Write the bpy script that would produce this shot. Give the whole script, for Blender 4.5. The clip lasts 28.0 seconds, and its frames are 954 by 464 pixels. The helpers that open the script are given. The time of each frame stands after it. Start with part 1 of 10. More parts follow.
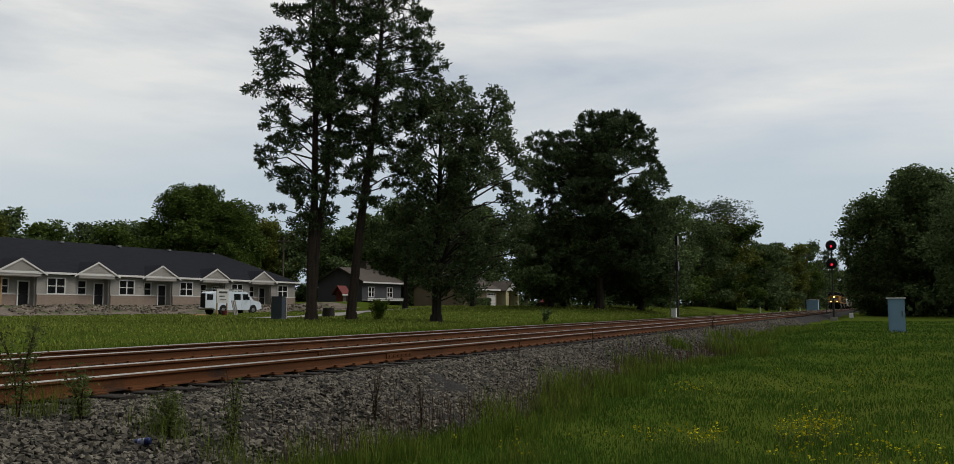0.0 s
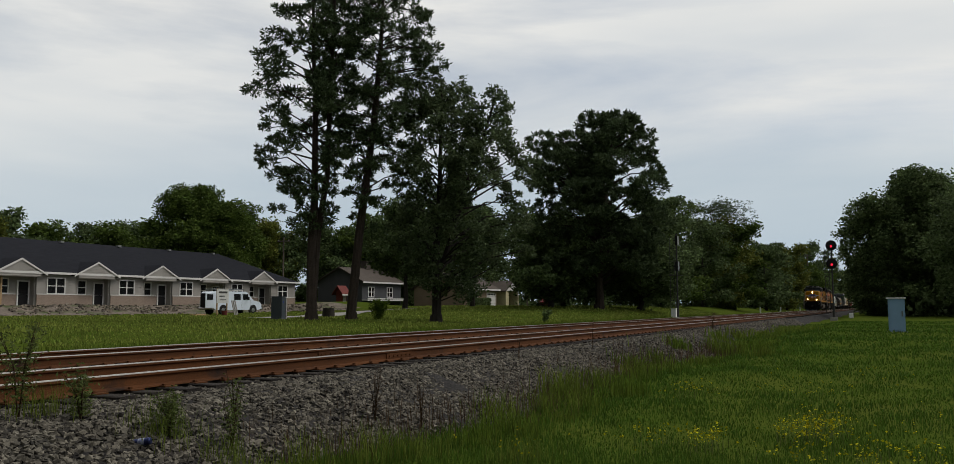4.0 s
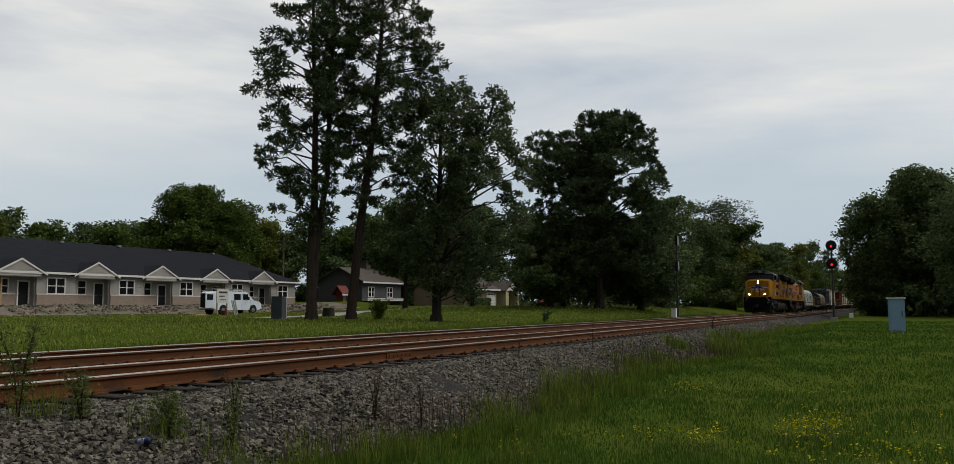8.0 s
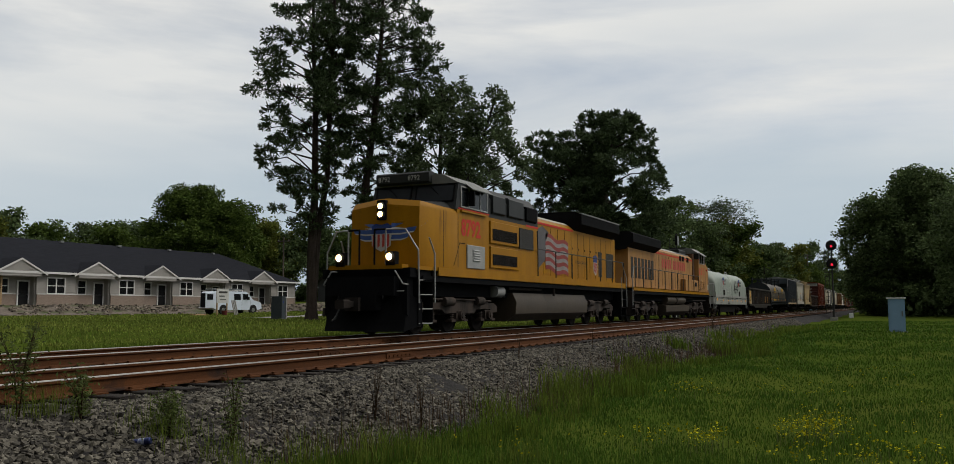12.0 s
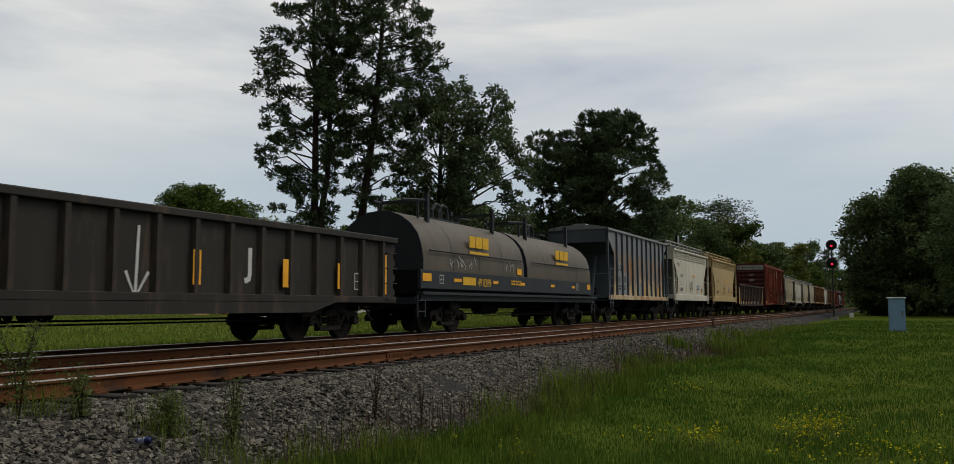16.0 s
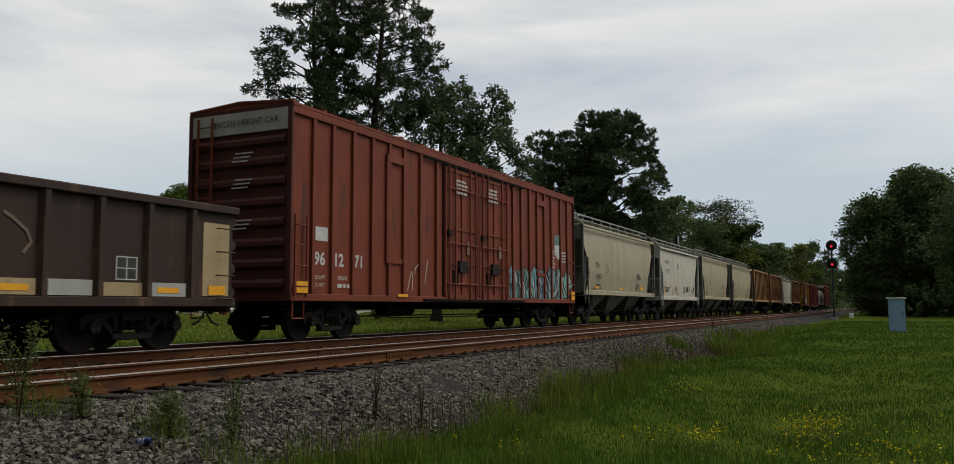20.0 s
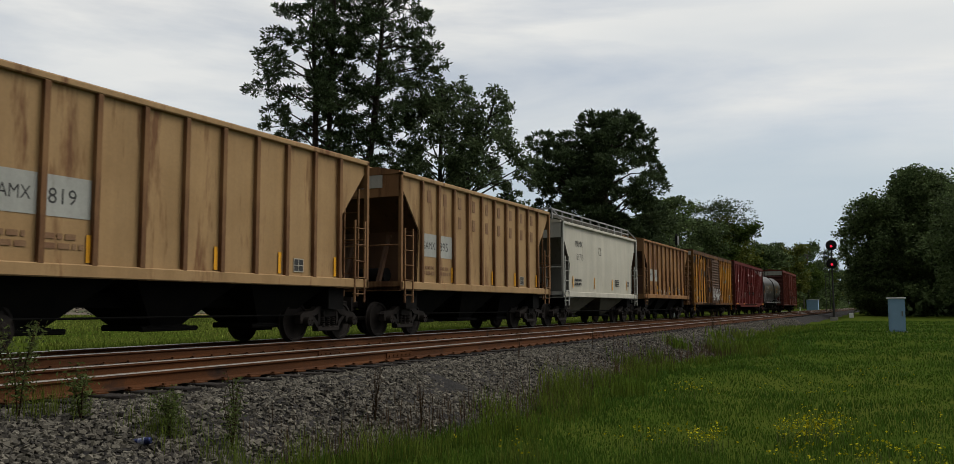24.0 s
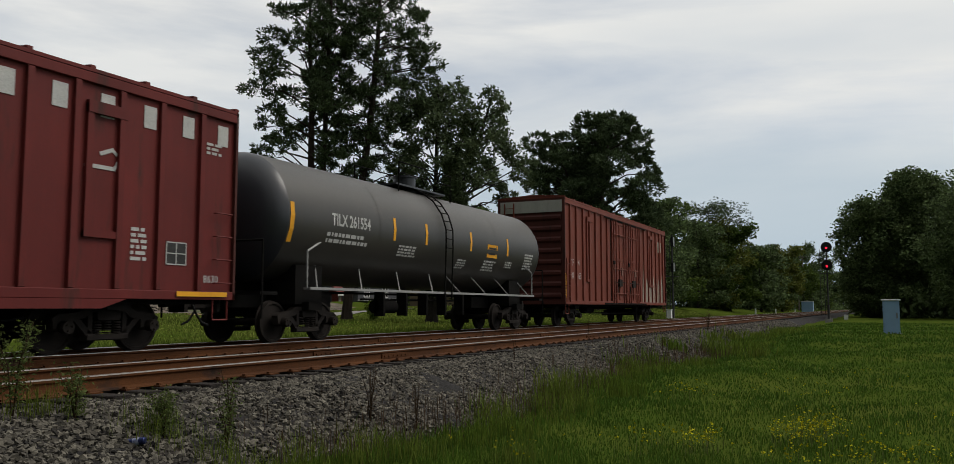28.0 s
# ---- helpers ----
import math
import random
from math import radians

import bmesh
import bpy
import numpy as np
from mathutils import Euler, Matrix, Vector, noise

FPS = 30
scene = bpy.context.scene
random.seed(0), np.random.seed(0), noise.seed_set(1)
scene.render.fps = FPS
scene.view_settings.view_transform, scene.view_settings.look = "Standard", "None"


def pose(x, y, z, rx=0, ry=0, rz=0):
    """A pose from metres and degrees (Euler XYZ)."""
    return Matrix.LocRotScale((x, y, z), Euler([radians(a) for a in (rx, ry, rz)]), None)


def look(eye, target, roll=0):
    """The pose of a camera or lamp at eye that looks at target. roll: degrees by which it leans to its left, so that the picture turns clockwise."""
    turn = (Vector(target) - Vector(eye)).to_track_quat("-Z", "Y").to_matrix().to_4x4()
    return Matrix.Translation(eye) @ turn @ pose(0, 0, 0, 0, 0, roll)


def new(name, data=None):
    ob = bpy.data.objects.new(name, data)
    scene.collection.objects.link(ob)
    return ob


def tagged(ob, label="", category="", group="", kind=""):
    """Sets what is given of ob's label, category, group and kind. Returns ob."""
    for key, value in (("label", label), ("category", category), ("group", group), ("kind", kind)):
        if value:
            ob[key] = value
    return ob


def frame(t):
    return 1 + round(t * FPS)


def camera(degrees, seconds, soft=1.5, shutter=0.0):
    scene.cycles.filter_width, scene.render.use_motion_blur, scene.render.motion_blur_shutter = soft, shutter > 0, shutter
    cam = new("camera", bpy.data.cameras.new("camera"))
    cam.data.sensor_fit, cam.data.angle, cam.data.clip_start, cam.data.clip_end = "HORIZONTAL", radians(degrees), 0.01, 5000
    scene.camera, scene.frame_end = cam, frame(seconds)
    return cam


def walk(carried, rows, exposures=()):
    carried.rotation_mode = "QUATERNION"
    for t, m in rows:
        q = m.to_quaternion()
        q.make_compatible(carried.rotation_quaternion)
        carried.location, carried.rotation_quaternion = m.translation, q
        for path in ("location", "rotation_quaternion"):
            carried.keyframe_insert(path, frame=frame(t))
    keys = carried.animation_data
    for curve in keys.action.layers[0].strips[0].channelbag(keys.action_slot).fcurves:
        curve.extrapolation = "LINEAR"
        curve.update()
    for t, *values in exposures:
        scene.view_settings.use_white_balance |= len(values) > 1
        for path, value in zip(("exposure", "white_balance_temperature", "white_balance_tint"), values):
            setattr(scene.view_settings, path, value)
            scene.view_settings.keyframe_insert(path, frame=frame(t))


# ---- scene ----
# ---- camera: a phone on a stand, nudged in the last four seconds ----
cam = camera(59.0, 28.0, 0.6, 0.05)
EYE = (0.0, 0.0, 0.77)
walk(cam, [(t, pose(*EYE, rx, ry, rz)) for t, rx, ry, rz in (
    (0.0, 95.12, 0.173, -64.246), (11.5, 95.12, 0.173, -64.246), (13.0, 95.103, 0.15, -64.235),
    (17.0, 95.08, 0.16, -64.23), (20.0, 95.11, 0.157, -64.23), (24.0, 95.102, 0.146, -64.241),
    (24.5, 95.132, 0.09, -64.022), (25.0, 95.083, -0.224, -64.074), (25.5, 95.056, -0.301, -63.96),
    (26.0, 95.09, -0.209, -64.031), (26.5, 95.07, -0.154, -64.155), (27.0, 95.085, -0.1, -64.276),
    (27.5, 95.09, -0.1, -64.453), (28.0, 95.148, -0.013, -64.541))],
     exposures=((0.0, 0.03), (11.0, 0.03), (14.0, -0.05), (18.0, -0.05), (21.0, 0.06), (28.0, 0.06)))

# ---- sky and sun: a bright overcast evening ----
world = bpy.data.worlds.new("sky")
scene.world = world
world.use_nodes = True
wn, wl = world.node_tree.nodes, world.node_tree.links
wn.clear()


def wnode(kind, **kw):
    n = wn.new(kind)
    for k, v in kw.items():
        n.inputs[k].default_value = v
    return n


w_sky = wn.new("ShaderNodeTexSky")
w_sky.sky_type, w_sky.sun_disc = "NISHITA", False
w_sky.sun_elevation, w_sky.sun_rotation = radians(50), radians(144)
w_sky.air_density, w_sky.dust_density = 1.0, 2.0
w_dim = wn.new("ShaderNodeVectorMath")
w_dim.operation = "SCALE"
w_dim.inputs["Scale"].default_value = 0.1
wl.new(w_sky.outputs[0], w_dim.inputs[0])
w_co = wn.new("ShaderNodeTexCoord")
w_map = wn.new("ShaderNodeMapping")
w_map.inputs["Scale"].default_value = (1.0, 1.0, 5.0)
w_map.inputs["Rotation"].default_value = (0.03, -0.06, 0.0)
wl.new(w_co.outputs["Generated"], w_map.inputs[0])
w_n1 = wnode("ShaderNodeTexNoise", Scale=1.7, Detail=7.0, Roughness=0.55, Distortion=0.4)
wl.new(w_map.outputs[0], w_n1.inputs["Vector"])
w_r1 = wn.new("ShaderNodeValToRGB")
w_r1.color_ramp.elements[0].position, w_r1.color_ramp.elements[0].color = 0.30, (0.5, 0.5, 0.5, 1)
w_r1.color_ramp.elements[1].position, w_r1.color_ramp.elements[1].color = 0.52, (1, 1, 1, 1)
wl.new(w_n1.outputs[0], w_r1.inputs[0])
w_n2 = wnode("ShaderNodeTexNoise", Scale=1.1, Detail=5.0, Roughness=0.5)
wl.new(w_map.outputs[0], w_n2.inputs["Vector"])
w_r2 = wn.new("ShaderNodeValToRGB")
w_r2.color_ramp.elements[0].position, w_r2.color_ramp.elements[0].color = 0.36, (0.64, 0.67, 0.69, 1)
w_r2.color_ramp.elements[1].position, w_r2.color_ramp.elements[1].color = 0.60, (0.85, 0.835, 0.79, 1)
wl.new(w_n2.outputs[0], w_r2.inputs[0])
w_mix = wn.new("ShaderNodeMix")
w_mix.data_type = "RGBA"
wl.new(w_r1.outputs[0], w_mix.inputs["Factor"])
wl.new(w_dim.outputs[0], w_mix.inputs["A"])
wl.new(w_r2.outputs[0], w_mix.inputs["B"])
# low down the cloud layer is thicker and blue-grey
w_low = wnode("ShaderNodeMapRange")
w_low.interpolation_type = "SMOOTHSTEP"
w_lz = wn.new("ShaderNodeSeparateXYZ")
wl.new(w_co.outputs["Generated"], w_lz.inputs[0])
w_wav = wn.new("ShaderNodeMath")
w_wav.operation = "MULTIPLY_ADD"
w_wav.inputs[1].default_value = 0.12
wl.new(w_n2.outputs[0], w_wav.inputs[0])
wl.new(w_lz.outputs["Z"], w_wav.inputs[2])
for k, v in (("From Min", 0.12), ("From Max", 0.31), ("To Min", 0.9), ("To Max", 0.0)):
    w_low.inputs[k].default_value = v
wl.new(w_wav.outputs[0], w_low.inputs["Value"])
w_mix2 = wn.new("ShaderNodeMix")
w_mix2.data_type = "RGBA"
wl.new(w_low.outputs[0], w_mix2.inputs["Factor"])
wl.new(w_mix.outputs["Result"], w_mix2.inputs["A"])
w_mix2.inputs["B"].default_value = (0.43, 0.525, 0.60, 1)
# the evening side of the sky is the brighter one
w_dot = wn.new("ShaderNodeVectorMath")
w_dot.operation = "DOT_PRODUCT"
w_dot.inputs[1].default_value = (0.86, -0.30, 0.41)
wl.new(w_co.outputs["Generated"], w_dot.inputs[0])
w_side = wnode("ShaderNodeMapRange")
w_side.interpolation_type = "SMOOTHSTEP"
for k, v in (("From Min", -0.7), ("From Max", 0.30), ("To Min", 0.10), ("To Max", 1.0)):
    w_side.inputs[k].default_value = v
wl.new(w_dot.outputs["Value"], w_side.inputs["Value"])
# and overhead it is brighter than low down
w_sep = wn.new("ShaderNodeSeparateXYZ")
wl.new(w_co.outputs["Generated"], w_sep.inputs[0])
w_up = wnode("ShaderNodeMapRange")
w_up.interpolation_type = "SMOOTHSTEP"
for k, v in (("From Min", 0.38), ("From Max", 0.95), ("To Min", 1.0), ("To Max", 1.25)):
    w_up.inputs[k].default_value = v
wl.new(w_sep.outputs["Z"], w_up.inputs["Value"])
w_mul = wn.new("ShaderNodeMath")
w_mul.operation = "MULTIPLY"
wl.new(w_side.outputs[0], w_mul.inputs[0])
wl.new(w_up.outputs[0], w_mul.inputs[1])
w_bg = wnode("ShaderNodeBackground", Strength=1.0)
wl.new(w_mul.outputs[0], w_bg.inputs["Strength"])
wl.new(w_mix2.outputs["Result"], w_bg.inputs[0])
w_out = wn.new("ShaderNodeOutputWorld")
wl.new(w_bg.outputs[0], w_out.inputs[0])

sun = new("sun", bpy.data.lights.new("sun", "SUN"))
sun.data.energy, sun.data.angle, sun.data.color = 1.5, radians(28), (1.0, 0.95, 0.87)
sun.matrix_world = look((0, 0, 50), (-24, 33, 2))
# ---- mesh helpers ----


class M:
    """A mesh in the making: vertices and faces."""

    def __init__(self):
        self.v, self.f = [], []

    def add(self, vs, fs):
        n = len(self.v)
        self.v += [tuple(p) for p in vs]
        self.f += [tuple(i + n for i in q) for q in fs]
        return self

    def box(self, x0, x1, y0, y1, z0, z1, c=0.0):
        """A box; c: chamfer of the four long edges along its longest horizontal side."""
        if c <= 0:
            return self.add([(x, y, z) for x in (x0, x1) for y in (y0, y1) for z in (z0, z1)],
                            [(0, 1, 3, 2), (4, 6, 7, 5), (0, 4, 5, 1), (2, 3, 7, 6), (0, 2, 6, 4), (1, 5, 7, 3)])
        if x1 - x0 >= y1 - y0:
            return self.prism([(y0 + c, z0), (y1 - c, z0), (y1, z0 + c), (y1, z1 - c), (y1 - c, z1), (y0 + c, z1), (y0, z1 - c), (y0, z0 + c)], "x", x0, x1)
        return self.prism([(x0 + c, z0), (x1 - c, z0), (x1, z0 + c), (x1, z1 - c), (x1 - c, z1), (x0 + c, z1), (x0, z1 - c), (x0, z0 + c)], "y", y0, y1)

    def prism(self, prof, axis, a, b):
        """A polygon drawn across the axis, pushed from a to b along it."""
        n = len(prof)
        put = {"x": lambda p, q, s: (s, p, q), "y": lambda p, q, s: (p, s, q), "z": lambda p, q, s: (p, q, s)}[axis]
        vs = [put(p, q, s) for s in (a, b) for p, q in prof]
        fs = [(i, (i + 1) % n, n + (i + 1) % n, n + i) for i in range(n)] + [tuple(range(n))[::-1], tuple(range(n, 2 * n))]
        return self.add(vs, fs)

    def loft(self, rings, caps=True, closed=True):
        n = len(rings[0])
        vs = [p for r in rings for p in r]
        fs = []
        for k in range(len(rings) - 1):
            for i in range(n if closed else n - 1):
                j = (i + 1) % n
                fs.append((k * n + i, k * n + j, (k + 1) * n + j, (k + 1) * n + i))
        if caps:
            fs += [tuple(range(n))[::-1], tuple(range((len(rings) - 1) * n, len(rings) * n))]
        return self.add(vs, fs)

    def cyl(self, p0, p1, r, n=10, r2=None, caps=True):
        a, b = Vector(p0), Vector(p1)
        d = (b - a).normalized()
        u = d.orthogonal().normalized()
        w = d.cross(u)
        r2 = r if r2 is None else r2
        ring = lambda c, s: [tuple(c + (u * math.cos(t) + w * math.sin(t)) * s) for t in (2 * math.pi * i / n for i in range(n))]
        return self.loft([ring(a, r), ring(b, r2)], caps)

    def tube(self, pts, r, n=6):
        for a, b in zip(pts, pts[1:]):
            self.cyl(a, b, r, n)
        return self

    def mesh(self, name, smooth=True):
        me = bpy.data.meshes.new(name)
        me.from_pydata(self.v, [], self.f)
        if smooth:
            me.polygons.foreach_set("use_smooth", [True] * len(me.polygons))
            me.set_sharp_from_angle(angle=radians(32))
        bm = bmesh.new()
        bm.from_mesh(me)
        bmesh.ops.recalc_face_normals(bm, faces=bm.faces)
        bm.to_mesh(me)
        bm.free()
        return me


def part(name, m, material, parent, label="", at=None, kind=""):
    """Links a mesh (or an M) as one object under a thing or a part."""
    me = m.mesh(name) if isinstance(m, M) else m
    if material and not me.materials:
        me.materials.append(material)
    ob = new(name, me)
    if parent is not None:
        ob.parent = parent
    if at is not None:
        ob.matrix_basis = at
    return tagged(ob, label=label, kind=kind)


def thing(name, at, label, category, group="", kind=""):
    ob = new(name)
    ob.empty_display_size = 0.3
    ob.matrix_basis = at
    return tagged(ob, label, category, group, kind)


def quick(name, verts, faces, material, smooth=False):
    """A large mesh from arrays: faces all of one size."""
    me = bpy.data.meshes.new(name)
    k = faces.shape[1]
    me.vertices.add(len(verts))
    me.vertices.foreach_set("co", np.ascontiguousarray(verts, dtype=np.float32).ravel())
    me.loops.add(faces.size)
    me.loops.foreach_set("vertex_index", np.ascontiguousarray(faces, dtype=np.int32).ravel())
    me.polygons.add(len(faces))
    me.polygons.foreach_set("loop_start", np.arange(0, faces.size, k, dtype=np.int32))
    me.polygons.foreach_set("use_smooth", np.full(len(faces), smooth))
    me.update(calc_edges=True)
    me.materials.append(material)
    return me


# ---- materials ----


def mat(name, c1, c2=None, scale=2.0, rough=0.7, metal=0.0, bump=0.15, grain=60.0, stretch=(1, 1, 1),
        dirt=None, dirt_at=0.58, dirt_scale=1.2, dirt_stretch=(1, 1, 1), spec=0.2, streak=0.0, band=None, rand=0.0, island=0.0, fine=0.25, emit=0.0):
    """A paint or surface with broad and fine variation; dirt: colour of stains, dirt_at: how high the noise must rise for them."""
    m = bpy.data.materials.new(name)
    m.use_nodes = True
    nt = m.node_tree
    nd, ln = nt.nodes, nt.links
    bs = nd["Principled BSDF"]
    c2 = c2 or tuple(x * 0.75 for x in c1)
    co = nd.new("ShaderNodeTexCoord")
    vec = co.outputs["Object"]
    info = nd.new("ShaderNodeObjectInfo") if rand else None
    if rand:
        sc = nd.new("ShaderNodeVectorMath")
        sc.operation = "SCALE"
        sc.inputs[0].default_value = (37.0, 51.0, 23.0)
        ln.new(info.outputs["Random"], sc.inputs["Scale"])
        ad = nd.new("ShaderNodeVectorMath")
        ln.new(vec, ad.inputs[0])
        ln.new(sc.outputs[0], ad.inputs[1])
        vec = ad.outputs[0]

    def noise_at(s, st, detail=6.0, r=0.6):
        mp = nd.new("ShaderNodeMapping")
        mp.inputs["Scale"].default_value = st
        ln.new(vec, mp.inputs[0])
        n = nd.new("ShaderNodeTexNoise")
        n.inputs["Scale"].default_value, n.inputs["Detail"].default_value, n.inputs["Roughness"].default_value = s, detail, r
        ln.new(mp.outputs[0], n.inputs["Vector"])
        return n.outputs[0]

    def ramp(src, a, b):
        r = nd.new("ShaderNodeMapRange")
        r.inputs["From Min"].default_value, r.inputs["From Max"].default_value = a, b
        ln.new(src, r.inputs["Value"])
        return r.outputs[0]

    def mix(fac, a, b, blend="MIX"):
        x = nd.new("ShaderNodeMix")
        x.data_type, x.blend_type = "RGBA", blend
        for sock, val in (("Factor", fac), ("A", a), ("B", b)):
            if isinstance(val, (int, float)):
                x.inputs[sock].default_value = val
            elif isinstance(val, tuple):
                x.inputs[sock].default_value = (*val[:3], 1)
            else:
                ln.new(val, x.inputs[sock])
        return x.outputs["Result"]

    col = mix(ramp(noise_at(scale, stretch), 0.3, 0.7), tuple(c1), tuple(c2))
    fine_n = noise_at(grain, (1, 1, 1), 3.0)
    lo, hi = 1 - fine, 1 + fine
    shade = mix(ramp(fine_n, 0.25, 0.75), (lo, lo, lo), (hi, hi, hi))
    col = mix(1.0, col, shade, "MULTIPLY")
    if dirt:
        col = mix(ramp(noise_at(dirt_scale, dirt_stretch, 8.0, 0.65), dirt_at, dirt_at + 0.12), col, tuple(dirt))
    if streak:
        run = ramp(noise_at(1.1, (2.2, 2.2, 0.10), 5.0, 0.6), 0.28, 0.72)
        col = mix(1.0, col, mix(run, (1 - streak,) * 3, (1 + streak * 0.35,) * 3), "MULTIPLY")
    if band:
        # a rust stain that starts at an uneven height, and a pale worn strip under it
        z_top, z_low, rust, pale = band
        sep = nd.new("ShaderNodeSeparateXYZ")
        ln.new(vec, sep.inputs[0])
        wob = nd.new("ShaderNodeMath")
        wob.operation = "MULTIPLY_ADD"
        ln.new(noise_at(1.3, (1.6, 1.6, 0.3), 6.0, 0.65), wob.inputs[0])
        wob.inputs[1].default_value = -2.6
        ln.new(sep.outputs["Z"], wob.inputs[2])
        patch = ramp(noise_at(1.1, (2.0, 2.0, 0.5), 8.0, 0.7), 0.40, 0.62)
        both = nd.new("ShaderNodeMath")
        both.operation = "MULTIPLY"
        ln.new(ramp(wob.outputs[0], z_top - 1.3, z_top - 1.7), both.inputs[0])
        ln.new(patch, both.inputs[1])
        both.use_clamp = True
        low_f = ramp(wob.outputs[0], z_low - 1.2, z_low - 1.5)
        col = mix(low_f, col, tuple(pale))
        col = mix(both.outputs[0], col, tuple(rust))
    if rand:
        col = mix(1.0, col, mix(info.outputs["Random"], (1 - rand,) * 3, (1 + rand,) * 3), "MULTIPLY")
    if island:
        gi = nd.new("ShaderNodeNewGeometry")
        col = mix(1.0, col, mix(gi.outputs["Random Per Island"], (1 - island,) * 3, (1 + island, 1 + island, 1 + island * 0.7)), "MULTIPLY")
    ln.new(col, bs.inputs["Base Color"])
    bs.inputs["Metallic"].default_value = metal
    bs.inputs["Specular IOR Level"].default_value = spec
    ln.new(ramp(noise_at(scale * 2.3, stretch), -0.5 + rough * 0 - 0.5, 1.5), bs.inputs["Roughness"])
    rr = nd.new("ShaderNodeMath")
    rr.operation = "MULTIPLY_ADD"
    ln.new(fine_n, rr.inputs[0])
    rr.inputs[1].default_value, rr.inputs[2].default_value = 0.25, rough - 0.12
    ln.new(rr.outputs[0], bs.inputs["Roughness"])
    if bump:
        bp = nd.new("ShaderNodeBump")
        bp.inputs["Strength"].default_value, bp.inputs["Distance"].default_value = bump, 0.02
        ln.new(fine_n, bp.inputs["Height"])
        ln.new(bp.outputs[0], bs.inputs["Normal"])
    if emit:
        ln.new(col, bs.inputs["Emission Color"])
        bs.inputs["Emission Strength"].default_value = emit
    return m


def leaf_mat(name, c1, c2, island=0.45, trans=0.35):
    m = mat(name, c1, c2, 0.6, 0.6, grain=3.0, bump=0, island=island, spec=0.02)
    nd, ln = m.node_tree.nodes, m.node_tree.links
    bs, out = nd["Principled BSDF"], nd["Material Output"]
    tr = nd.new("ShaderNodeBsdfTranslucent")
    ln.new(bs.inputs["Base Color"].links[0].from_socket, tr.inputs[0])
    mx = nd.new("ShaderNodeMixShader")
    mx.inputs[0].default_value = trans
    ln.new(bs.outputs[0], mx.inputs[1])
    ln.new(tr.outputs[0], mx.inputs[2])
    ln.new(mx.outputs[0], out.inputs[0])
    return m


def glass_mat(name, c=(0.02, 0.025, 0.03), rough=0.05):
    m = mat(name, c, c, rough=rough + 0.1, bump=0, fine=0.02, spec=0.7)
    return m


def glow_mat(name, c, strength):
    m = bpy.data.materials.new(name)
    m.use_nodes = True
    bs = m.node_tree.nodes["Principled BSDF"]
    bs.inputs["Base Color"].default_value = (*c, 1)
    bs.inputs["Emission Color"].default_value = (*c, 1)
    bs.inputs["Emission Strength"].default_value = strength
    return m


GRASS = mat("grass_ground", (0.036, 0.062, 0.008), (0.062, 0.076, 0.013), 0.35, 0.9, bump=0.6, grain=14, dirt=(0.11, 0.09, 0.05), dirt_at=0.64, dirt_scale=0.12, spec=0.0)
BLADE = leaf_mat("grass_blade", (0.037, 0.083, 0.013), (0.066, 0.114, 0.017), 0.36)
BLADE_MEADOW = leaf_mat("meadow_blade", (0.13, 0.19, 0.034), (0.19, 0.21, 0.052), 0.4)
BLADE_TALL = leaf_mat("tall_grass_blade", (0.065, 0.115, 0.014), (0.115, 0.14, 0.028), 0.4)
DRY = leaf_mat("dry_stalk", (0.05, 0.035, 0.025), (0.085, 0.055, 0.035), 0.4)
BLOSSOM = leaf_mat("yellow_blossom", (0.40, 0.35, 0.010), (0.27, 0.26, 0.012), 0.4, 0.2)
WEED = leaf_mat("weed_leaf", (0.07, 0.10, 0.03), (0.10, 0.115, 0.045), 0.4)
BALLAST = mat("ballast_bed", (0.014, 0.013, 0.013), (0.030, 0.028, 0.027), 9.0, 0.9, bump=0.9, grain=22, fine=0.5, dirt=(0.04, 0.03, 0.024), dirt_at=0.6, spec=0.1)
STONE = mat("ballast_stone", (0.052, 0.046, 0.043), (0.105, 0.096, 0.090), 4.0, 0.85, bump=0.3, grain=30, island=0.85, spec=0.15)
RAIL_RUST = mat("rusty_rail_side", (0.095, 0.036, 0.012), (0.055, 0.022, 0.009), 1.5, 0.8, bump=0.3, stretch=(0.3, 1, 3), dirt=(0.022, 0.014, 0.011), dirt_at=0.56, spec=0.1)
RAIL_TOP = mat("polished_rail_head", (0.42, 0.39, 0.35), (0.30, 0.27, 0.24), 1.0, 0.3, 0.9, bump=0.05, stretch=(0.2, 8, 1))
TIE = mat("creosoted_tie", (0.012, 0.010, 0.009), (0.026, 0.021, 0.018), 3.0, 0.9, bump=0.6, stretch=(6, 0.5, 6), rand=0.35, spec=0.2)
BARK_PINE = mat("pine_bark", (0.055, 0.042, 0.034), (0.028, 0.022, 0.019), 3.0, 0.95, bump=0.8, grain=12, stretch=(2, 2, 0.5), spec=0.1)
BARK = mat("bark", (0.042, 0.037, 0.032), (0.022, 0.019, 0.017), 3.0, 0.95, bump=0.8, grain=14, stretch=(2, 2, 0.4), spec=0.1)
NEEDLE = leaf_mat("pine_needles", (0.050, 0.073, 0.040), (0.070, 0.096, 0.048), 0.5, 0.2)
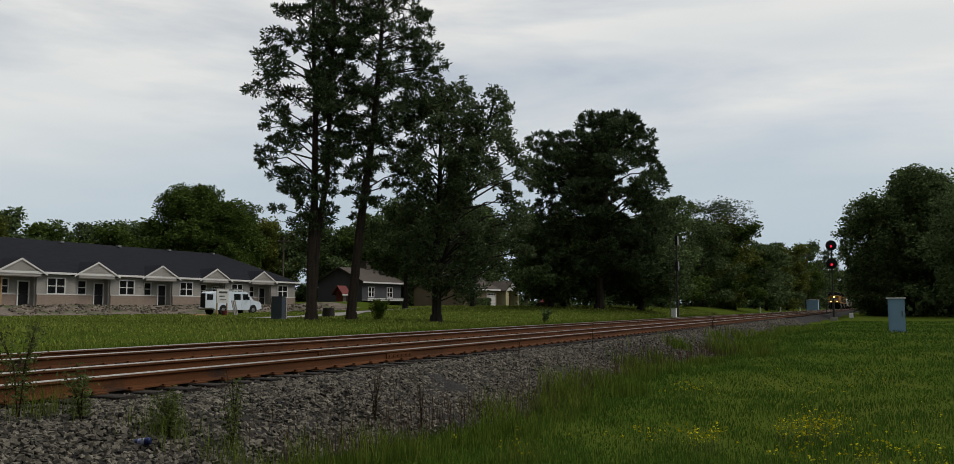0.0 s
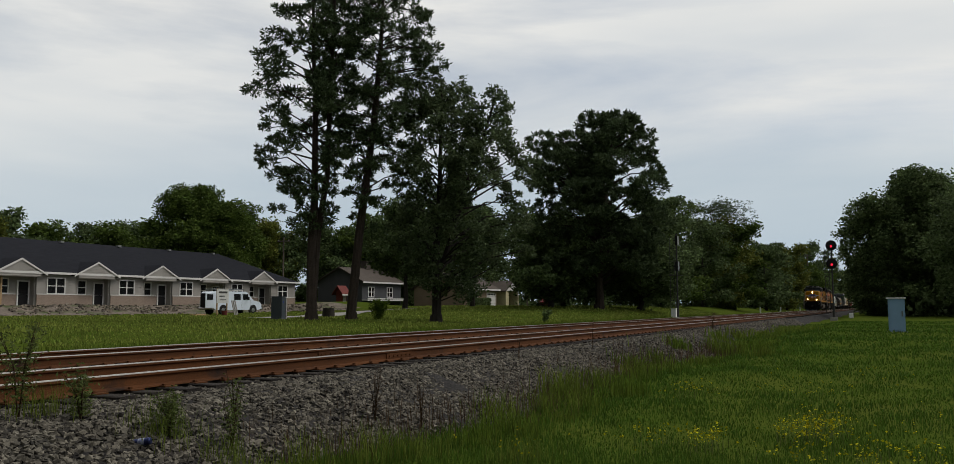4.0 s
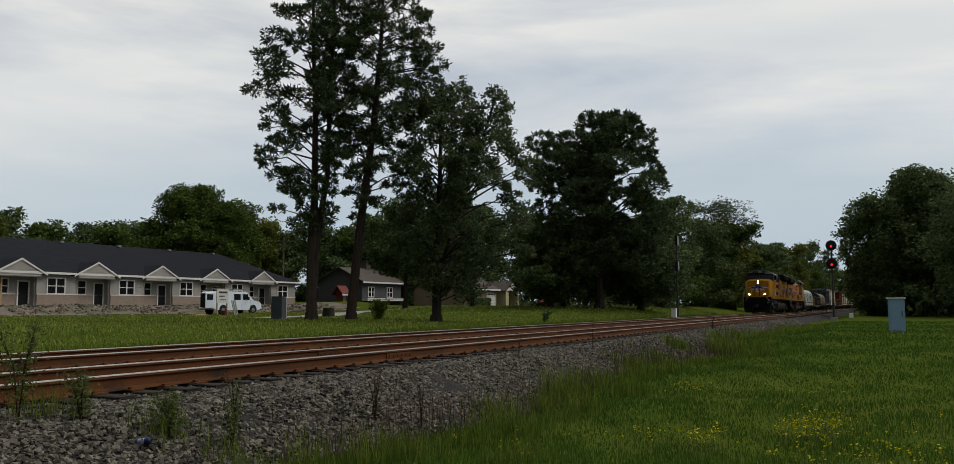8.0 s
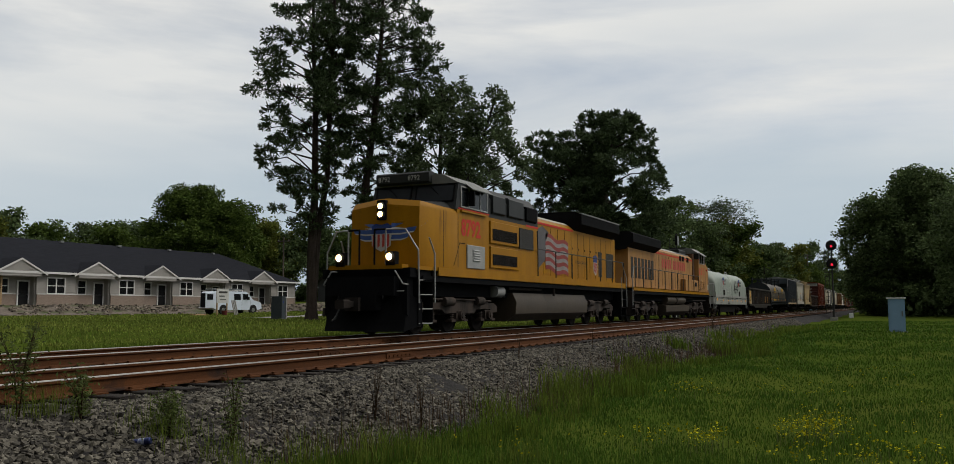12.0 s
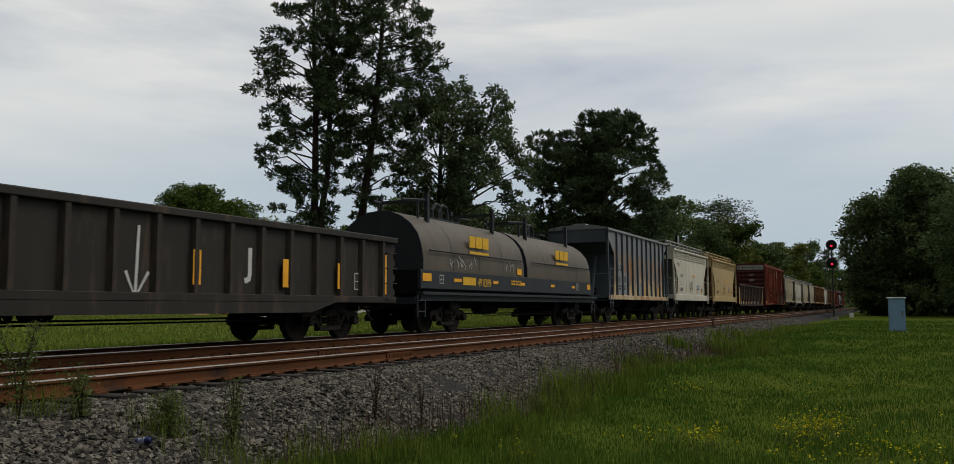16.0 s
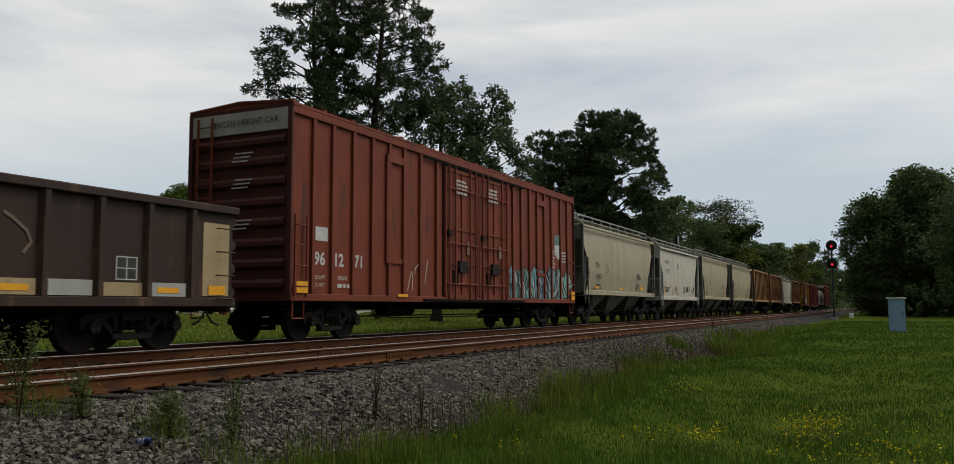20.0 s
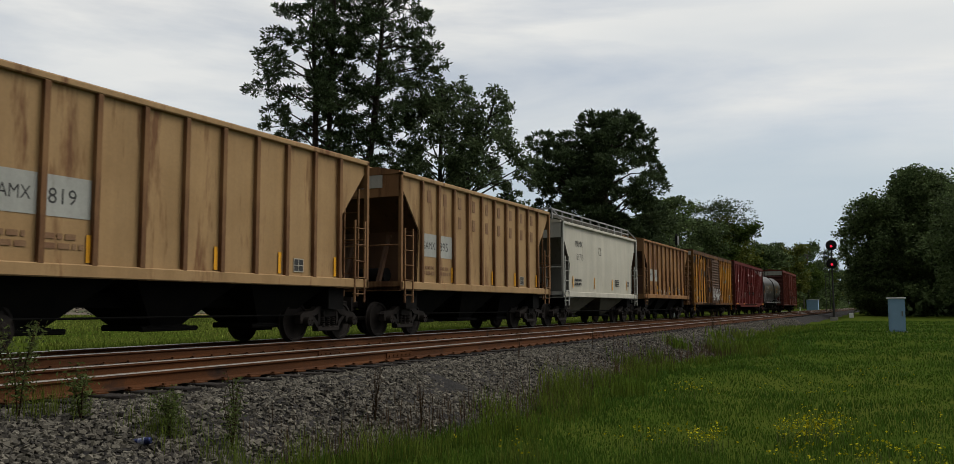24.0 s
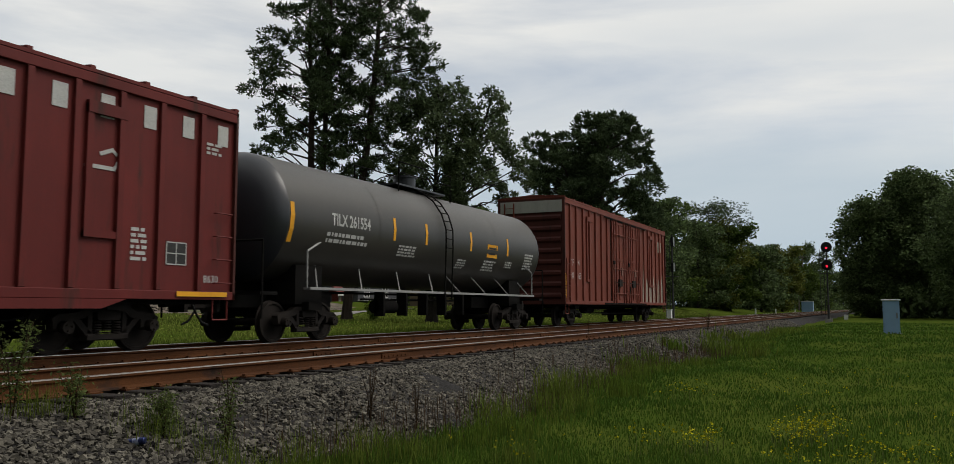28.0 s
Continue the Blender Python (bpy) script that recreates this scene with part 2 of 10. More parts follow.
LEAF_OAK = leaf_mat("oak_leaves", (0.062, 0.092, 0.046), (0.092, 0.116, 0.062), 0.45, 0.3)
LEAF_A = leaf_mat("broad_leaves", (0.048, 0.080, 0.018), (0.075, 0.105, 0.024), 0.45, 0.25)
LEAF_B = leaf_mat("far_leaves", (0.070, 0.106, 0.048), (0.100, 0.133, 0.058), 0.55, 0.25)
LEAF_C = leaf_mat("yellowish_leaves", (0.08, 0.105, 0.02), (0.11, 0.115, 0.028), 0.4, 0.25)
# ---- ground: one sheet, a low rail bank across it ----
YN, YF = 8.94, 13.03            # centre lines of the near and the far track
GAUGE = 1.505                   # between the rail heads' middles
SPEED = 20.07                   # of the train, metres a second, towards smaller x


def smooth(a, b, x):
    t = np.clip((x - a) / (b - a), 0, 1)
    return t * t * (3 - 2 * t)


def ground_z(x, y):
    x, y = np.asarray(x, float), np.asarray(y, float)
    near = -0.98 + 0.5 * smooth(12, 50, x) + 0.12 * smooth(-3, 5, y) - 0.35 * smooth(60, 250, -y) - 0.34 * smooth(2.5, 5.2, y) * smooth(14, 34, x)
    far = -0.42 + 0.42 * smooth(16, 30, y) + 0.15 * smooth(32, 58, y) + 0.85 * smooth(59, 65, y) * smooth(30, 38, x) * (1 - smooth(95, 110, x))
    far = far + 0.8 * smooth(52, 88, x) * smooth(18, 28, y) * (1 - 0.75 * smooth(40, 58, y) * (1 - smooth(80, 105, x))) + 1.0 * smooth(90, 140, y)
    k = smooth(6, 16, y)
    wave = 0.05 * np.sin(x * 0.31 + 1.3) * np.sin(y * 0.27) + 0.03 * np.sin(x * 0.9 + y * 0.55)
    return near * (1 - k) + far * k + wave


def gz(x, y):
    return float(ground_z(x, y))


def steps(*spans):
    out = []
    for a, b, s in spans:
        out.append(np.arange(a, b, s))
    return np.concatenate(out)


gx = steps((-2500, -400, 300), (-400, -40, 30), (-40, 0, 3), (0, 100, 0.8), (100, 200, 5), (200, 600, 40), (600, 3001, 400))
gy = steps((-2500, -200, 300), (-200, -20, 15), (-20, 80, 0.8), (80, 200, 6), (200, 600, 40), (600, 3001, 400))
GX, GY = np.meshgrid(gx, gy, indexing="ij")
nx, ny = GX.shape
gi = np.arange(nx * ny).reshape(nx, ny)
gf = np.stack([gi[:-1, :-1], gi[1:, :-1], gi[1:, 1:], gi[:-1, 1:]], -1).reshape(-1, 4)
ground = part("ground", quick("ground", np.stack([GX, GY, ground_z(GX, GY)], -1).reshape(-1, 3), gf, GRASS, True), None, None)
tagged(ground, "uneven green grass field around the railway", "ground", kind="structure")

# the stone bank under both tracks
bx = steps((-400, -10, 15), (-10, 70, 0.35), (70, 160, 1.5), (160, 701, 20))
prof = np.array([(4.9, -1.25), (5.6, -0.86), (6.2, -0.60), (6.75, -0.37), (7.1, -0.28), (7.6, -0.26), (8.2, -0.25), (9.7, -0.25), (10.4, -0.27), (11.6, -0.27), (12.3, -0.25),
                 (13.8, -0.25), (14.7, -0.27), (15.3, -0.33), (16.2, -0.62), (17.0, -1.0)])
BX, BY = np.meshgrid(bx, prof[:, 0], indexing="ij")
BZ = np.broadcast_to(prof[:, 1], BX.shape).copy()
rng = np.random.default_rng(5)
toe = 0.35 * np.sin(bx * 0.35) + 0.25 * np.sin(bx * 0.83 + 1)
BY = BY + toe[:, None] * np.clip((6.6 - prof[:, 0]) / 1.5, 0, 1)[None, :]
BZ = BZ + rng.normal(0, 0.018, BZ.shape)
n1, n2 = BX.shape
bi = np.arange(n1 * n2).reshape(n1, n2)
bf = np.stack([bi[:-1, :-1], bi[1:, :-1], bi[1:, 1:], bi[:-1, 1:]], -1).reshape(-1, 4)
bank = part("ballast", quick("ballast", np.stack([BX, BY, BZ], -1).reshape(-1, 3), bf, BALLAST, True), None, None)
tagged(bank, "grey crushed stone ballast bank under two tracks", "ballast", kind="structure")


def bank_z(x, y):
    x, y = np.asarray(x, float), np.asarray(y, float)
    shift = 0.35 * np.sin(x * 0.35) + 0.25 * np.sin(x * 0.83 + 1)
    return np.interp(y - shift * np.clip((6.6 - y + shift * 0.5) / 1.5, 0, 1), prof[:, 0], prof[:, 1])


def rocks(n, x0, x1, y0, y1, size, seed, far=0.0):
    """Angular stones strewn over the bank, joined into one mesh."""
    r = np.random.default_rng(seed)
    t = r.random(n)
    x = x0 + (x1 - x0) * t ** (1.0 + far)
    y = r.uniform(y0, y1, n)
    s = size * r.uniform(0.55, 1.35, n) * (1 + far * 0.8 * t)
    base = np.array([(1, 0, 0), (-1, 0, 0), (0, 1, 0), (0, -1, 0), (0, 0, 1), (0, 0, -1), (.6, .6, .6), (-.6, -.6, .6)], float)
    tri = np.array([(0, 6, 4), (6, 2, 4), (2, 1, 4), (1, 7, 4), (7, 3, 4), (3, 0, 4), (0, 2, 6), (1, 3, 7), (0, 5, 2), (2, 5, 1), (1, 5, 3), (3, 5, 0)])
    v = base[None] * r.uniform(0.55, 1.25, (n, 8, 3))
    q = r.normal(size=(n, 4))
    q /= np.linalg.norm(q, axis=1, keepdims=True)
    w, a, b, c = q.T
    R = np.stack([1 - 2 * (b * b + c * c), 2 * (a * b - c * w), 2 * (a * c + b * w), 2 * (a * b + c * w), 1 - 2 * (a * a + c * c), 2 * (b * c - a * w),
                  2 * (a * c - b * w), 2 * (b * c + a * w), 1 - 2 * (a * a + b * b)], -1).reshape(n, 3, 3)
    v = np.einsum("nij,nkj->nki", R, v) * s[:, None, None] * np.array([1, 1, 0.8])
    z = bank_z(x, y) + 0.25 * s
    v += np.stack([x, y, z], -1)[:, None, :]
    f = tri[None] + (np.arange(n) * 8)[:, None, None]
    return v.reshape(-1, 3), f.reshape(-1, 3)


for k, a in enumerate(((52000, 2.0, 20.0, 4.4, 8.05, 0.033, 11, 0.25), (30000, 18.0, 75.0, 5.0, 8.05, 0.036, 12, 0.7), (2500, 6.0, 40.0, 14.0, 16.0, 0.04, 13, 0.5))):
    st = part("ballast_stones", quick("ballast_stones", *rocks(*a), STONE), None, None)
    tagged(st, "loose grey crushed stones of the track bed", "stones", kind="stuff")

# ---- the two tracks ----
RAIL_PROF = ((-0.075, -0.186), (0.075, -0.186), (0.07, -0.172), (0.016, -0.15), (0.009, -0.12), (0.009, -0.06), (0.030, -0.046), (0.036, -0.038), (0.036, -0.014),
             (-0.036, -0.014), (-0.036, -0.038), (-0.030, -0.046), (-0.009, -0.06), (-0.009, -0.12), (-0.016, -0.15), (-0.07, -0.172))
HEAD_PROF = ((-0.036, -0.014), (0.036, -0.014), (0.034, -0.005), (0.026, -0.001), (0.0, 0.0), (-0.026, -0.001), (-0.034, -0.005))
TIE_MESH = M().box(-0.115, 0.115, -1.3, 1.3, -0.37, -0.195, 0.012).mesh("tie")
TIE_MESH.materials.append(TIE)
PLATE = M().box(-0.1, 0.1, -0.18, 0.18, -0.197, -0.18).box(-0.07, -0.04, -0.13, -0.085, -0.18, -0.155).box(0.04, 0.07, 0.085, 0.13, -0.18, -0.155).mesh("tie_plate")
PLATE.materials.append(RAIL_RUST)
rt = random.Random(8)
for yc, nm in ((YN, "near"), (YF, "far")):
    tr = thing("track", pose(0, yc, 0), "standard gauge railway track of rusty rails on wooden ties", "railway track", "tracks", "structure")
    for sy in (-1, 1):
        prof_r = [(sy * GAUGE / 2 + a, b) for a, b in RAIL_PROF]
        rail = part("rail", M().prism(prof_r, "x", -400, 700), RAIL_RUST, tr, "rusty brown steel rail")
        part("rail_head", M().prism([(sy * GAUGE / 2 + a, b) for a, b in HEAD_PROF], "x", -400, 700), RAIL_TOP, rail, "shiny worn running surface")
    joints = M()
    for x in ((13.6, 25.4, 38.5, 52.0) if nm == "near" else (20.0, 41.0)):
        for sy in (-1, 1):
            y = sy * GAUGE / 2
            joints.box(x - 0.45, x + 0.45, y - 0.032, y - 0.012, -0.15, -0.055).box(x - 0.45, x + 0.45, y + 0.012, y + 0.032, -0.15, -0.055)
            for k in range(6):
                joints.cyl((x - 0.37 + k * 0.148, y - 0.05, -0.105), (x - 0.37 + k * 0.148, y - 0.03, -0.105), 0.018, 6)
    part("joint_bar", joints, RAIL_RUST, tr, kind="stuff")
    rest_t, rest_p = M(), M()
    x = -2.0
    while x < 420:
        x += 0.52
        dy, dr = rt.uniform(-0.05, 0.05), rt.uniform(-1.5, 1.5)
        if (nm == "near" and x < 62) or (nm == "far" and 4 < x < 30):
            tie = part("tie", TIE_MESH, None, tr, at=pose(x, dy, rt.uniform(-0.012, 0.004), 0, 0, dr))
            for sy in (-1, 1):
                part("tie_plate", PLATE, None, tr, at=pose(x, sy * GAUGE / 2, 0))
        elif x < 160:
            rest_t.box(x - 0.115, x + 0.115, -1.3 + dy, 1.3 + dy, -0.37, -0.195)
    part("far_ties", rest_t, TIE, tr, kind="stuff")
# ---- plants ----


def leaf_quads(c, size, r, flat=0.0, slim=0.5):
    """A small pointed leaf (four corners) at each centre, turned at random."""
    n = len(c)
    u = r.normal(size=(n, 3))
    u[:, 2] *= 1 - flat
    u /= np.linalg.norm(u, axis=1, keepdims=True)
    w = np.cross(u, r.normal(size=(n, 3)))
    w /= np.linalg.norm(w, axis=1, keepdims=True) + 1e-9
    s = (size * r.uniform(0.6, 1.3, n))[:, None]
    v = np.stack([c - u * s, c + w * s * slim, c + u * s, c - w * s * slim], 1).reshape(-1, 3)
    return v, np.arange(4 * n).reshape(-1, 4)


def limb(m, pts, r0, r1, n=6):
    """A bent, tapering limb through the points."""
    rings = []
    k = len(pts)
    for i, p in enumerate(pts):
        p = Vector(p)
        d = (Vector(pts[min(i + 1, k - 1)]) - Vector(pts[max(i - 1, 0)])).normalized()
        u = d.cross(Vector((0.31, 0.95, 0.1))).normalized()
        w = d.cross(u)
        s = r0 + (r1 - r0) * i / (k - 1)
        rings.append([tuple(p + (u * math.cos(a) + w * math.sin(a)) * s) for a in (2 * math.pi * j / n for j in range(n))])
    m.loft(rings)


def tree(x, y, h, radius, bare, trunk_r, leaf, bark, label, seed, name="tree", kind="broad", clumps=260, per=55, size=0.22, lean=(0, 0), squash=1.0, lobes=0, z=None, category="tree", top=0.35, tight=None, taper=0.0):
    """A tree: trunk with limbs, and a crown of many small leaves in clumps about the twigs."""
    r = np.random.default_rng(seed)
    z = gz(x, y) - 0.1 if z is None else z
    t = thing(name, pose(x, y, z), label, category)
    wood = M()
    nodes = 9
    line = []
    for i in range(nodes):
        f = i / (nodes - 1)
        line.append((lean[0] * f * h + r.normal(0, (0.004 if kind == "pine" else 0.010) * h) * (0 < i), lean[1] * f * h + r.normal(0, (0.004 if kind == "pine" else 0.010) * h) * (0 < i), h * f * (0.97 if kind == "pine" else 0.82)))
    limb(wood, [(line[0][0], line[0][1], -0.3)] + line, trunk_r * 1.15, trunk_r * 0.12, 9)
    limb(wood, [(line[0][0], line[0][1], -0.3), (line[0][0], line[0][1], h * 0.04)], trunk_r * 1.6, trunk_r * 1.0, 9)
    pts = np.array(line)
    centres, sizes = [], []
    branches = max(10, clumps // 9)
    for b in range(branches):
        f = (b + r.random()) / branches
        if kind == "pine":
            hh = bare + (0.98 - bare) * f
            reach = radius * (0.45 + 0.75 * math.sin(math.pi * min(1, 0.18 + 0.80 * f)) ** 0.8) * r.uniform(0.45, 1.1) * (1.0 if f < top * 2 else 1 - 0.6 * (f - top * 2) / (1 - top * 2 + 1e-6))
            rise = r.uniform(-0.15, 0.3) if f < 0.35 else r.uniform(0.05, 0.55)
        elif kind == "umbrella":
            hh = bare + (0.95 - bare) * f
            reach = radius * math.sqrt(max(0.08, 1 - (abs(f - 0.45) / 0.62) ** 2)) * r.uniform(0.75, 1.03)
            rise = r.uniform(0.0, 0.5)
        else:
            hh = bare + (0.9 - bare) * f
            reach = radius * math.sqrt(max(0.1, 1 - ((f - 0.38) / 0.66) ** 2)) * r.uniform(0.65, 1.05) * squash * (1 - taper * max(0.0, f - 0.35))
            rise = r.uniform(0.1, 0.7)
        base = np.array([np.interp(hh * h, pts[:, 2], pts[:, 0]), np.interp(hh * h, pts[:, 2], pts[:, 1]), min(hh * h, pts[-1, 2])])
        a = r.uniform(0, 2 * math.pi)
        if lobes:
            reach *= 0.75 + 0.35 * math.sin(lobes * a + seed) * math.cos(5 * hh + seed)
        d = np.array([math.cos(a), math.sin(a), 0.0])
        start = base - np.array([0, 0, min(reach * rise * 0.8, hh * h * 0.25)])
        mid = start + d * reach * 0.5 + np.array([0, 0, reach * rise * 0.35]) + r.normal(0, 0.05 * radius, 3)
        end = base + d * reach + np.array([0, 0, reach * rise * 0.4]) + r.normal(0, 0.06 * radius, 3)
        limb(wood, [start, mid, end], max(0.03, trunk_r * 0.28 * (1.1 - hh)), 0.015, 5)
        k = max(3, clumps // branches)
        along = r.uniform(0.55 if kind == "pine" else 0.4, 1.06, k) if kind != "broad" else r.uniform(0.25, 1.1, k)
        for s in along:
            p = mid + (end - mid) * (2 * s - 1) if s > 0.5 else start + (mid - start) * (2 * s)
            side = np.clip(r.normal(0, 1, 3), -1.4, 1.4) * (0.085 if kind == "pine" else 0.13) * radius
            centres.append(p + side * np.array([1, 1, 0.6]))
            if r.random() < 0.25:
                limb(wood, [mid, p + side * 0.9], 0.03, 0.012, 4)
    centres = np.array(centres)
    part("trunk", wood, bark, t, "dark rough-barked trunk with bare limbs")
    n = len(centres)
    if kind in ("pine", "umbrella"):
        # tufts: needles fan out of their twig ends
        tn = max(4, per // 9)
        tuft = np.repeat(centres, tn, 0) + r.normal(0, 1, (n * tn, 3)) * np.array([0.055, 0.055, 0.046]) * radius
        c = np.repeat(tuft, 9, 0)
        d = r.normal(size=c.shape)
        d[:, 2] = np.abs(d[:, 2]) * 0.7 - 0.1
        d /= np.linalg.norm(d, axis=1, keepdims=True)
        w = np.cross(d, r.normal(size=c.shape))
        w /= np.linalg.norm(w, axis=1, keepdims=True) + 1e-9
        L = (size * r.uniform(0.7, 1.3, len(c)))[:, None]
        v = np.stack([c, c + d * L * 0.6 + w * L * 0.13, c + d * L * 1.25, c + d * L * 0.6 - w * L * 0.13], 1).reshape(-1, 3)
        f = np.arange(len(v)).reshape(-1, 4)
    else:
        spread = (0.115 * radius if tight is None else tight) * r.uniform(0.6, 1.25, n)
        c = np.repeat(centres, per, 0) + np.clip(r.normal(size=(n * per, 3)), -1.5, 1.5) * np.repeat(spread, per)[:, None] * np.array([1, 1, 0.75])
        v, f = leaf_quads(c, size, r, 0.3)
    part("crown", quick("crown", v, f, leaf), None, t, kind="stuff")
    return t


def edge_at(rows, z, side):
    """Where the crown's outline stands at a height: rows of (height, left edge, right edge)."""
    hs = [q[0] for q in rows]
    return float(np.interp(z, hs, [q[side] for q in rows]))


def lobed_tree(name, x, y, stems, trunk_r, outline, lobes, lobe_r, flat, per, size, leaf, bark, label, seed,
               needles=False, inner=0.35, slim=0.5, shell=0.45, twigs=3, droop=0.0, loose=0.17):
    """A tree whose crown is many lobes of foliage on limbs. stems: lines in the tree's own space, x across and y away;
    outline: (height, left edge, right edge) of the crown; flat: how low the lobes lie."""
    r = np.random.default_rng(seed)
    t = thing(name, pose(x, y, gz(x, y) - 0.1, 0, 0, math.degrees(math.atan2(y, x)) - 90), label, "tree")
    wood = M()
    lines = [np.array(q, float) for q in stems]
    for k, ln in enumerate(lines):
        limb(wood, [(ln[0][0], 0, -0.3)] + [(a + r.normal(0, 0.05), b + r.normal(0, 0.05), c) for a, b, c in ln], trunk_r * (1.1 if k == 0 else 0.8), trunk_r * 0.15, 9)
    limb(wood, [(lines[0][0][0], 0, -0.3), (lines[0][0][0], 0, 0.6)], trunk_r * 1.45, trunk_r * 1.0, 9)
    z_lo, z_hi = outline[0][0], outline[-1][0]
    zz = np.linspace(z_lo, z_hi, 60)
    wide = np.array([max(0.3, edge_at(outline, q, 2) - edge_at(outline, q, 1)) for q in zz]) ** 1.25
    cum = np.cumsum(wide) / wide.sum()
    pos, out = [], []
    for i in range(lobes):
        z = float(np.interp((i + r.random()) / lobes, cum, zz))
        k = i % len(lines)
        tops = [ln[-1][2] for ln in lines]
        if z > tops[k]:
            k = int(np.argmax(tops))
        ln = lines[k]
        ax, ay = float(np.interp(z, ln[:, 2], ln[:, 0])), float(np.interp(z, ln[:, 2], ln[:, 1]))
        xl, xr = edge_at(outline, z, 1), edge_at(outline, z, 2)
        for o, lo in enumerate(lines):
            bx_ = float(np.interp(z, lo[:, 2], lo[:, 0]))
            if o != k and abs(bx_ - ax) > 0.8:
                if bx_ > ax:
                    xr = min(xr, (ax + bx_) / 2 + 0.5)
                else:
                    xl = max(xl, (ax + bx_) / 2 - 0.5)
        a = i * 2.39996 + r.uniform(-0.4, 0.4)
        u, w = math.cos(a), math.sin(a)
        deep = 0.5 * (edge_at(outline, z, 2) - edge_at(outline, z, 1))
        reach = math.hypot(u * ((xr - ax) if u > 0 else (ax - xl)), w * deep * 0.85)
        rad = min(lobe_r * r.uniform(0.65, 1.3), max(0.35, reach * 0.8))
        q = max(0.0, reach - rad * 0.6) * (inner + (1 - inner) * r.random() ** 0.4)
        d = np.array([u * max(0.2, (xr - ax) if u > 0 else (ax - xl)), w * deep * 0.85, 0.0])
        d /= np.linalg.norm(d) + 1e-6
        c = np.array([ax, ay, 0.0]) + d * q + np.array([0, 0, min(z, z_hi - rad * flat)])
        root_z = max(z_lo * 0.5, c[2] - q * r.uniform(0.15, 0.55) - 0.3 + droop * q)
        root = np.array([float(np.interp(root_z, ln[:, 2], ln[:, 0])), float(np.interp(root_z, ln[:, 2], ln[:, 1])), min(root_z, ln[-1][2])])
        mid = root * 0.45 + c * 0.55 + r.normal(0, 0.06, 3) * max(0.5, q) + np.array([0, 0, 0.08 * q])
        limb(wood, [root, mid, c], 0.03 + trunk_r * 0.035 * q, 0.015, 5)
        for _ in range(twigs):
            e = r.normal(size=3)
            e[2] = abs(e[2]) * 0.6 - 0.15
            limb(wood, [mid * 0.3 + c * 0.7, c + e / np.linalg.norm(e) * rad * np.array([1, 1, flat]) * 0.9], 0.022, 0.008, 4)
        n = int(per * (rad / lobe_r) ** 2)
        # sub-clumps over the lobe's skin, each with its own leaves
        m = max(4, n // 26)
        e = r.normal(size=(m, 3))
        e[:, 2] += 0.25
        e /= np.linalg.norm(e, axis=1, keepdims=True)
        g = c + e * (rad * (1 - shell * r.random(m) ** 1.5))[:, None] * np.array([1, 1, flat])
        own = r.integers(0, m, n)
        p = g[own] + np.clip(r.normal(size=(n, 3)), -1.6, 1.6) * rad * loose * np.array([1, 1, 0.75])
        pos.append(p)
        out.append(p - g[own] + 0.35 * (g[own] - c) + np.array([0, 0, 0.12 * rad]))
    part("trunk", wood, bark, t, "dark rough-barked trunk with bare limbs")
    c, d = np.concatenate(pos), np.concatenate(out)
    if needles:
        d = d / (np.linalg.norm(d, axis=1, keepdims=True) + 1e-6) + 0.6 * r.normal(size=d.shape)
        d /= np.linalg.norm(d, axis=1, keepdims=True)
        w = np.cross(d, r.normal(size=c.shape))
        w /= np.linalg.norm(w, axis=1, keepdims=True) + 1e-9
        L = (size * r.uniform(0.7, 1.3, len(c)))[:, None]
        v = np.stack([c - d * L * 0.4, c + d * L * 0.2 + w * L * 0.17, c + d * L * 0.8, c + d * L * 0.2 - w * L * 0.17], 1).reshape(-1, 3)
        f = np.arange(len(v)).reshape(-1, 4)
    else:
        v, f = leaf_quads(c, size, r, 0.3, slim)
    part("crown", quick("crown", v, f, leaf), None, t, kind="stuff")
    return t


lobed_tree("pine_tree", 41.0, 30.7, [[(0, 0, 0), (0.05, 0, 4), (0.1, 0, 7.5), (0.12, 0, 13), (-0.1, 0, 17), (-0.2, 0, 23)], [(0.1, 0.1, 0), (0.2, 0.1, 5), (0.72, 0, 8.9), (1.05, 0, 15.5), (1.1, 0, 19), (1.2, 0, 24)]], 0.36,
           [(5.4, -0.4, 0.6), (6.2, -3.0, 1.2), (7.1, -2.9, 1.3), (8.0, -1.6, 1.3), (8.5, -2.3, 2.0), (9.3, -3.8, 2.2), (10.4, -4.0, 2.2), (11.5, -3.4, 2.3), (12.2, -3.9, 2.5), (13.5, -4.4, 2.6), (15.5, -3.9, 2.6), (17.8, -3.1, 2.6), (19.0, -2.5, 2.5), (21.5, -2.0, 2.2), (24.0, 0.2, 1.4)],
           98, 0.85, 0.45, 430, 0.23, NEEDLE, BARK_PINE, "tall forked loblolly pine with a dark ragged crown", 21, True, droop=0.15, inner=0.56, loose=0.15)
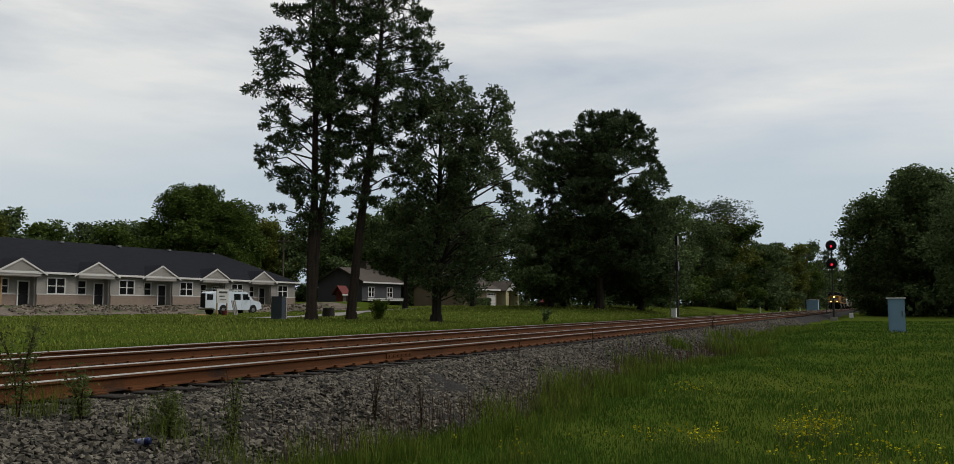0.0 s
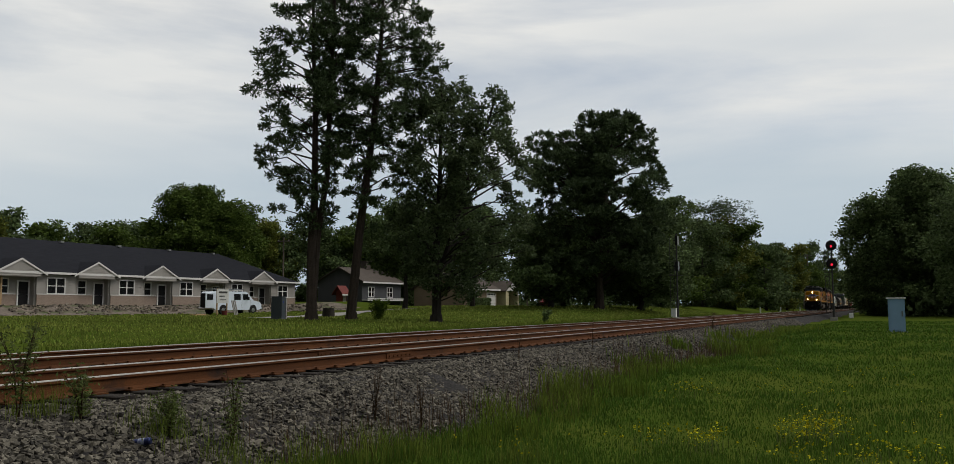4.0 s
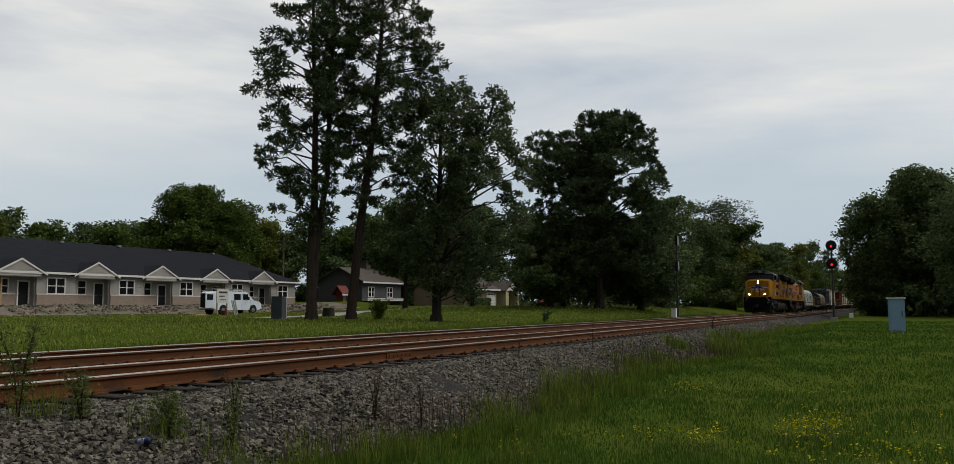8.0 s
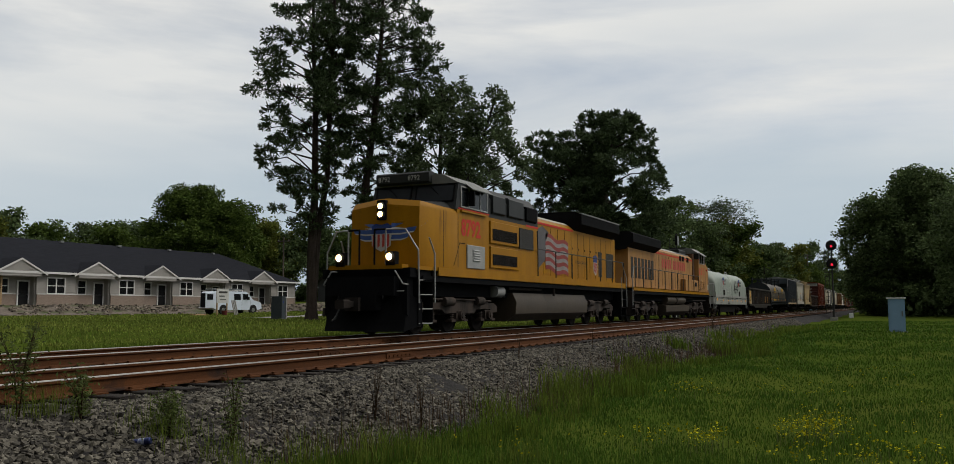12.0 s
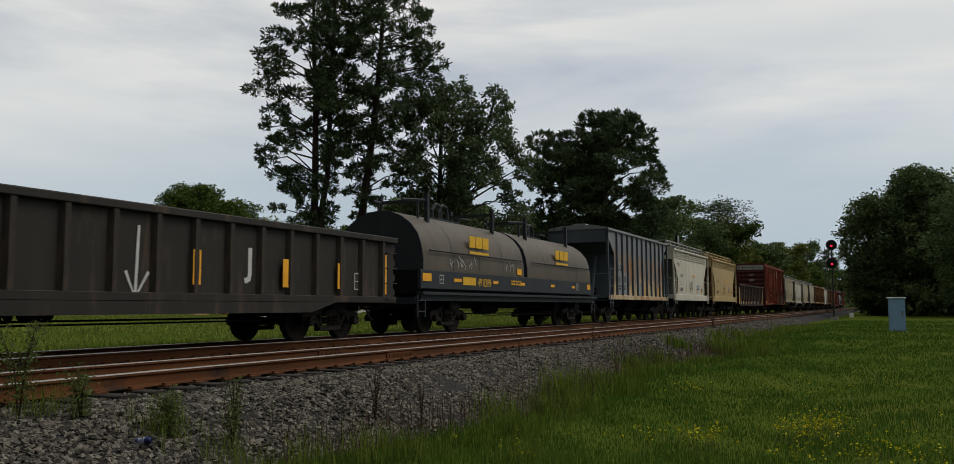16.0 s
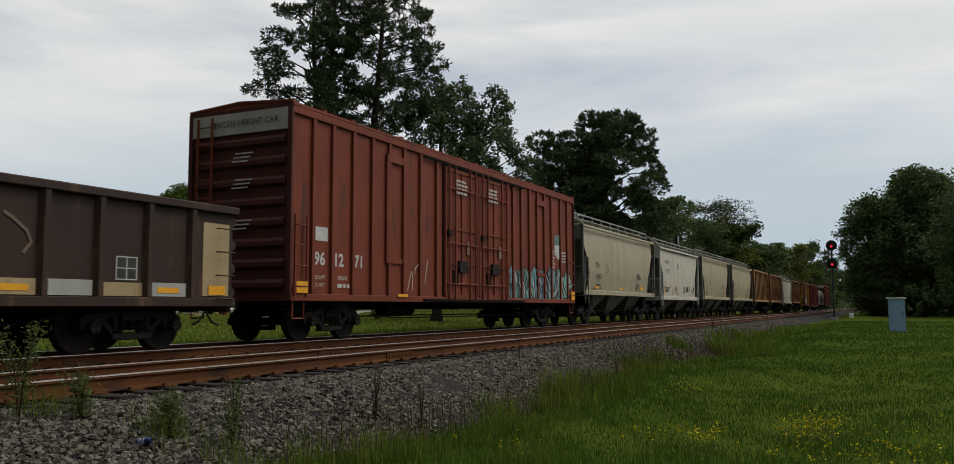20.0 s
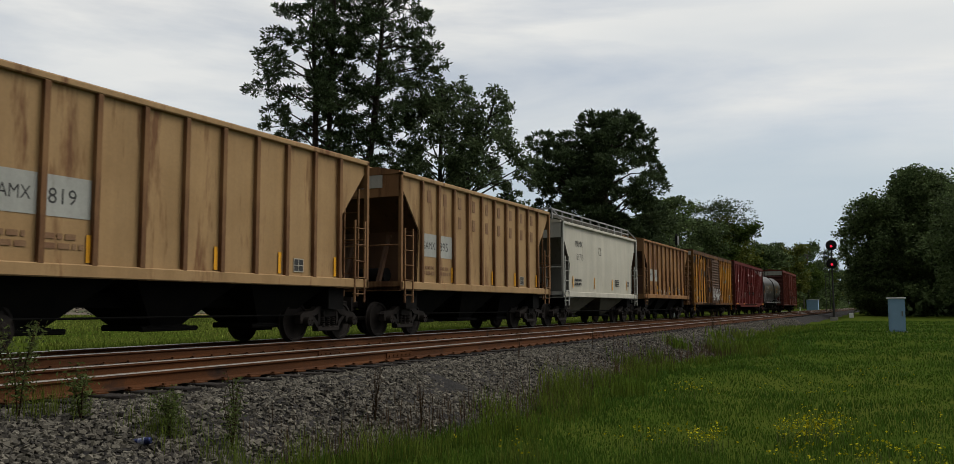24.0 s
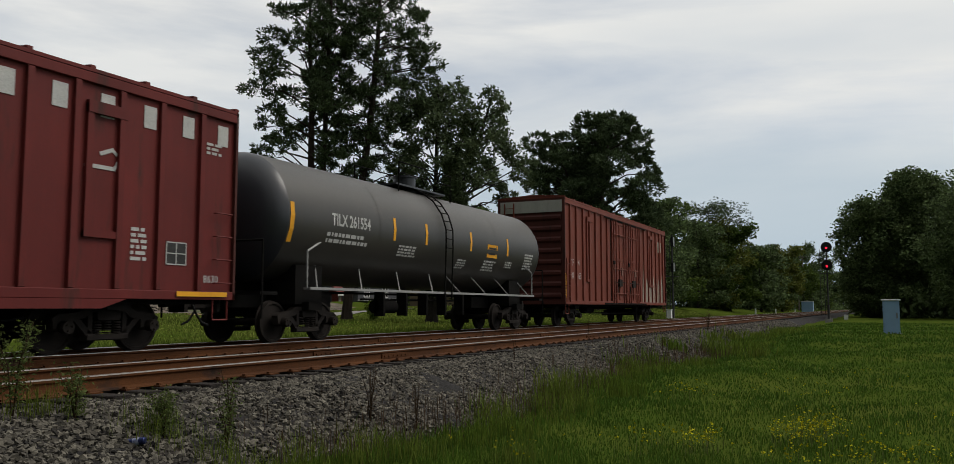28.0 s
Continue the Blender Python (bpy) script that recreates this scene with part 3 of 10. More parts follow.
lobed_tree("pine_tree", 42.6, 28.95, [[(0, 0, 0), (0.5, 0, 5.4), (1.2, 0, 12.3), (1.6, 0, 16.9), (1.75, 0, 19), (1.9, 0, 24.5)]], 0.33,
           [(5.4, 0.2, 1.2), (7.0, -0.4, 2.0), (8.0, -0.2, 3.2), (8.6, -0.2, 3.8), (10.4, -0.8, 3.6), (12.2, -0.9, 4.3), (13.7, -0.9, 4.6), (15.1, -1.0, 4.8), (16.1, -1.0, 6.0), (17.2, -1.0, 5.2), (18.2, -1.0, 5.2), (19.3, -0.8, 4.9), (22.0, 0.0, 3.7), (25.0, 1.7, 2.1)],
           78, 0.88, 0.45, 430, 0.23, NEEDLE, BARK_PINE, "tall leaning loblolly pine with open dark crown", 22, True, droop=0.15, inner=0.52, loose=0.15)
lobed_tree("oak_tree", 46.0, 25.0, [[(0, 0, 0), (0.0, 0, 4), (0.2, 0, 9), (0.3, 0, 15.2)], [(0.05, 0, 0), (0.15, 0, 3), (1.8, -0.3, 8), (3.7, -0.4, 14.0)]], 0.36,
           [(1.9, 0.4, 2.6), (2.6, -0.8, 5.0), (3.6, -2.0, 6.0), (5.7, -3.0, 6.0), (8.3, -3.3, 6.2), (9.8, -3.1, 6.3), (11.3, -2.8, 5.6), (12.6, -2.1, 5.1), (13.5, -1.5, 4.9), (14.5, -0.8, 4.5), (15.6, 0.0, 0.8)],
           125, 0.85, 0.9, 420, 0.115, LEAF_OAK, BARK, "dark green oak with ragged open crown beside the track", 23, shell=0.75, slim=0.5, twigs=1, loose=0.2)
tree(84.5, 50.0, 14.0, 5.2, 0.34, 0.3, LEAF_B, BARK, "dark shady tree behind the oak", 224, "tree", "broad", 300, 90, 0.2)
tree(90.0, 44.0, 13.5, 5.0, 0.40, 0.3, LEAF_B, BARK, "dark shady tree beyond the lane", 225, "tree", "broad", 300, 90, 0.2)
lobed_tree("pine_tree", 82.2, 26.0, [[(0, 0, 0), (0.1, 0, 5), (0.3, 0, 9), (1.3, 0, 14), (1.6, 0, 18.8)], [(0.1, 0, 0), (0, 0, 8), (-2.3, 0.4, 12.5), (-3.7, 0.6, 17.6)]], 0.5,
           [(4.0, -5.8, 6.0), (7.0, -7.0, 7.4), (9.9, -7.6, 8.0), (11.5, -7.8, 8.3), (13.5, -7.8, 7.6), (15.1, -7.7, 6.6), (17.4, -7.2, 5.6), (18.8, -5.4, 4.6), (19.6, -3.8, 3.4), (20.2, 0.2, 2.4)],
           112, 1.6, 0.5, 950, 0.36, NEEDLE, BARK_PINE, "broad dark pine with rounded spreading crown", 24, True, inner=0.4, twigs=1, shell=0.3, loose=0.11)
tree(92.0, 24.4, 11.5, 5.4, 0.12, 0.32, LEAF_B, BARK, "dark broadleaf tree beside the spreading pine", 25, "tree", "broad", 320, 90, 0.2)
tree(87.0, 31.5, 10.5, 6.2, 0.12, 0.32, LEAF_B, BARK, "dark leafy tree behind the field edge", 26, "tree", "broad", 380, 90, 0.2)
tree(80.5, 30.5, 9.5, 5.0, 0.12, 0.28, LEAF_B, BARK, "low dark leafy tree under the pines", 126, "tree", "broad", 300, 90, 0.19)
lobed_tree("tree", 84.0, 82.0, [[(0, 0, 0), (0.2, 0, 6), (0.5, 0, 15)], [(0, 0, 0), (0.5, 0, 5), (4.0, 0, 12.5)]], 0.45,
           [(2.5, -7.0, 9.5), (4.5, -7.8, 10.2), (8.0, -7.6, 9.8), (10.8, -6.0, 8.8), (13.0, -4.6, 7.2), (14.8, -2.8, 5.0), (15.9, -0.5, 2.0)],
           105, 2.1, 0.75, 900, 0.2, LEAF_A, BARK, "large round green tree behind the row of homes", 27, inner=0.4)
lobed_tree("tree", 118.0, -3.9, [[(0, 0, 0), (0.2, 0, 7), (0.4, 0, 17)], [(0, 0, 0), (-0.6, 0, 5), (-4.0, 0, 14)]], 0.45,
           [(0.8, -7.5, 7.0), (2.5, -8.6, 8.2), (5.3, -8.9, 8.6), (9.0, -9.3, 8.6), (12.0, -8.8, 8.0), (14.3, -7.9, 6.6), (16.2, -6.2, 4.8), (17.4, -4.2, 3.6), (18.6, -1.2, 1.4)],
           150, 2.0, 0.8, 900, 0.19, LEAF_B, BARK, "tall leafy green tree beside the tracks", 28, inner=0.45)
tree(104.0, -11.5, 17.0, 7.5, 0.06, 0.4, LEAF_B, BARK, "dense dark green roadside tree", 29, "tree", "broad", 480, 140, 0.19)
tree(140.0, -5.0, 16.0, 7.0, 0.06, 0.4, LEAF_B, BARK, "dense dark green tree near the bend", 30, "tree", "broad", 400, 90, 0.24)
tree(152.0, 27.5, 21.5, 6.8, 0.5, 0.3, LEAF_OAK, BARK, "tall tree with a thin lacy crown above the wood's edge", 31, "tree", "umbrella", 420, 60, 0.26)
rt = random.Random(4)
WOOD = []
for i in range(17):      # far side wood along the line
    WOOD.append((112 + i * 14 + rt.uniform(-4, 4), 30 - i * 0.35 + rt.uniform(-4, 4), rt.uniform(15.5, 18.5), rt.uniform(5.2, 6.7)))
for i in range(8):
    WOOD.append((150 + i * 32, 22.0 + rt.uniform(-1, 2), rt.uniform(14, 19), rt.uniform(4.5, 6)))
for i in range(6):      # near side wood, past the signal
    WOOD.append((165 + i * 45, 1.5 - rt.uniform(1, 8), rt.uniform(12, 17), rt.uniform(5.5, 7)))
for i in range(9):      # the line runs into the wood
    WOOD.append((300 + i * 48 + rt.uniform(-8, 8), 21.0 + rt.uniform(0, 2.5), rt.uniform(23, 29), rt.uniform(5.5, 6.5)))
for i, (xx, yy) in enumerate(((146, -0.6), (166, 0.6), (188, 1.2), (215, 1.6), (250, 2.0), (300, 2.4), (370, 2.8), (450, 3.0))):
    WOOD.append((xx, yy, rt.uniform(13, 17), 5.2))
for i in range(7):      # closing the view down the line
    WOOD.append((745 + rt.uniform(0, 25), -10 + i * 9, rt.uniform(18, 26), rt.uniform(8, 10)))
for i in range(19):      # behind the homes and the field
    WOOD.append((40 + i * 6.6 + rt.uniform(-3, 3), 106 - i * 1.2 + rt.uniform(-4, 6), rt.uniform(9.5, 12.0) + 0.2 * i, rt.uniform(5.5, 7)))
for xx, yy in ((102, 92), (105, 86), (108, 80.5), (111, 75), (115, 70)):      # beyond the dark house
    WOOD.append((xx, yy, rt.uniform(13.5, 15.5), 5.6))
for i in range(9):      # behind the left end of the homes
    WOOD.append((44 + i * 5.5, 118 - i * 2.2 + rt.uniform(-3, 3), rt.uniform(11.5, 14.0), rt.uniform(4.5, 6)))
for i in range(11):
    WOOD.append((112 + i * 5.0 + rt.uniform(-2, 2), 78 - i * 4.2 + rt.uniform(-3, 3), rt.uniform(13, 18), rt.uniform(5, 6.5)))
for k, (x, y, h, rad) in enumerate(WOOD):
    tree(x, y, h, rad, 0.02, 0.28, (LEAF_B, LEAF_A, LEAF_B, LEAF_C if k % 8 == 3 else LEAF_B)[k % 4], BARK,
         "leafy green tree in the wood's dark edge", 60 + k, "tree", "broad", 170, 40 if x > 160 else 66, 0.34 if x > 160 else 0.26)

# an unseen wood added behind the camera, to keep low sky light off car ends
for k in range(20):
    yb = 22 + 7.5 * (k // 2) + rt.uniform(-1, 1) if k % 2 else -6 - 7.5 * (k // 2) + rt.uniform(-1, 1)
    tree(-24 - rt.uniform(0, 9), yb, rt.uniform(19, 25), 6.5, 0.02, 0.35, LEAF_B, BARK, "unseen leafy tree added behind to block low sky light", 400 + k, "tree", "broad", 110, 42, 0.55)

# low shrubs that close the foot of the woods
ru = np.random.default_rng(31)
for k, (line, high, n) in enumerate(((((30, 112), (75, 104), (112, 88), (128, 60), (132, 36), (170, 27), (330, 23.5), (520, 21)), 4.5, 26000), (((108, -5), (150, -3), (300, -1), (480, 0)), 4.0, 9000))):
    seg = np.cumsum([0] + [math.dist(a, b) for a, b in zip(line, line[1:])])
    q = seg[-1] * ru.random(n)
    x, y = np.interp(q, seg, [p[0] for p in line]), np.interp(q, seg, [p[1] for p in line])
    x, y = x + ru.normal(0, 1.6, n), y + np.clip(ru.normal(0, 1.5, n), -2.6, 2.6)
    z = ground_z(x, y) + high * (0.55 + 0.45 * np.sin(q * 0.21 + k) * np.sin(q * 0.083)) * ru.random(n) ** 0.8
    v, f = leaf_quads(np.stack([x, y, z], -1), 0.42, ru, 0.3)
    tagged(part("undergrowth", quick("undergrowth", v, f, LEAF_B), None, None), "dense dark undergrowth at the foot of the wood", "undergrowth", kind="stuff")
# ---- train: shared pieces ----
TRAIN, WHEELS, LOCO_WHEELS = [], [], []
GRIME = (0.045, 0.036, 0.03)
IRON = mat("dirty_cast_iron", (0.014, 0.012, 0.011), (0.026, 0.021, 0.018), 3.0, 0.8, bump=0.3, dirt=(0.05, 0.032, 0.022), dirt_at=0.64, spec=0.12)
UNDER = mat("grimy_black_underframe", (0.006, 0.006, 0.006), (0.011, 0.010, 0.009), 2.0, 0.9, bump=0.2, spec=0.06)
WHEEL = mat("wheel_steel", (0.013, 0.011, 0.010), (0.024, 0.019, 0.016), 4.0, 0.8, bump=0.2, spec=0.12)
TREAD = mat("wheel_tread", (0.40, 0.38, 0.36), (0.30, 0.28, 0.26), 3.0, 0.35, 0.9, bump=0.05)
WHITE = mat("white_lettering", (0.48, 0.48, 0.46), (0.38, 0.38, 0.37), 3.0, 0.7, bump=0, dirt=(0.25, 0.22, 0.2), dirt_at=0.62)
CREAM = mat("cream_lettering", (0.50, 0.46, 0.38), None, 3.0, 0.7, bump=0)
BLACK = mat("black_lettering", (0.025, 0.025, 0.025), (0.05, 0.05, 0.048), 3.0, 0.7, bump=0)
BROWN_T = mat("faded_brown_lettering", (0.17, 0.09, 0.05), (0.24, 0.15, 0.08), 3.0, 0.8, bump=0)
AMBER = mat("yellow_reflector", (0.75, 0.36, 0.02), (0.62, 0.28, 0.02), 3.0, 0.5, bump=0, fine=0.1)
RED_T = mat("red_numbers", (0.50, 0.03, 0.02), (0.40, 0.03, 0.02), 3.0, 0.6, bump=0)
BLUE_T = mat("blue_emblem_paint", (0.03, 0.06, 0.22), (0.025, 0.045, 0.17), 3.0, 0.6, bump=0)
SILVER = mat("silver_paint", (0.32, 0.32, 0.31), (0.24, 0.24, 0.235), 2.0, 0.5, 0.2, bump=0.05)
HOSE = mat("black_rubber", (0.02, 0.02, 0.02), None, 3.0, 0.6, bump=0)
DARKGLASS = mat("dark_cab_glass", (0.006, 0.007, 0.008), None, rough=0.2, bump=0, fine=0.02, spec=0.25)
# cab glass with a raised base colour, the sky's reflection painted in
SCREEN = mat("sky_grey_windscreen", (0.02, 0.023, 0.026), None, rough=0.2, bump=0, fine=0.02, spec=0.3)


def paint(name, c, c2=None, dirt=None, at=0.6, rough=0.6, scale=0.8, streak=True, **kw):
    c, c2, dirt = (tuple(x * w_ for x, w_ in zip(q, (0.74, 0.73, 0.68))) if q else None for q in (c, c2, dirt or tuple(x * 0.45 + 0.02 for x in c)))
    return mat(name, c, c2, scale, rough, bump=0.03, grain=18, fine=0.07, streak=0.17 if streak else 0.1, dirt=dirt, dirt_at=at, dirt_scale=1.1, dirt_stretch=(2.2, 2.2, 0.35) if streak else (1, 1, 1), **kw)


def text(s, size, material, parent, x, z, y=-1.55, face="side", name="lettering", squeeze=1.0, bold=0.0):
    """Painted letters: on a side (read from smaller y) or on an end (read from smaller x)."""
    cu = bpy.data.curves.new("lettering", "FONT")
    cu.body, cu.size, cu.offset, cu.resolution_u = s, size, bold, 2
    tmp = new("tmp", cu)
    bpy.context.view_layer.update()
    me = bpy.data.meshes.new_from_object(tmp.evaluated_get(bpy.context.evaluated_depsgraph_get()))
    bpy.data.objects.remove(tmp)
    m = pose(x, y, z, 90) if face == "side" else pose(x, y, z, 90, 0, -90)
    me.transform(m @ Matrix.Diagonal((squeeze, 1, 1, 1)))
    me.name = name
    me.materials.clear()
    return part(name, me, material, parent)


def flat(rects, y=-1.55, d=0.006):
    """Thin painted bars on a side: (x0, x1, z0, z1)."""
    m = M()
    for x0, x1, z0, z1 in rects:
        m.box(x0, x1, y - d, y, z0, z1)
    return m


def painted_bars(car, rects, y, material, label):
    """Lettering drawn as plain bars, each a part of its own."""
    for q in rects:
        part("brand_mark", flat([q], y), material, car, label)


def reflectors(car, rects, y):
    """Yellow reflector strips, each a part of its own."""
    for q in rects:
        part("reflector", flat([q], y), AMBER, car)


def stencil(parent, x, z, w, rows, h, material, y=-1.55, seed=0, name="data_lettering"):
    """Small print too far off to read: rows of broken bars."""
    r = random.Random(seed)
    m = M()
    for k in range(rows):
        a = x
        while a < x + w * r.uniform(0.7, 1.0):
            b = a + r.uniform(0.06, 0.22)
            m.box(a, min(b, x + w), y - 0.005, y, z - k * h * 1.7, z - k * h * 1.7 + h)
            a = b + 0.05
    return part(name, m, material, parent, kind="stuff")


def polygon(pts, y=-1.55, d=0.006):
    return M().prism([(a, b) for a, b in pts], "y", y - d, y)


def ribbon(pts, w, y=-1.55, d=0.006):
    """A stroke of even width along points on a side."""
    rows = []
    for k, (a, b) in enumerate(pts):
        (p, q), (u, v) = pts[max(k - 1, 0)], pts[min(k + 1, len(pts) - 1)]
        l = math.hypot(u - p, v - q) or 1
        nx_, nz_ = -(v - q) / l * w / 2, (u - p) / l * w / 2
        rows.append([(a + nx_, y - d, b + nz_), (a - nx_, y - d, b - nz_), (a - nx_, y, b - nz_), (a + nx_, y, b + nz_)])
    return M().loft(rows)


def scrawl(parent, x0, x1, z0, z1, material, seed, y=-1.55, w=0.045, n=9, name="graffiti"):
    """Sprayed loops and strokes that spell nothing."""
    r = random.Random(seed)
    step = (x1 - x0) / n
    for k in range(n):
        cx, cz = x0 + (k + 0.5) * step, (z0 + z1) / 2
        a, ln_ = r.uniform(0.5, 2.6), r.uniform(0.35, 0.75) * (z1 - z0)
        px, pz = cx + r.uniform(-0.8, 0.8) * step, cz + r.uniform(-0.25, 0.25) * (z1 - z0)
        bend = r.uniform(-1.6, 1.6)
        pts = [(px + ln_ * (q - 0.5) * math.cos(a) + 0.35 * ln_ * math.sin(bend * q * 3), min(z1, max(z0, pz + ln_ * (q - 0.5) * 2 * math.sin(a) * 0.7))) for q in (0, 0.25, 0.5, 0.75, 1.0)]
        part(name, ribbon(pts, w, y - 0.002 * (k % 3)), material, parent, "sprayed stroke")


def piece(parent, x0, x1, z0, z1, fills, edge, seed, n=6, y=-1.55):
    """A sprayed mural of fat bubble shapes, in several paints, with dark outlines."""
    r = random.Random(seed)
    step = (x1 - x0) / n
    outs = M()
    back = [(x0 - 0.1 * step, z0), (x1 + 0.1 * step, z0)] + [(x1 - (x1 - x0) * i / 18, z1 - (z1 - z0) * (0.06 + 0.12 * abs(math.sin(i * 1.3 + seed)))) for i in range(19)]
    part("graffiti", polygon(back, y + 0.002), fills[1], parent, "sprayed dark ground of a mural")
    for k in range(n):
        cx, cz = x0 + (k + 0.5) * step, z0 + (z1 - z0) * (0.48 + r.uniform(-0.06, 0.06))
        pts = []
        for i in range(14):
            a = 2 * math.pi * i / 14
            q = 1 + 0.34 * math.sin(2 * a + k) + 0.2 * math.sin(5 * a + 2 * k) + r.uniform(-0.12, 0.12)
            pts.append((cx + step * 0.74 * q * math.cos(a), min(z1 + 0.1, max(z0, cz + (z1 - z0) * 0.52 * q * math.sin(a)))))
        part("graffiti", polygon(pts, y - 0.003 * (k % 2)), fills[k % len(fills)], parent, "sprayed bubble shape")
        o = ribbon(pts + pts[:1], 0.035, y - 0.012)
        outs.add(o.v, o.f)
        for j in range(2):
            b = ribbon([(cx + r.uniform(-0.3, 0.3) * step, cz + r.uniform(-0.3, 0.3) * (z1 - z0)) for _ in range(3)], 0.06, y - 0.013)
            outs.add(b.v, b.f)
    part("graffiti", outs, edge, parent, "dark sprayed outlines")


# wheelsets and bogies
def wheelset_mesh(r):
    m = M()
    n = 28
    for s in (-1, 1):
        prof = ((0.10, 0.66), (0.16, 0.68), (r * 0.55, 0.735), (r - 0.075, 0.70), (r - 0.06, 0.685), (r + 0.025, 0.685), (r + 0.022, 0.712), (r, 0.725), (r - 0.006, 0.815), (r - 0.055, 0.82), (r - 0.075, 0.79), (r * 0.5, 0.79), (0.15, 0.83), (0.09, 0.84))
        m.loft([[(math.cos(2 * math.pi * i / n) * a, s * b, math.sin(2 * math.pi * i / n) * a) for i in range(n)] for a, b in prof])
    m.cyl((0, -1.12, 0), (0, 1.12, 0), 0.085, 12)
    for s in (-1, 1):
        m.cyl((0, s * 1.1, 0), (0, s * 1.24, 0), 0.11, 12)
        for k in range(3):
            m.cyl((math.cos(k * 2.1) * 0.06, s * 1.24, math.sin(k * 2.1) * 0.06), (math.cos(k * 2.1) * 0.06, s * 1.265, math.sin(k * 2.1) * 0.06), 0.02, 6)
    me = m.mesh("wheelset")
    me.materials.append(WHEEL)
    return me


R_CAR, R_LOCO = 0.457, 0.533
SET_CAR, SET_LOCO = wheelset_mesh(R_CAR), wheelset_mesh(R_LOCO)


def side_frame():
    m = M()
    for s in (-1, 1):
        a, b = (s * 0.93, s * 1.1) if s > 0 else (-1.1, -0.93)
        top = [(-1.06, 0.50), (-1.10, 0.60), (-1.0, 0.665), (-0.62, 0.70), (-0.42, 0.80), (0.42, 0.80), (0.62, 0.70), (1.0, 0.665), (1.10, 0.60), (1.06, 0.50), (0.72, 0.50), (0.70, 0.57), (0.48, 0.60), (0.34, 0.70), (-0.34, 0.70), (-0.48, 0.60), (-0.70, 0.57), (-0.72, 0.50)]
        m.prism(top, "y", a, b)
        for k in (-1, 1):
            m.prism([(k * 0.74, 0.62), (k * 0.60, 0.62), (k * 0.26, 0.30), (k * 0.36, 0.24)], "y", a + 0.02, b - 0.02)
            m.prism([(k * 0.40, 0.72), (k * 0.31, 0.72), (k * 0.31, 0.34), (k * 0.40, 0.34)], "y", a + 0.02, b - 0.02)
            m.box(k * 0.89 - 0.19, k * 0.89 + 0.19, a, b, 0.40, 0.60, 0.03)
        m.box(-0.42, 0.42, a, b, 0.22, 0.33, 0.02)
    m.box(-0.24, 0.24, -1.12, 1.12, 0.56, 0.72, 0.03)
    me = m.mesh("bogie")
    me.materials.append(IRON)
    return me


def springs():
    m = M()
    for s in (-1, 1):
        for k in (-0.2, 0.0, 0.2):
            for i in range(5):
                m.cyl((k, s * 1.05, 0.34 + i * 0.044), (k, s * 1.05, 0.362 + i * 0.044), 0.075, 9)
    me = m.mesh("springs")
    me.materials.append(IRON)
    return me


BOGIE, SPRINGS = side_frame(), springs()


def bogie(car, x):
    b = part("bogie", BOGIE, None, car, "cast iron bogie frame", at=pose(x, 0, 0))
    part("spring_nest", SPRINGS, None, b, kind="stuff")
    for k in (-0.89, 0.89):
        w = part("wheelset", SET_CAR, None, b)
        w.matrix_parent_inverse = pose(k, 0, R_CAR)
        WHEELS.append(w)


COUPLER = M().box(-0.75, 0.1, -0.09, 0.09, 0.78, 0.95, 0.02).box(0.0, 0.30, -0.16, 0.13, 0.73, 0.99, 0.04).box(-0.35, -0.25, -0.22, 0.22, 0.68, 1.05).mesh("coupler")
COUPLER.materials.append(IRON)
AIRHOSE = M().tube([(-0.1, -0.42, 0.85), (0.05, -0.42, 0.62), (0.2, -0.4, 0.48), (0.42, -0.36, 0.42)], 0.024, 7).mesh("air_hose")
AIRHOSE.materials.append(HOSE)


def ends(car, half):
    """Couplers and air hoses at both ends; half: half the length over the couplers."""
    for s in (-1, 1):
        rz = 0 if s > 0 else 180
        part("coupler", COUPLER, None, car, at=pose(s * (half - 0.17), 0, 0, 0, 0, rz))
        part("air_hose", AIRHOSE, None, car, at=pose(s * (half - 0.42), 0, 0, 0, 0, rz))


def ladder_on(car, x, z0, z1, material, y=-1.56, w=0.42, n=None, stiles=True):
    """A ladder or a column of grab irons on a side."""
    n = n or int((z1 - z0) / 0.38)
    if not stiles:
        me = M().tube([(-w / 2, 0.06, 0), (-w / 2, -0.03, 0), (w / 2, -0.03, 0), (w / 2, 0.06, 0)], 0.014, 5).mesh("grab_iron")
        me.materials.append(material)
        for k in range(n):
            part("grab_iron", me, None, car, at=pose(x, y, z0 + (k + 0.5) * (z1 - z0) / n, 0, 0, 0 if y < 0 else 180))
        return None
    m = M()
    if stiles:
        for a in (x - w / 2, x + w / 2):
            m.box(a - 0.025, a + 0.025, y - 0.02, y + 0.02, z0, z1)
    for k in range(n):
        z = z0 + (k + 0.5) * (z1 - z0) / n
        m.tube([(x - w / 2, y + 0.06, z), (x - w / 2, y - 0.03, z), (x + w / 2, y - 0.03, z), (x + w / 2, y + 0.06, z)], 0.014, 5)
    return part("ladder", m, material, car)


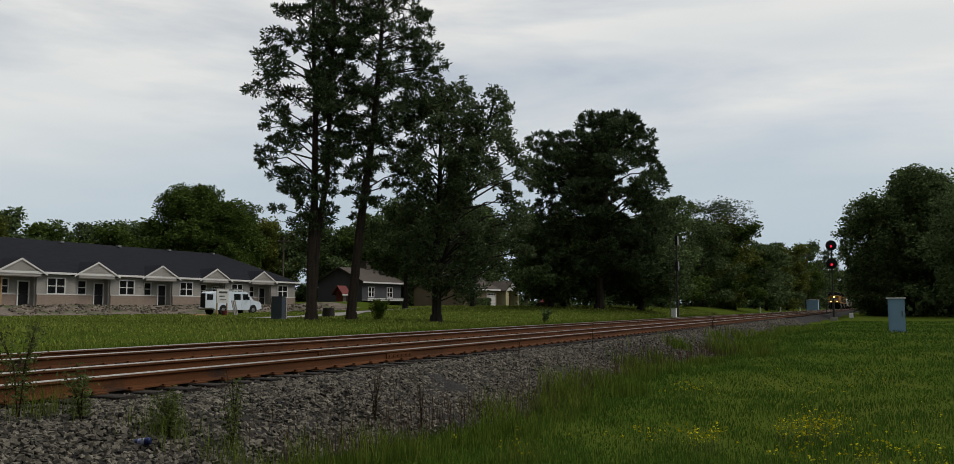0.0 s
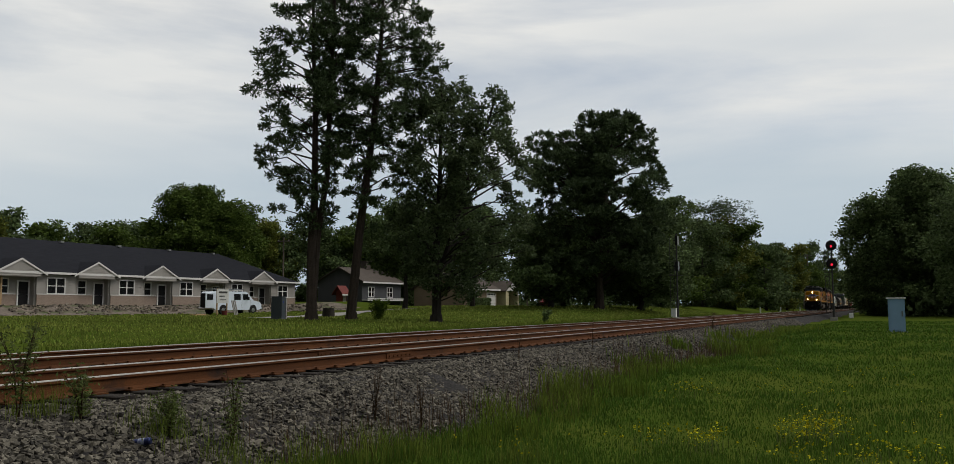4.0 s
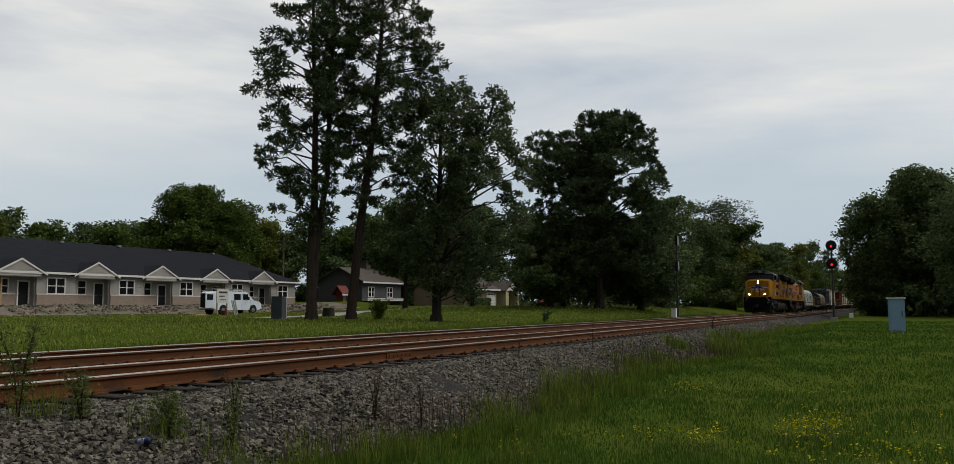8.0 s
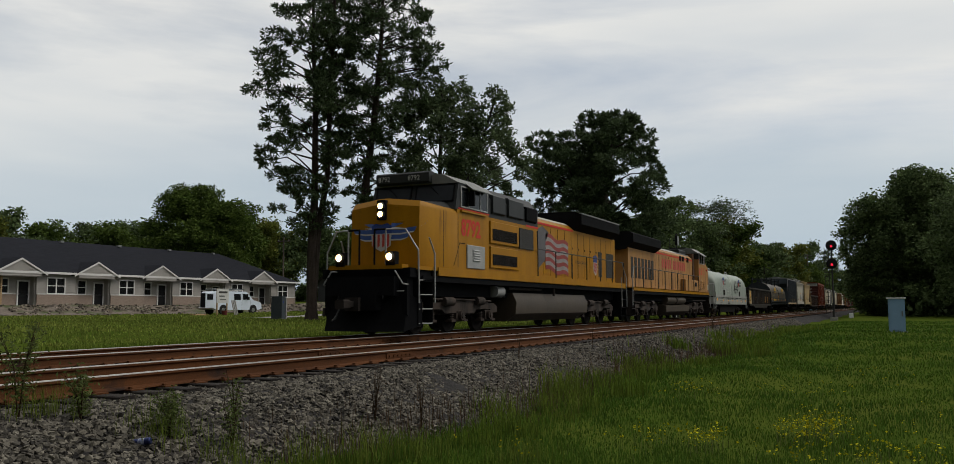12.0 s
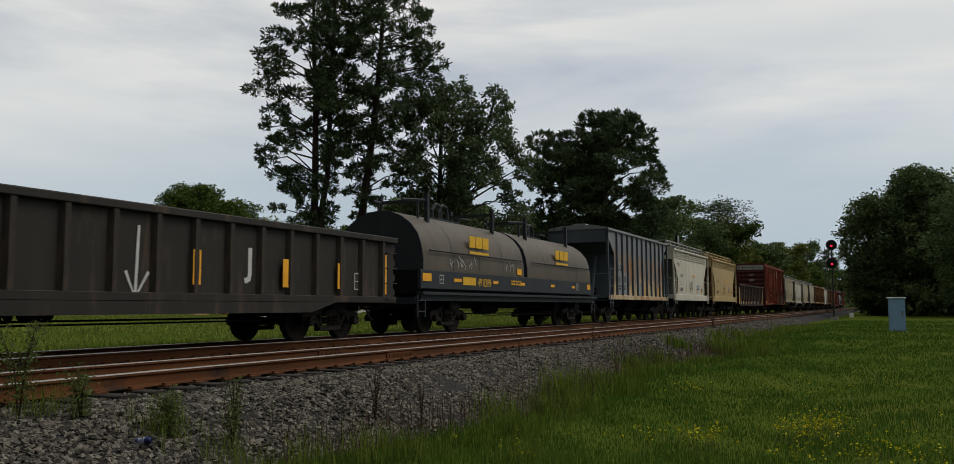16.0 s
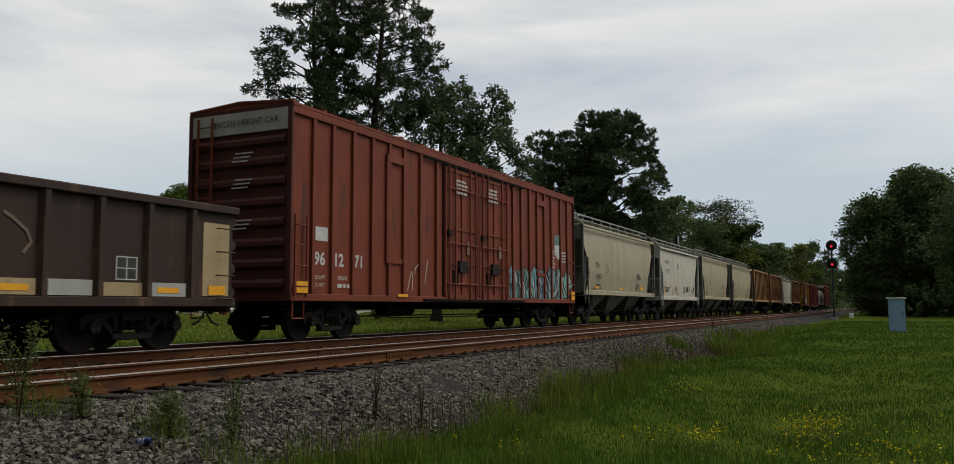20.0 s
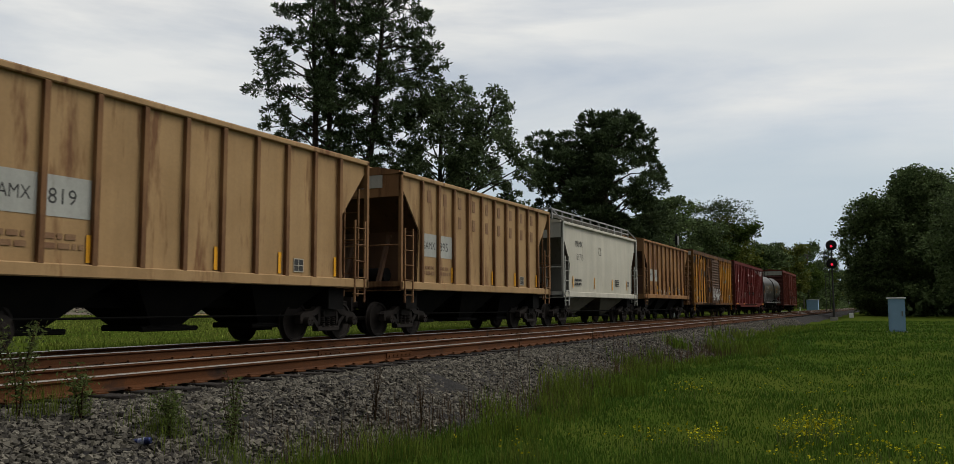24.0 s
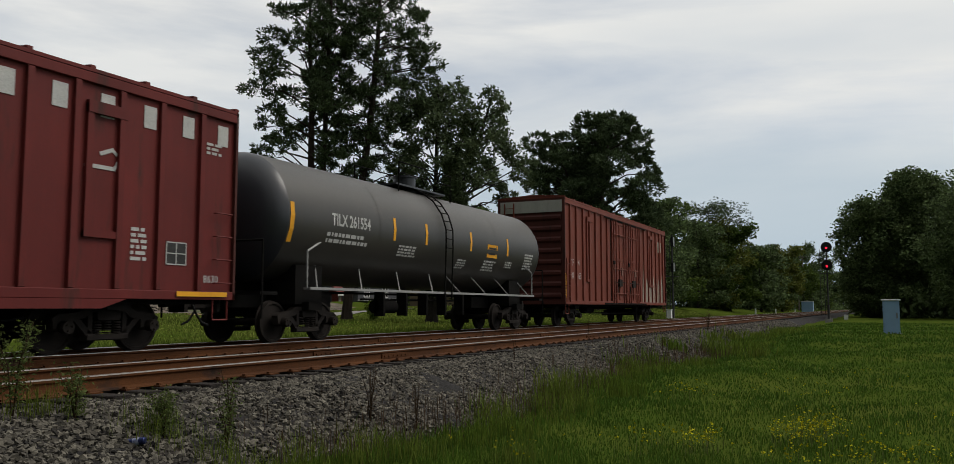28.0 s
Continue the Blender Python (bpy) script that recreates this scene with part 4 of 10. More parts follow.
def end_ladder(car, x, y0, z0, z1, material, w=0.42):
    m = M()
    n = int((z1 - z0) / 0.38)
    for a in (y0 - w / 2, y0 + w / 2):
        m.box(x - 0.02, x + 0.02, a - 0.025, a + 0.025, z0, z1)
    for k in range(n):
        z = z0 + (k + 0.5) * (z1 - z0) / n
        m.cyl((x, y0 - w / 2, z), (x, y0 + w / 2, z), 0.014, 5)
    return part("ladder", m, material, car)


def brake_gear(car, x0, x1):
    """Cylinder, reservoir and rods under the floor."""
    m = M()
    m.cyl((x0 + 1.2, -0.7, 0.72), (x0 + 2.2, -0.7, 0.72), 0.2, 12)
    m.cyl((x0 + 2.6, -0.5, 0.70), (x0 + 3.1, -0.5, 0.70), 0.15, 12)
    m.tube([(x0, -0.4, 0.55), (x1, -0.4, 0.55)], 0.02, 5)
    m.tube([(x0, -1.15, 0.62), (x0 + 1.0, -1.15, 0.5), (x1 - 1.0, -1.15, 0.5), (x1, -1.15, 0.62)], 0.018, 5)
    m.box(x0, x1, -0.25, 0.25, 0.72, 0.98)
    part("brake_gear", m, UNDER, car)


def begin(name, a, b, label, category, centres=None, over=None):
    """A vehicle between two coupling points measured along the train."""
    car = thing(name, pose((a + b) / 2, YF, 0), label, category, "vehicles of the freight train")
    TRAIN.append((car, (a + b) / 2))
    half = (b - a) / 2
    ends(car, half)
    if centres:
        for s in (-1, 1):
            bogie(car, s * centres)
    return car, half
# ---- boxcars ----


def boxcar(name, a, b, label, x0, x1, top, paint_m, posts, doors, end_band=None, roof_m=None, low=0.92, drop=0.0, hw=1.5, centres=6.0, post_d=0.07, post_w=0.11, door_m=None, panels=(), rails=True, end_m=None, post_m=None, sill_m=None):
    car, half = begin(name, a, b, label, "boxcar", centres)
    side = hw - post_d
    body = part("body", M().box(x0, x1, -side, side, low + 0.12, top - 0.05), paint_m, car)
    # roof: low pitch with cross ribs
    rm = M().prism([(-hw, top - 0.08), (hw, top - 0.08), (hw, top - 0.02), (0, top + 0.08), (-hw, top - 0.02)], "x", x0 - 0.03, x1 + 0.03)
    n = int((x1 - x0) / 1.15)
    for k in range(n + 1):
        x = x0 + (x1 - x0) * k / n
        rm.prism([(-hw, top - 0.02), (0, top + 0.08), (hw, top - 0.02), (hw, top + 0.03), (0, top + 0.13), (-hw, top + 0.03)], "x", x - 0.05, x + 0.05)
    part("roof", rm, roof_m or paint_m, car)
    for s in (-1, 1):
        y0, y1 = sorted((s * side, s * hw))
        sill = M().box(x0, x1, y0, y1 + 0.001, low, low + 0.16, 0.01).box(x0, x1, y0, y1, top - 0.26, top - 0.09, 0.01)
        if drop:
            sill.prism([(x0 + 2.6, low), (x0 + 3.1, low - drop), (x1 - 3.1, low - drop), (x1 - 2.6, low)], "y", y0, y1)
        part("side_sill", sill, sill_m or paint_m, car)
        me = M().box(-post_w / 2, post_w / 2, y0, y1 - 0.003 if s > 0 else y1, low + 0.16, top - 0.26, 0.015).mesh("side_post")
        me.materials.append(paint_m)
        worn = me.copy()
        worn.materials.clear()
        worn.materials.append(post_m or paint_m)
        for x in posts:
            part("side_post", worn if x < 0 else me, None, car, at=pose(x, 0, 0))
        # plug doors with locking bars and rails
        for i, (d0, d1) in enumerate(doors):
            dm = M().box(d0, d1, min(s * side, s * (side + 0.04)), max(s * side, s * (side + 0.04)), low + 0.14, top - 0.36)
            yy = s * (side + 0.04)
            door = part("door", dm, door_m or paint_m, car)
            for zz in (low + 0.2, (low + top) / 2, top - 0.45):
                part("door_rib", M().box(d0 + 0.06, d1 - 0.06, min(yy, yy + s * 0.035), max(yy, yy + s * 0.035), zz - 0.04, zz + 0.04), door_m or paint_m, door)
            for xx in (d0 + 0.04, (d0 + d1) / 2, d1 - 0.04):
                part("door_rib", M().box(xx - 0.035, xx + 0.035, min(yy, yy + s * 0.042), max(yy, yy + s * 0.042), low + 0.2, top - 0.45), door_m or paint_m, door)
            yg = sorted((s * side, s * (side + 0.012)))
            part("door_gap", M().box(d0 - 0.07, d0, *yg, low + 0.1, top - 0.33).box(d1, d1 + 0.05, *yg, low + 0.1, top - 0.33).box(d0, d1, *yg, top - 0.36, top - 0.31), UNDER, door)
            for xx in (d0 + 0.22, d0 + 0.62, d1 - 0.62, d1 - 0.22):
                part("locking_bar", M().cyl((xx, yy + s * 0.06, low + 0.05), (xx, yy + s * 0.06, top - 0.3), 0.03, 6), door_m or paint_m, door)
            for zz in (low + 0.55, low + 1.75, top - 1.0):
                part("locking_bar", M().cyl((d0 + 0.1, yy + s * 0.055, zz), (d1 - 0.1, yy + s * 0.055, zz), 0.026, 6), door_m or paint_m, door)
            part("lock_box", M().box((d0 + d1) / 2 - 0.25, (d0 + d1) / 2 + 0.25, min(yy, yy + s * 0.09), max(yy, yy + s * 0.09), low + 0.9, low + 1.25), IRON, door)
            xm_ = (d0 + d1) / 2
            part("placard_board", M().box(xm_ + 0.30, xm_ + 0.56, min(yy, yy + s * 0.05), max(yy, yy + s * 0.05), low + 1.45, low + 1.85, 0.01), PALE_PLATE, door, "faded pale placard board")
            part("door_recess", M().box(xm_ - 0.62, xm_ - 0.22, min(yy, yy + s * 0.012), max(yy, yy + s * 0.012), low + 0.55, low + 0.95), UNDER, door, "dark recess in the door")
            part("door_hook", M().box(d0 + 0.12, d0 + 0.30, min(yy, yy + s * 0.11), max(yy, yy + s * 0.11), low + 1.95, low + 2.12, 0.02), IRON, door)
            part("lock_handle", M().cyl((d0 + 0.35, yy + s * 0.07, low + 1.1), (d1 - 0.35, yy + s * 0.07, low + 1.1), 0.02, 6), IRON, door)
        if rails and doors:
            d0, d1 = doors[0][0] - 1.3, doors[-1][1] + 1.3
            part("door_rail", M().box(d0, d1, min(s * hw, s * (hw + 0.05)), max(s * hw, s * (hw + 0.05)), low + 0.02, low + 0.09).box(d0, d1, min(s * hw, s * (hw + 0.04)), max(s * hw, s * (hw + 0.04)), top - 0.34, top - 0.28), UNDER, car)
        for pa, pb in panels:
            pm = M()
            pm.box(pa, pb, min(s * side, s * (hw + 0.01)), max(s * side, s * (hw + 0.01)), top - 0.75, top - 0.55)
            pm.box(pa, pb, min(s * side, s * (hw - 0.01)), max(s * side, s * (hw - 0.01)), low + 1.0, low + 1.12)
            pm.box(pa, pa + 0.12, min(s * side, s * (hw - 0.005)), max(s * side, s * (hw - 0.005)), low + 1.0, top - 0.6)
            part("tie_down_bracket", pm, paint_m, car)
        if s < 0:
            ladder_on(car, x0 + 0.3, low + 0.1, low + 1.9, paint_m, y=s * (hw + 0.02), stiles=True, n=4)
        stirrup = M()
        for x in (x0 + 0.3, x1 - 0.3):
            stirrup.tube([(x - 0.2, s * (hw - 0.05), low), (x - 0.2, s * (hw - 0.05), low - 0.38), (x + 0.2, s * (hw - 0.05), low - 0.38), (x + 0.2, s * (hw - 0.05), low)], 0.018, 5)
        part("stirrup", stirrup, paint_m, car)
    ladder_on(car, x1 - 0.32, low + 0.1, low + 1.9, paint_m, y=-(hw + 0.02), stiles=False, n=4)
    # corrugated ends
    for s, xe in ((-1, x0), (1, x1)):
        em = M()
        rows = 8
        for k in range(rows):
            z = low + 0.35 + (top - low - 0.75 - (0.45 if end_band else 0)) * k / (rows - 1)
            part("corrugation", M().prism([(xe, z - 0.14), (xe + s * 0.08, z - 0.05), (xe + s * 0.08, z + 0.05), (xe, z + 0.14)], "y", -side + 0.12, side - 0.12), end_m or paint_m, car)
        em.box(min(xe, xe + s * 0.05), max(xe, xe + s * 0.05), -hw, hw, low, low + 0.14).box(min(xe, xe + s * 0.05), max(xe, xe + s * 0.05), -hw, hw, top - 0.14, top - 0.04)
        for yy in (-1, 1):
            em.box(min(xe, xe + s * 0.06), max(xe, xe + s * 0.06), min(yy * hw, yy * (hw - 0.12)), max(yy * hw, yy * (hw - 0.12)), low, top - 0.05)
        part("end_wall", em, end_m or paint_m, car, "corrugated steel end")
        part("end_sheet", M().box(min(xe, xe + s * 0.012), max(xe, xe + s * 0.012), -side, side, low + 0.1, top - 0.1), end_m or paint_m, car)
        end_ladder(car, xe + s * 0.12, 0.95 if s < 0 else -0.95, low + 0.1, top - 0.2, paint_m)
        if end_band:
            part("end_band", M().box(min(xe, xe + s * 0.055), max(xe, xe + s * 0.055), -side, side, top - 0.62, top - 0.13), end_band, car, "pale painted band across the end")
    brake_gear(car, -centres + 1.6, centres - 1.6)
    under = M().box(x0 + 0.1, x1 - 0.1, -hw + 0.25, hw - 0.25, low - 0.08, low + 0.12)
    for s in (-1, 1):
        under.box(s * centres - 0.25, s * centres + 0.25, -1.35, 1.35, 0.74, low)
    part("underframe", under, UNDER, car)
    return car


RED_BOX = paint("weathered_boxcar_red", (0.25, 0.056, 0.028), (0.18, 0.042, 0.024), (0.10, 0.04, 0.026), 0.57)
MAROON = paint("faded_maroon", (0.185, 0.027, 0.025), (0.135, 0.022, 0.021), (0.075, 0.024, 0.02), 0.57)
# grime and the dim light on the ends are both in this red
RED_END = paint("shaded_grimy_red_end", (0.10, 0.028, 0.022), (0.075, 0.022, 0.02), (0.04, 0.02, 0.018), 0.55)
RED_OLD = paint("old_boxcar_red", (0.24, 0.06, 0.04), (0.20, 0.05, 0.036), (0.15, 0.09, 0.07), 0.6)
YELLOW_OLD = paint("rust_streaked_yellow", (0.56, 0.27, 0.02), (0.44, 0.19, 0.02), (0.15, 0.06, 0.02), 0.505)
YELLOW_RUST = paint("rusted_through_yellow", (0.30, 0.14, 0.03), (0.16, 0.065, 0.025), (0.06, 0.03, 0.02), 0.46)
# the side's yellow darkened, so the end wall carries its shade as paint
YELLOW_END = paint("shaded_yellow_end", (0.19, 0.095, 0.025), (0.13, 0.06, 0.02), (0.06, 0.03, 0.016), 0.5)
RUST_DARK = paint("dark_rusty_brown", (0.10, 0.055, 0.035), (0.14, 0.075, 0.045), (0.06, 0.035, 0.025), 0.55)
PALE = paint("pale_grey_white", (0.50, 0.51, 0.50), (0.42, 0.43, 0.42), (0.20, 0.17, 0.15), 0.62)
TEAL = mat("teal_spray", (0.10, 0.28, 0.30), (0.16, 0.22, 0.26), 2.0, 0.6, bump=0)
VIOLET = mat("violet_spray", (0.16, 0.14, 0.22), (0.10, 0.10, 0.16), 2.0, 0.6, bump=0)
MINT = mat("mint_spray", (0.22, 0.42, 0.36), None, 2.0, 0.6, bump=0)
PALE_BLUE = mat("pale_blue_spray", (0.12, 0.20, 0.20), None, 2.0, 0.6, bump=0)
PALE_PLATE = paint("faded_pink_grey_plate", (0.34, 0.20, 0.17), (0.26, 0.14, 0.12), (0.14, 0.06, 0.05), 0.56)
SIGN_W = mat("sign_white", (0.6, 0.6, 0.58), None, 3.0, 0.6, bump=0)


def plate_box(car, x, z, y=-1.55, w=0.32, h=0.38, material=None):
    """Small framed panel of two dark fields, as cars carry near a corner."""
    part("data_panel", flat([(x, x + w, z, z + 0.02), (x, x + w, z + h - 0.02, z + h), (x, x + 0.02, z, z + h), (x + w - 0.02, x + w, z, z + h), (x, x + w, z + h * 0.48, z + h * 0.52), (x + w * 0.48, x + w * 0.52, z, z + h)], y), material or WHITE, car)
    part("data_panel", flat([(x + 0.02, x + w - 0.02, z + 0.02, z + h - 0.02)], y + 0.003), BLACK, car)


# tall red boxcar with a pale band on its end
car = boxcar("boxcar", 415.1, 435.0, "tall red-brown ribbed boxcar with pale end band and graffiti", -8.98, 9.5, 5.32, RED_BOX,
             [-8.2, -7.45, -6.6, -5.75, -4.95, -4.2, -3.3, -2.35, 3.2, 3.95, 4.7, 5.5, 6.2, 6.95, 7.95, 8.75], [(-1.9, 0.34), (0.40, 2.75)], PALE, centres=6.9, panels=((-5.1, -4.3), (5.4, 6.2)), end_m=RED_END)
text("EXCESS HEIGHT CAR", 0.2, BLACK, car, -9.05, 4.88, 0.75, "end")
part("road_mark", flat([(-8.1, -7.6, 2.3, 2.62)], -1.437), WHITE, car, "white painted initials as a bar")
for s_, x_ in (("96", -8.1), ("12", -7.36), ("71", -6.5)):
    text(s_, 0.42, WHITE, car, x_, 1.75, -1.437, bold=0.01)
text("LD LMT", 0.13, WHITE, car, -8.1, 1.42, -1.437)
text("LT WT", 0.13, WHITE, car, -8.1, 1.24, -1.437)
text("203600", 0.14, WHITE, car, -7.2, 1.42, -1.437)
stencil(car, -7.2, 1.24, 0.5, 1, 0.09, WHITE, -1.437, 1)
reflectors(car, [(-8.85, -8.45, 1.1, 1.35), (-4.6, -4.1, 1.05, 1.13), (9.0, 9.4, 1.05, 1.4)], -1.535)
stencil(car, -1.3, 4.55, 0.8, 4, 0.07, WHITE, -1.53, 2)
stencil(car, 1.0, 4.55, 0.8, 4, 0.07, WHITE, -1.53, 3)
stencil(car, 6.9, 2.9, 0.5, 8, 0.07, WHITE, -1.437, 4)
stencil(car, 8.15, 2.9, 0.5, 4, 0.07, WHITE, -1.437, 5)
part("emblem", polygon([(7.35, 3.55), (7.75, 3.62), (8.1, 3.55), (8.15, 3.2), (7.35, 3.2)], -1.437), PALE_BLUE, car, "blue top of a shield emblem")
part("emblem", polygon([(7.35, 3.2), (8.15, 3.2), (8.12, 2.85), (7.75, 2.62), (7.38, 2.85)], -1.437), WHITE, car, "white shield emblem")
plate_box(car, 8.15, 1.35, -1.437, 0.42, 0.45)
piece(car, 2.6, 8.9, 0.95, 2.2, (TEAL, PALE_BLUE, MINT, TEAL, VIOLET), BLACK, 3, 8, -1.437)
scrawl(car, 2.7, 8.8, 1.05, 2.15, SIGN_W, 5, -1.452, 0.045, 13)
scrawl(car, 2.7, 8.8, 1.0, 2.2, BLACK, 6, -1.456, 0.05, 14)
scrawl(car, -4.1, -2.9, 1.2, 2.2, CREAM, 7, -1.437, 0.03, 4)
for z_ in (4.22, 3.62, 2.7):
    m_ = M()
    for k_ in range(3):
        m_.box(-9.085, -9.08, -0.45 + 0.07 * k_, 0.05 + 0.05 * k_, z_ - 0.09 * k_, z_ - 0.09 * k_ + 0.03)
    part("data_lettering", m_, WHITE, car, kind="stuff")

# yellow boxcar with one louvred plug door
car = boxcar("boxcar", 538.3, 555.4, "rust-streaked yellow boxcar with brown corrugated door", -7.66, 7.95, 4.62, YELLOW_OLD,
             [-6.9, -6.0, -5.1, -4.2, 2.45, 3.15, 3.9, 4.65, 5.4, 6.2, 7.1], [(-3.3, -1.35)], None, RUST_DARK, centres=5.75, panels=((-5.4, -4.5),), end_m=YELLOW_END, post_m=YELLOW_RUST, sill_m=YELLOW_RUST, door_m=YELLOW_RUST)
sliding = part("sliding_door", M().box(-1.3, 1.85, -1.50, -1.44, 1.02, 4.3), RUST_DARK, car, "brown corrugated sliding door")
for k in range(16):
    part("corrugation", M().prism([(-1.50, 1.2 + k * 0.19), (-1.555, 1.24 + k * 0.19), (-1.555, 1.29 + k * 0.19), (-1.50, 1.33 + k * 0.19)], "x", -1.15, 1.7), RUST_DARK, sliding)
part("door_edge", M().box(-1.36, -1.26, -1.56, -1.44, 1.0, 4.34), RUST_DARK, sliding)
part("door_edge", M().box(1.78, 1.88, -1.56, -1.44, 1.0, 4.34), RUST_DARK, sliding)
part("end_band", M().box(-7.73, -7.72, -1.35, 1.35, 4.28, 4.52), PALE, car, "pale painted band across the end")
text("ABOX 52348", 0.2, BLACK, car, -7.735, 4.33, 0.55, "end")
for x_, s_ in ((-6.8, "AB"), (-5.9, "OX")):
    text(s_, 0.45, BROWN_T, car, x_, 2.35, -1.437)
text("52", 0.42, BROWN_T, car, -6.8, 1.9, -1.437)
text("348", 0.42, BROWN_T, car, -5.9, 1.9, -1.437)
part("brand_mark", ribbon([(-7.2, 2.95), (-6.9, 2.95), (-6.7, 3.75), (-6.3, 3.75), (-6.2, 3.55), (-5.6, 3.55)], 0.09, -1.437), BLACK, car, "faded black stepped emblem line")
painted_bars(car, [(-7.3, -6.95, 3.75, 4.2), (-6.8, -6.35, 4.05, 4.2), (-5.9, -5.55, 3.7, 4.2), (-5.3, -4.9, 3.55, 4.3), (-4.95, -4.45, 2.95, 3.4), (-4.1, -3.75, 2.95, 3.3), (-3.65, -3.4, 2.95, 3.3)], -1.437, BLACK, "faded black brand lettering as bars")
text("next", 0.3, BROWN_T, car, 3.3, 3.3, -1.437)
text("load", 0.3, BROWN_T, car, 3.3, 2.95, -1.437)
text("any", 0.3, BROWN_T, car, 6.35, 3.15, -1.437)
text("road", 0.3, BROWN_T, car, 6.35, 2.85, -1.437)
painted_bars(car, [(2.0 + 0.62 * k, 2.5 + 0.62 * k, 3.92, 4.12) for k in range(9)], -1.437, BROWN_T, "faded slogan as bars")
for a_, b_ in (((4.15, 4.0), (5.0, 3.4)), ((5.6, 3.9), (5.0, 3.4)), ((5.0, 3.4), (5.0, 2.9)), ((5.0, 2.9), (4.2, 2.6)), ((5.0, 2.9), (5.8, 2.45))):
    part("emblem", ribbon([a_, b_], 0.2, -1.439), PALE_BLUE, car, "pale blue crossed emblem")
scrawl(car, -1.1, 1.7, 1.15, 1.75, WHITE, 31, -1.557, 0.07, 15)
scrawl(car, -1.1, 1.7, 1.5, 2.2, WHITE, 34, -1.557, 0.06, 14)
scrawl(car, -7.4, -5.5, 1.1, 2.1, CREAM, 32, -1.437, 0.03, 7)
scrawl(car, 2.2, 3.9, 1.1, 2.2, CREAM, 33, -1.437, 0.03, 7)
plate_box(car, 6.65, 1.3, -1.437, 0.4, 0.4)
reflectors(car, [(-7.6, -7.1, 1.0, 1.12), (-4.4, -3.9, 1.0, 1.1), (5.0, 5.5, 1.0, 1.1)], -1.437)
part("stain", flat([(-5.6, -4.7, 2.6, 3.6)], -1.436), paint("orange_patch", (0.42, 0.13, 0.035)), car, "orange-red repainted patch")

# maroon boxcar with twin plug doors
car = boxcar("boxcar", 555.4, 575.5, "dark maroon ribbed boxcar with twin plug doors", -8.9, 9.5, 4.72, MAROON,
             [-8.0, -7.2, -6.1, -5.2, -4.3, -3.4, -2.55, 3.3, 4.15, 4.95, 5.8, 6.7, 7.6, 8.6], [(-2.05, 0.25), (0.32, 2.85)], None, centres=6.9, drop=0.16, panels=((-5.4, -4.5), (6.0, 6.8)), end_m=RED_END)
painted_bars(car, [(3.52 + 0.92 * k, 3.80 + 0.92 * k, 3.94, 4.34) for k in range(7)], -1.437, WHITE, "white brand lettering as bars")
text("NYC", 0.45, WHITE, car, -7.05, 2.1, -1.437, bold=0.01, squeeze=0.8)
for s_, x_ in (("22", -7.9), ("22", -7.08), ("14", -6.0)):
    text(s_, 0.40, WHITE, car, x_, 1.65, -1.437, bold=0.008, squeeze=0.85)
stencil(car, -7.95, 1.45, 0.5, 2, 0.09, WHITE, -1.437, 8)
stencil(car, -6.95, 1.45, 0.45, 2, 0.09, WHITE, -1.437, 9)
stencil(car, -1.4, 3.75, 0.7, 2, 0.06, WHITE, -1.53, 10)
stencil(car, 1.1, 3.75, 0.7, 2, 0.06, WHITE, -1.53, 11)
stencil(car, 7.0, 2.1, 0.35, 6, 0.06, WHITE, -1.437, 12)
stencil(car, 8.75, 3.9, 0.4, 3, 0.05, WHITE, -1.437, 13)
em = M()
for k in range(18):
    a0, a1 = 2 * math.pi * k / 18, 2 * math.pi * (k + 1) / 18
    em.prism([(-6.65 + 0.3 * math.cos(a0), 3.3 + 0.3 * math.sin(a0)), (-6.65 + 0.3 * math.cos(a1), 3.3 + 0.3 * math.sin(a1)), (-6.65 + 0.2 * math.cos(a1), 3.3 + 0.2 * math.sin(a1)), (-6.65 + 0.2 * math.cos(a0), 3.3 + 0.2 * math.sin(a0))], "y", -1.443, -1.437)
em.box(-6.62, -6.3, -1.443, -1.437, 2.96, 3.05)
part("emblem", em, WHITE, car, "white round emblem")
part("emblem", ribbon([(6.0, 3.1), (6.6, 3.1), (6.7, 3.3), (6.55, 3.42), (6.3, 3.32)], 0.07, -1.437), WHITE, car, "white curled emblem")
plate_box(car, 7.8, 1.55, -1.437, 0.5, 0.42)
text("8630", 0.2, WHITE, car, 8.75, 1.25, -1.437)
reflectors(car, [(-8.6, -7.6, 0.98, 1.07), (-4.4, -3.9, 0.98, 1.07), (3.4, 4.0, 0.85, 0.93), (8.0, 9.3, 0.98, 1.07)], -1.53)
scrawl(car, -4.0, -2.6, 1.4, 2.1, CREAM, 41, -1.437, 0.05, 4)
scrawl(car, -5.2, -4.7, 1.2, 2.3, CREAM, 42, -1.437, 0.03, 3)
text("NYC", 0.2, WHITE, car, -8.97, 4.35, 1.2, "end")
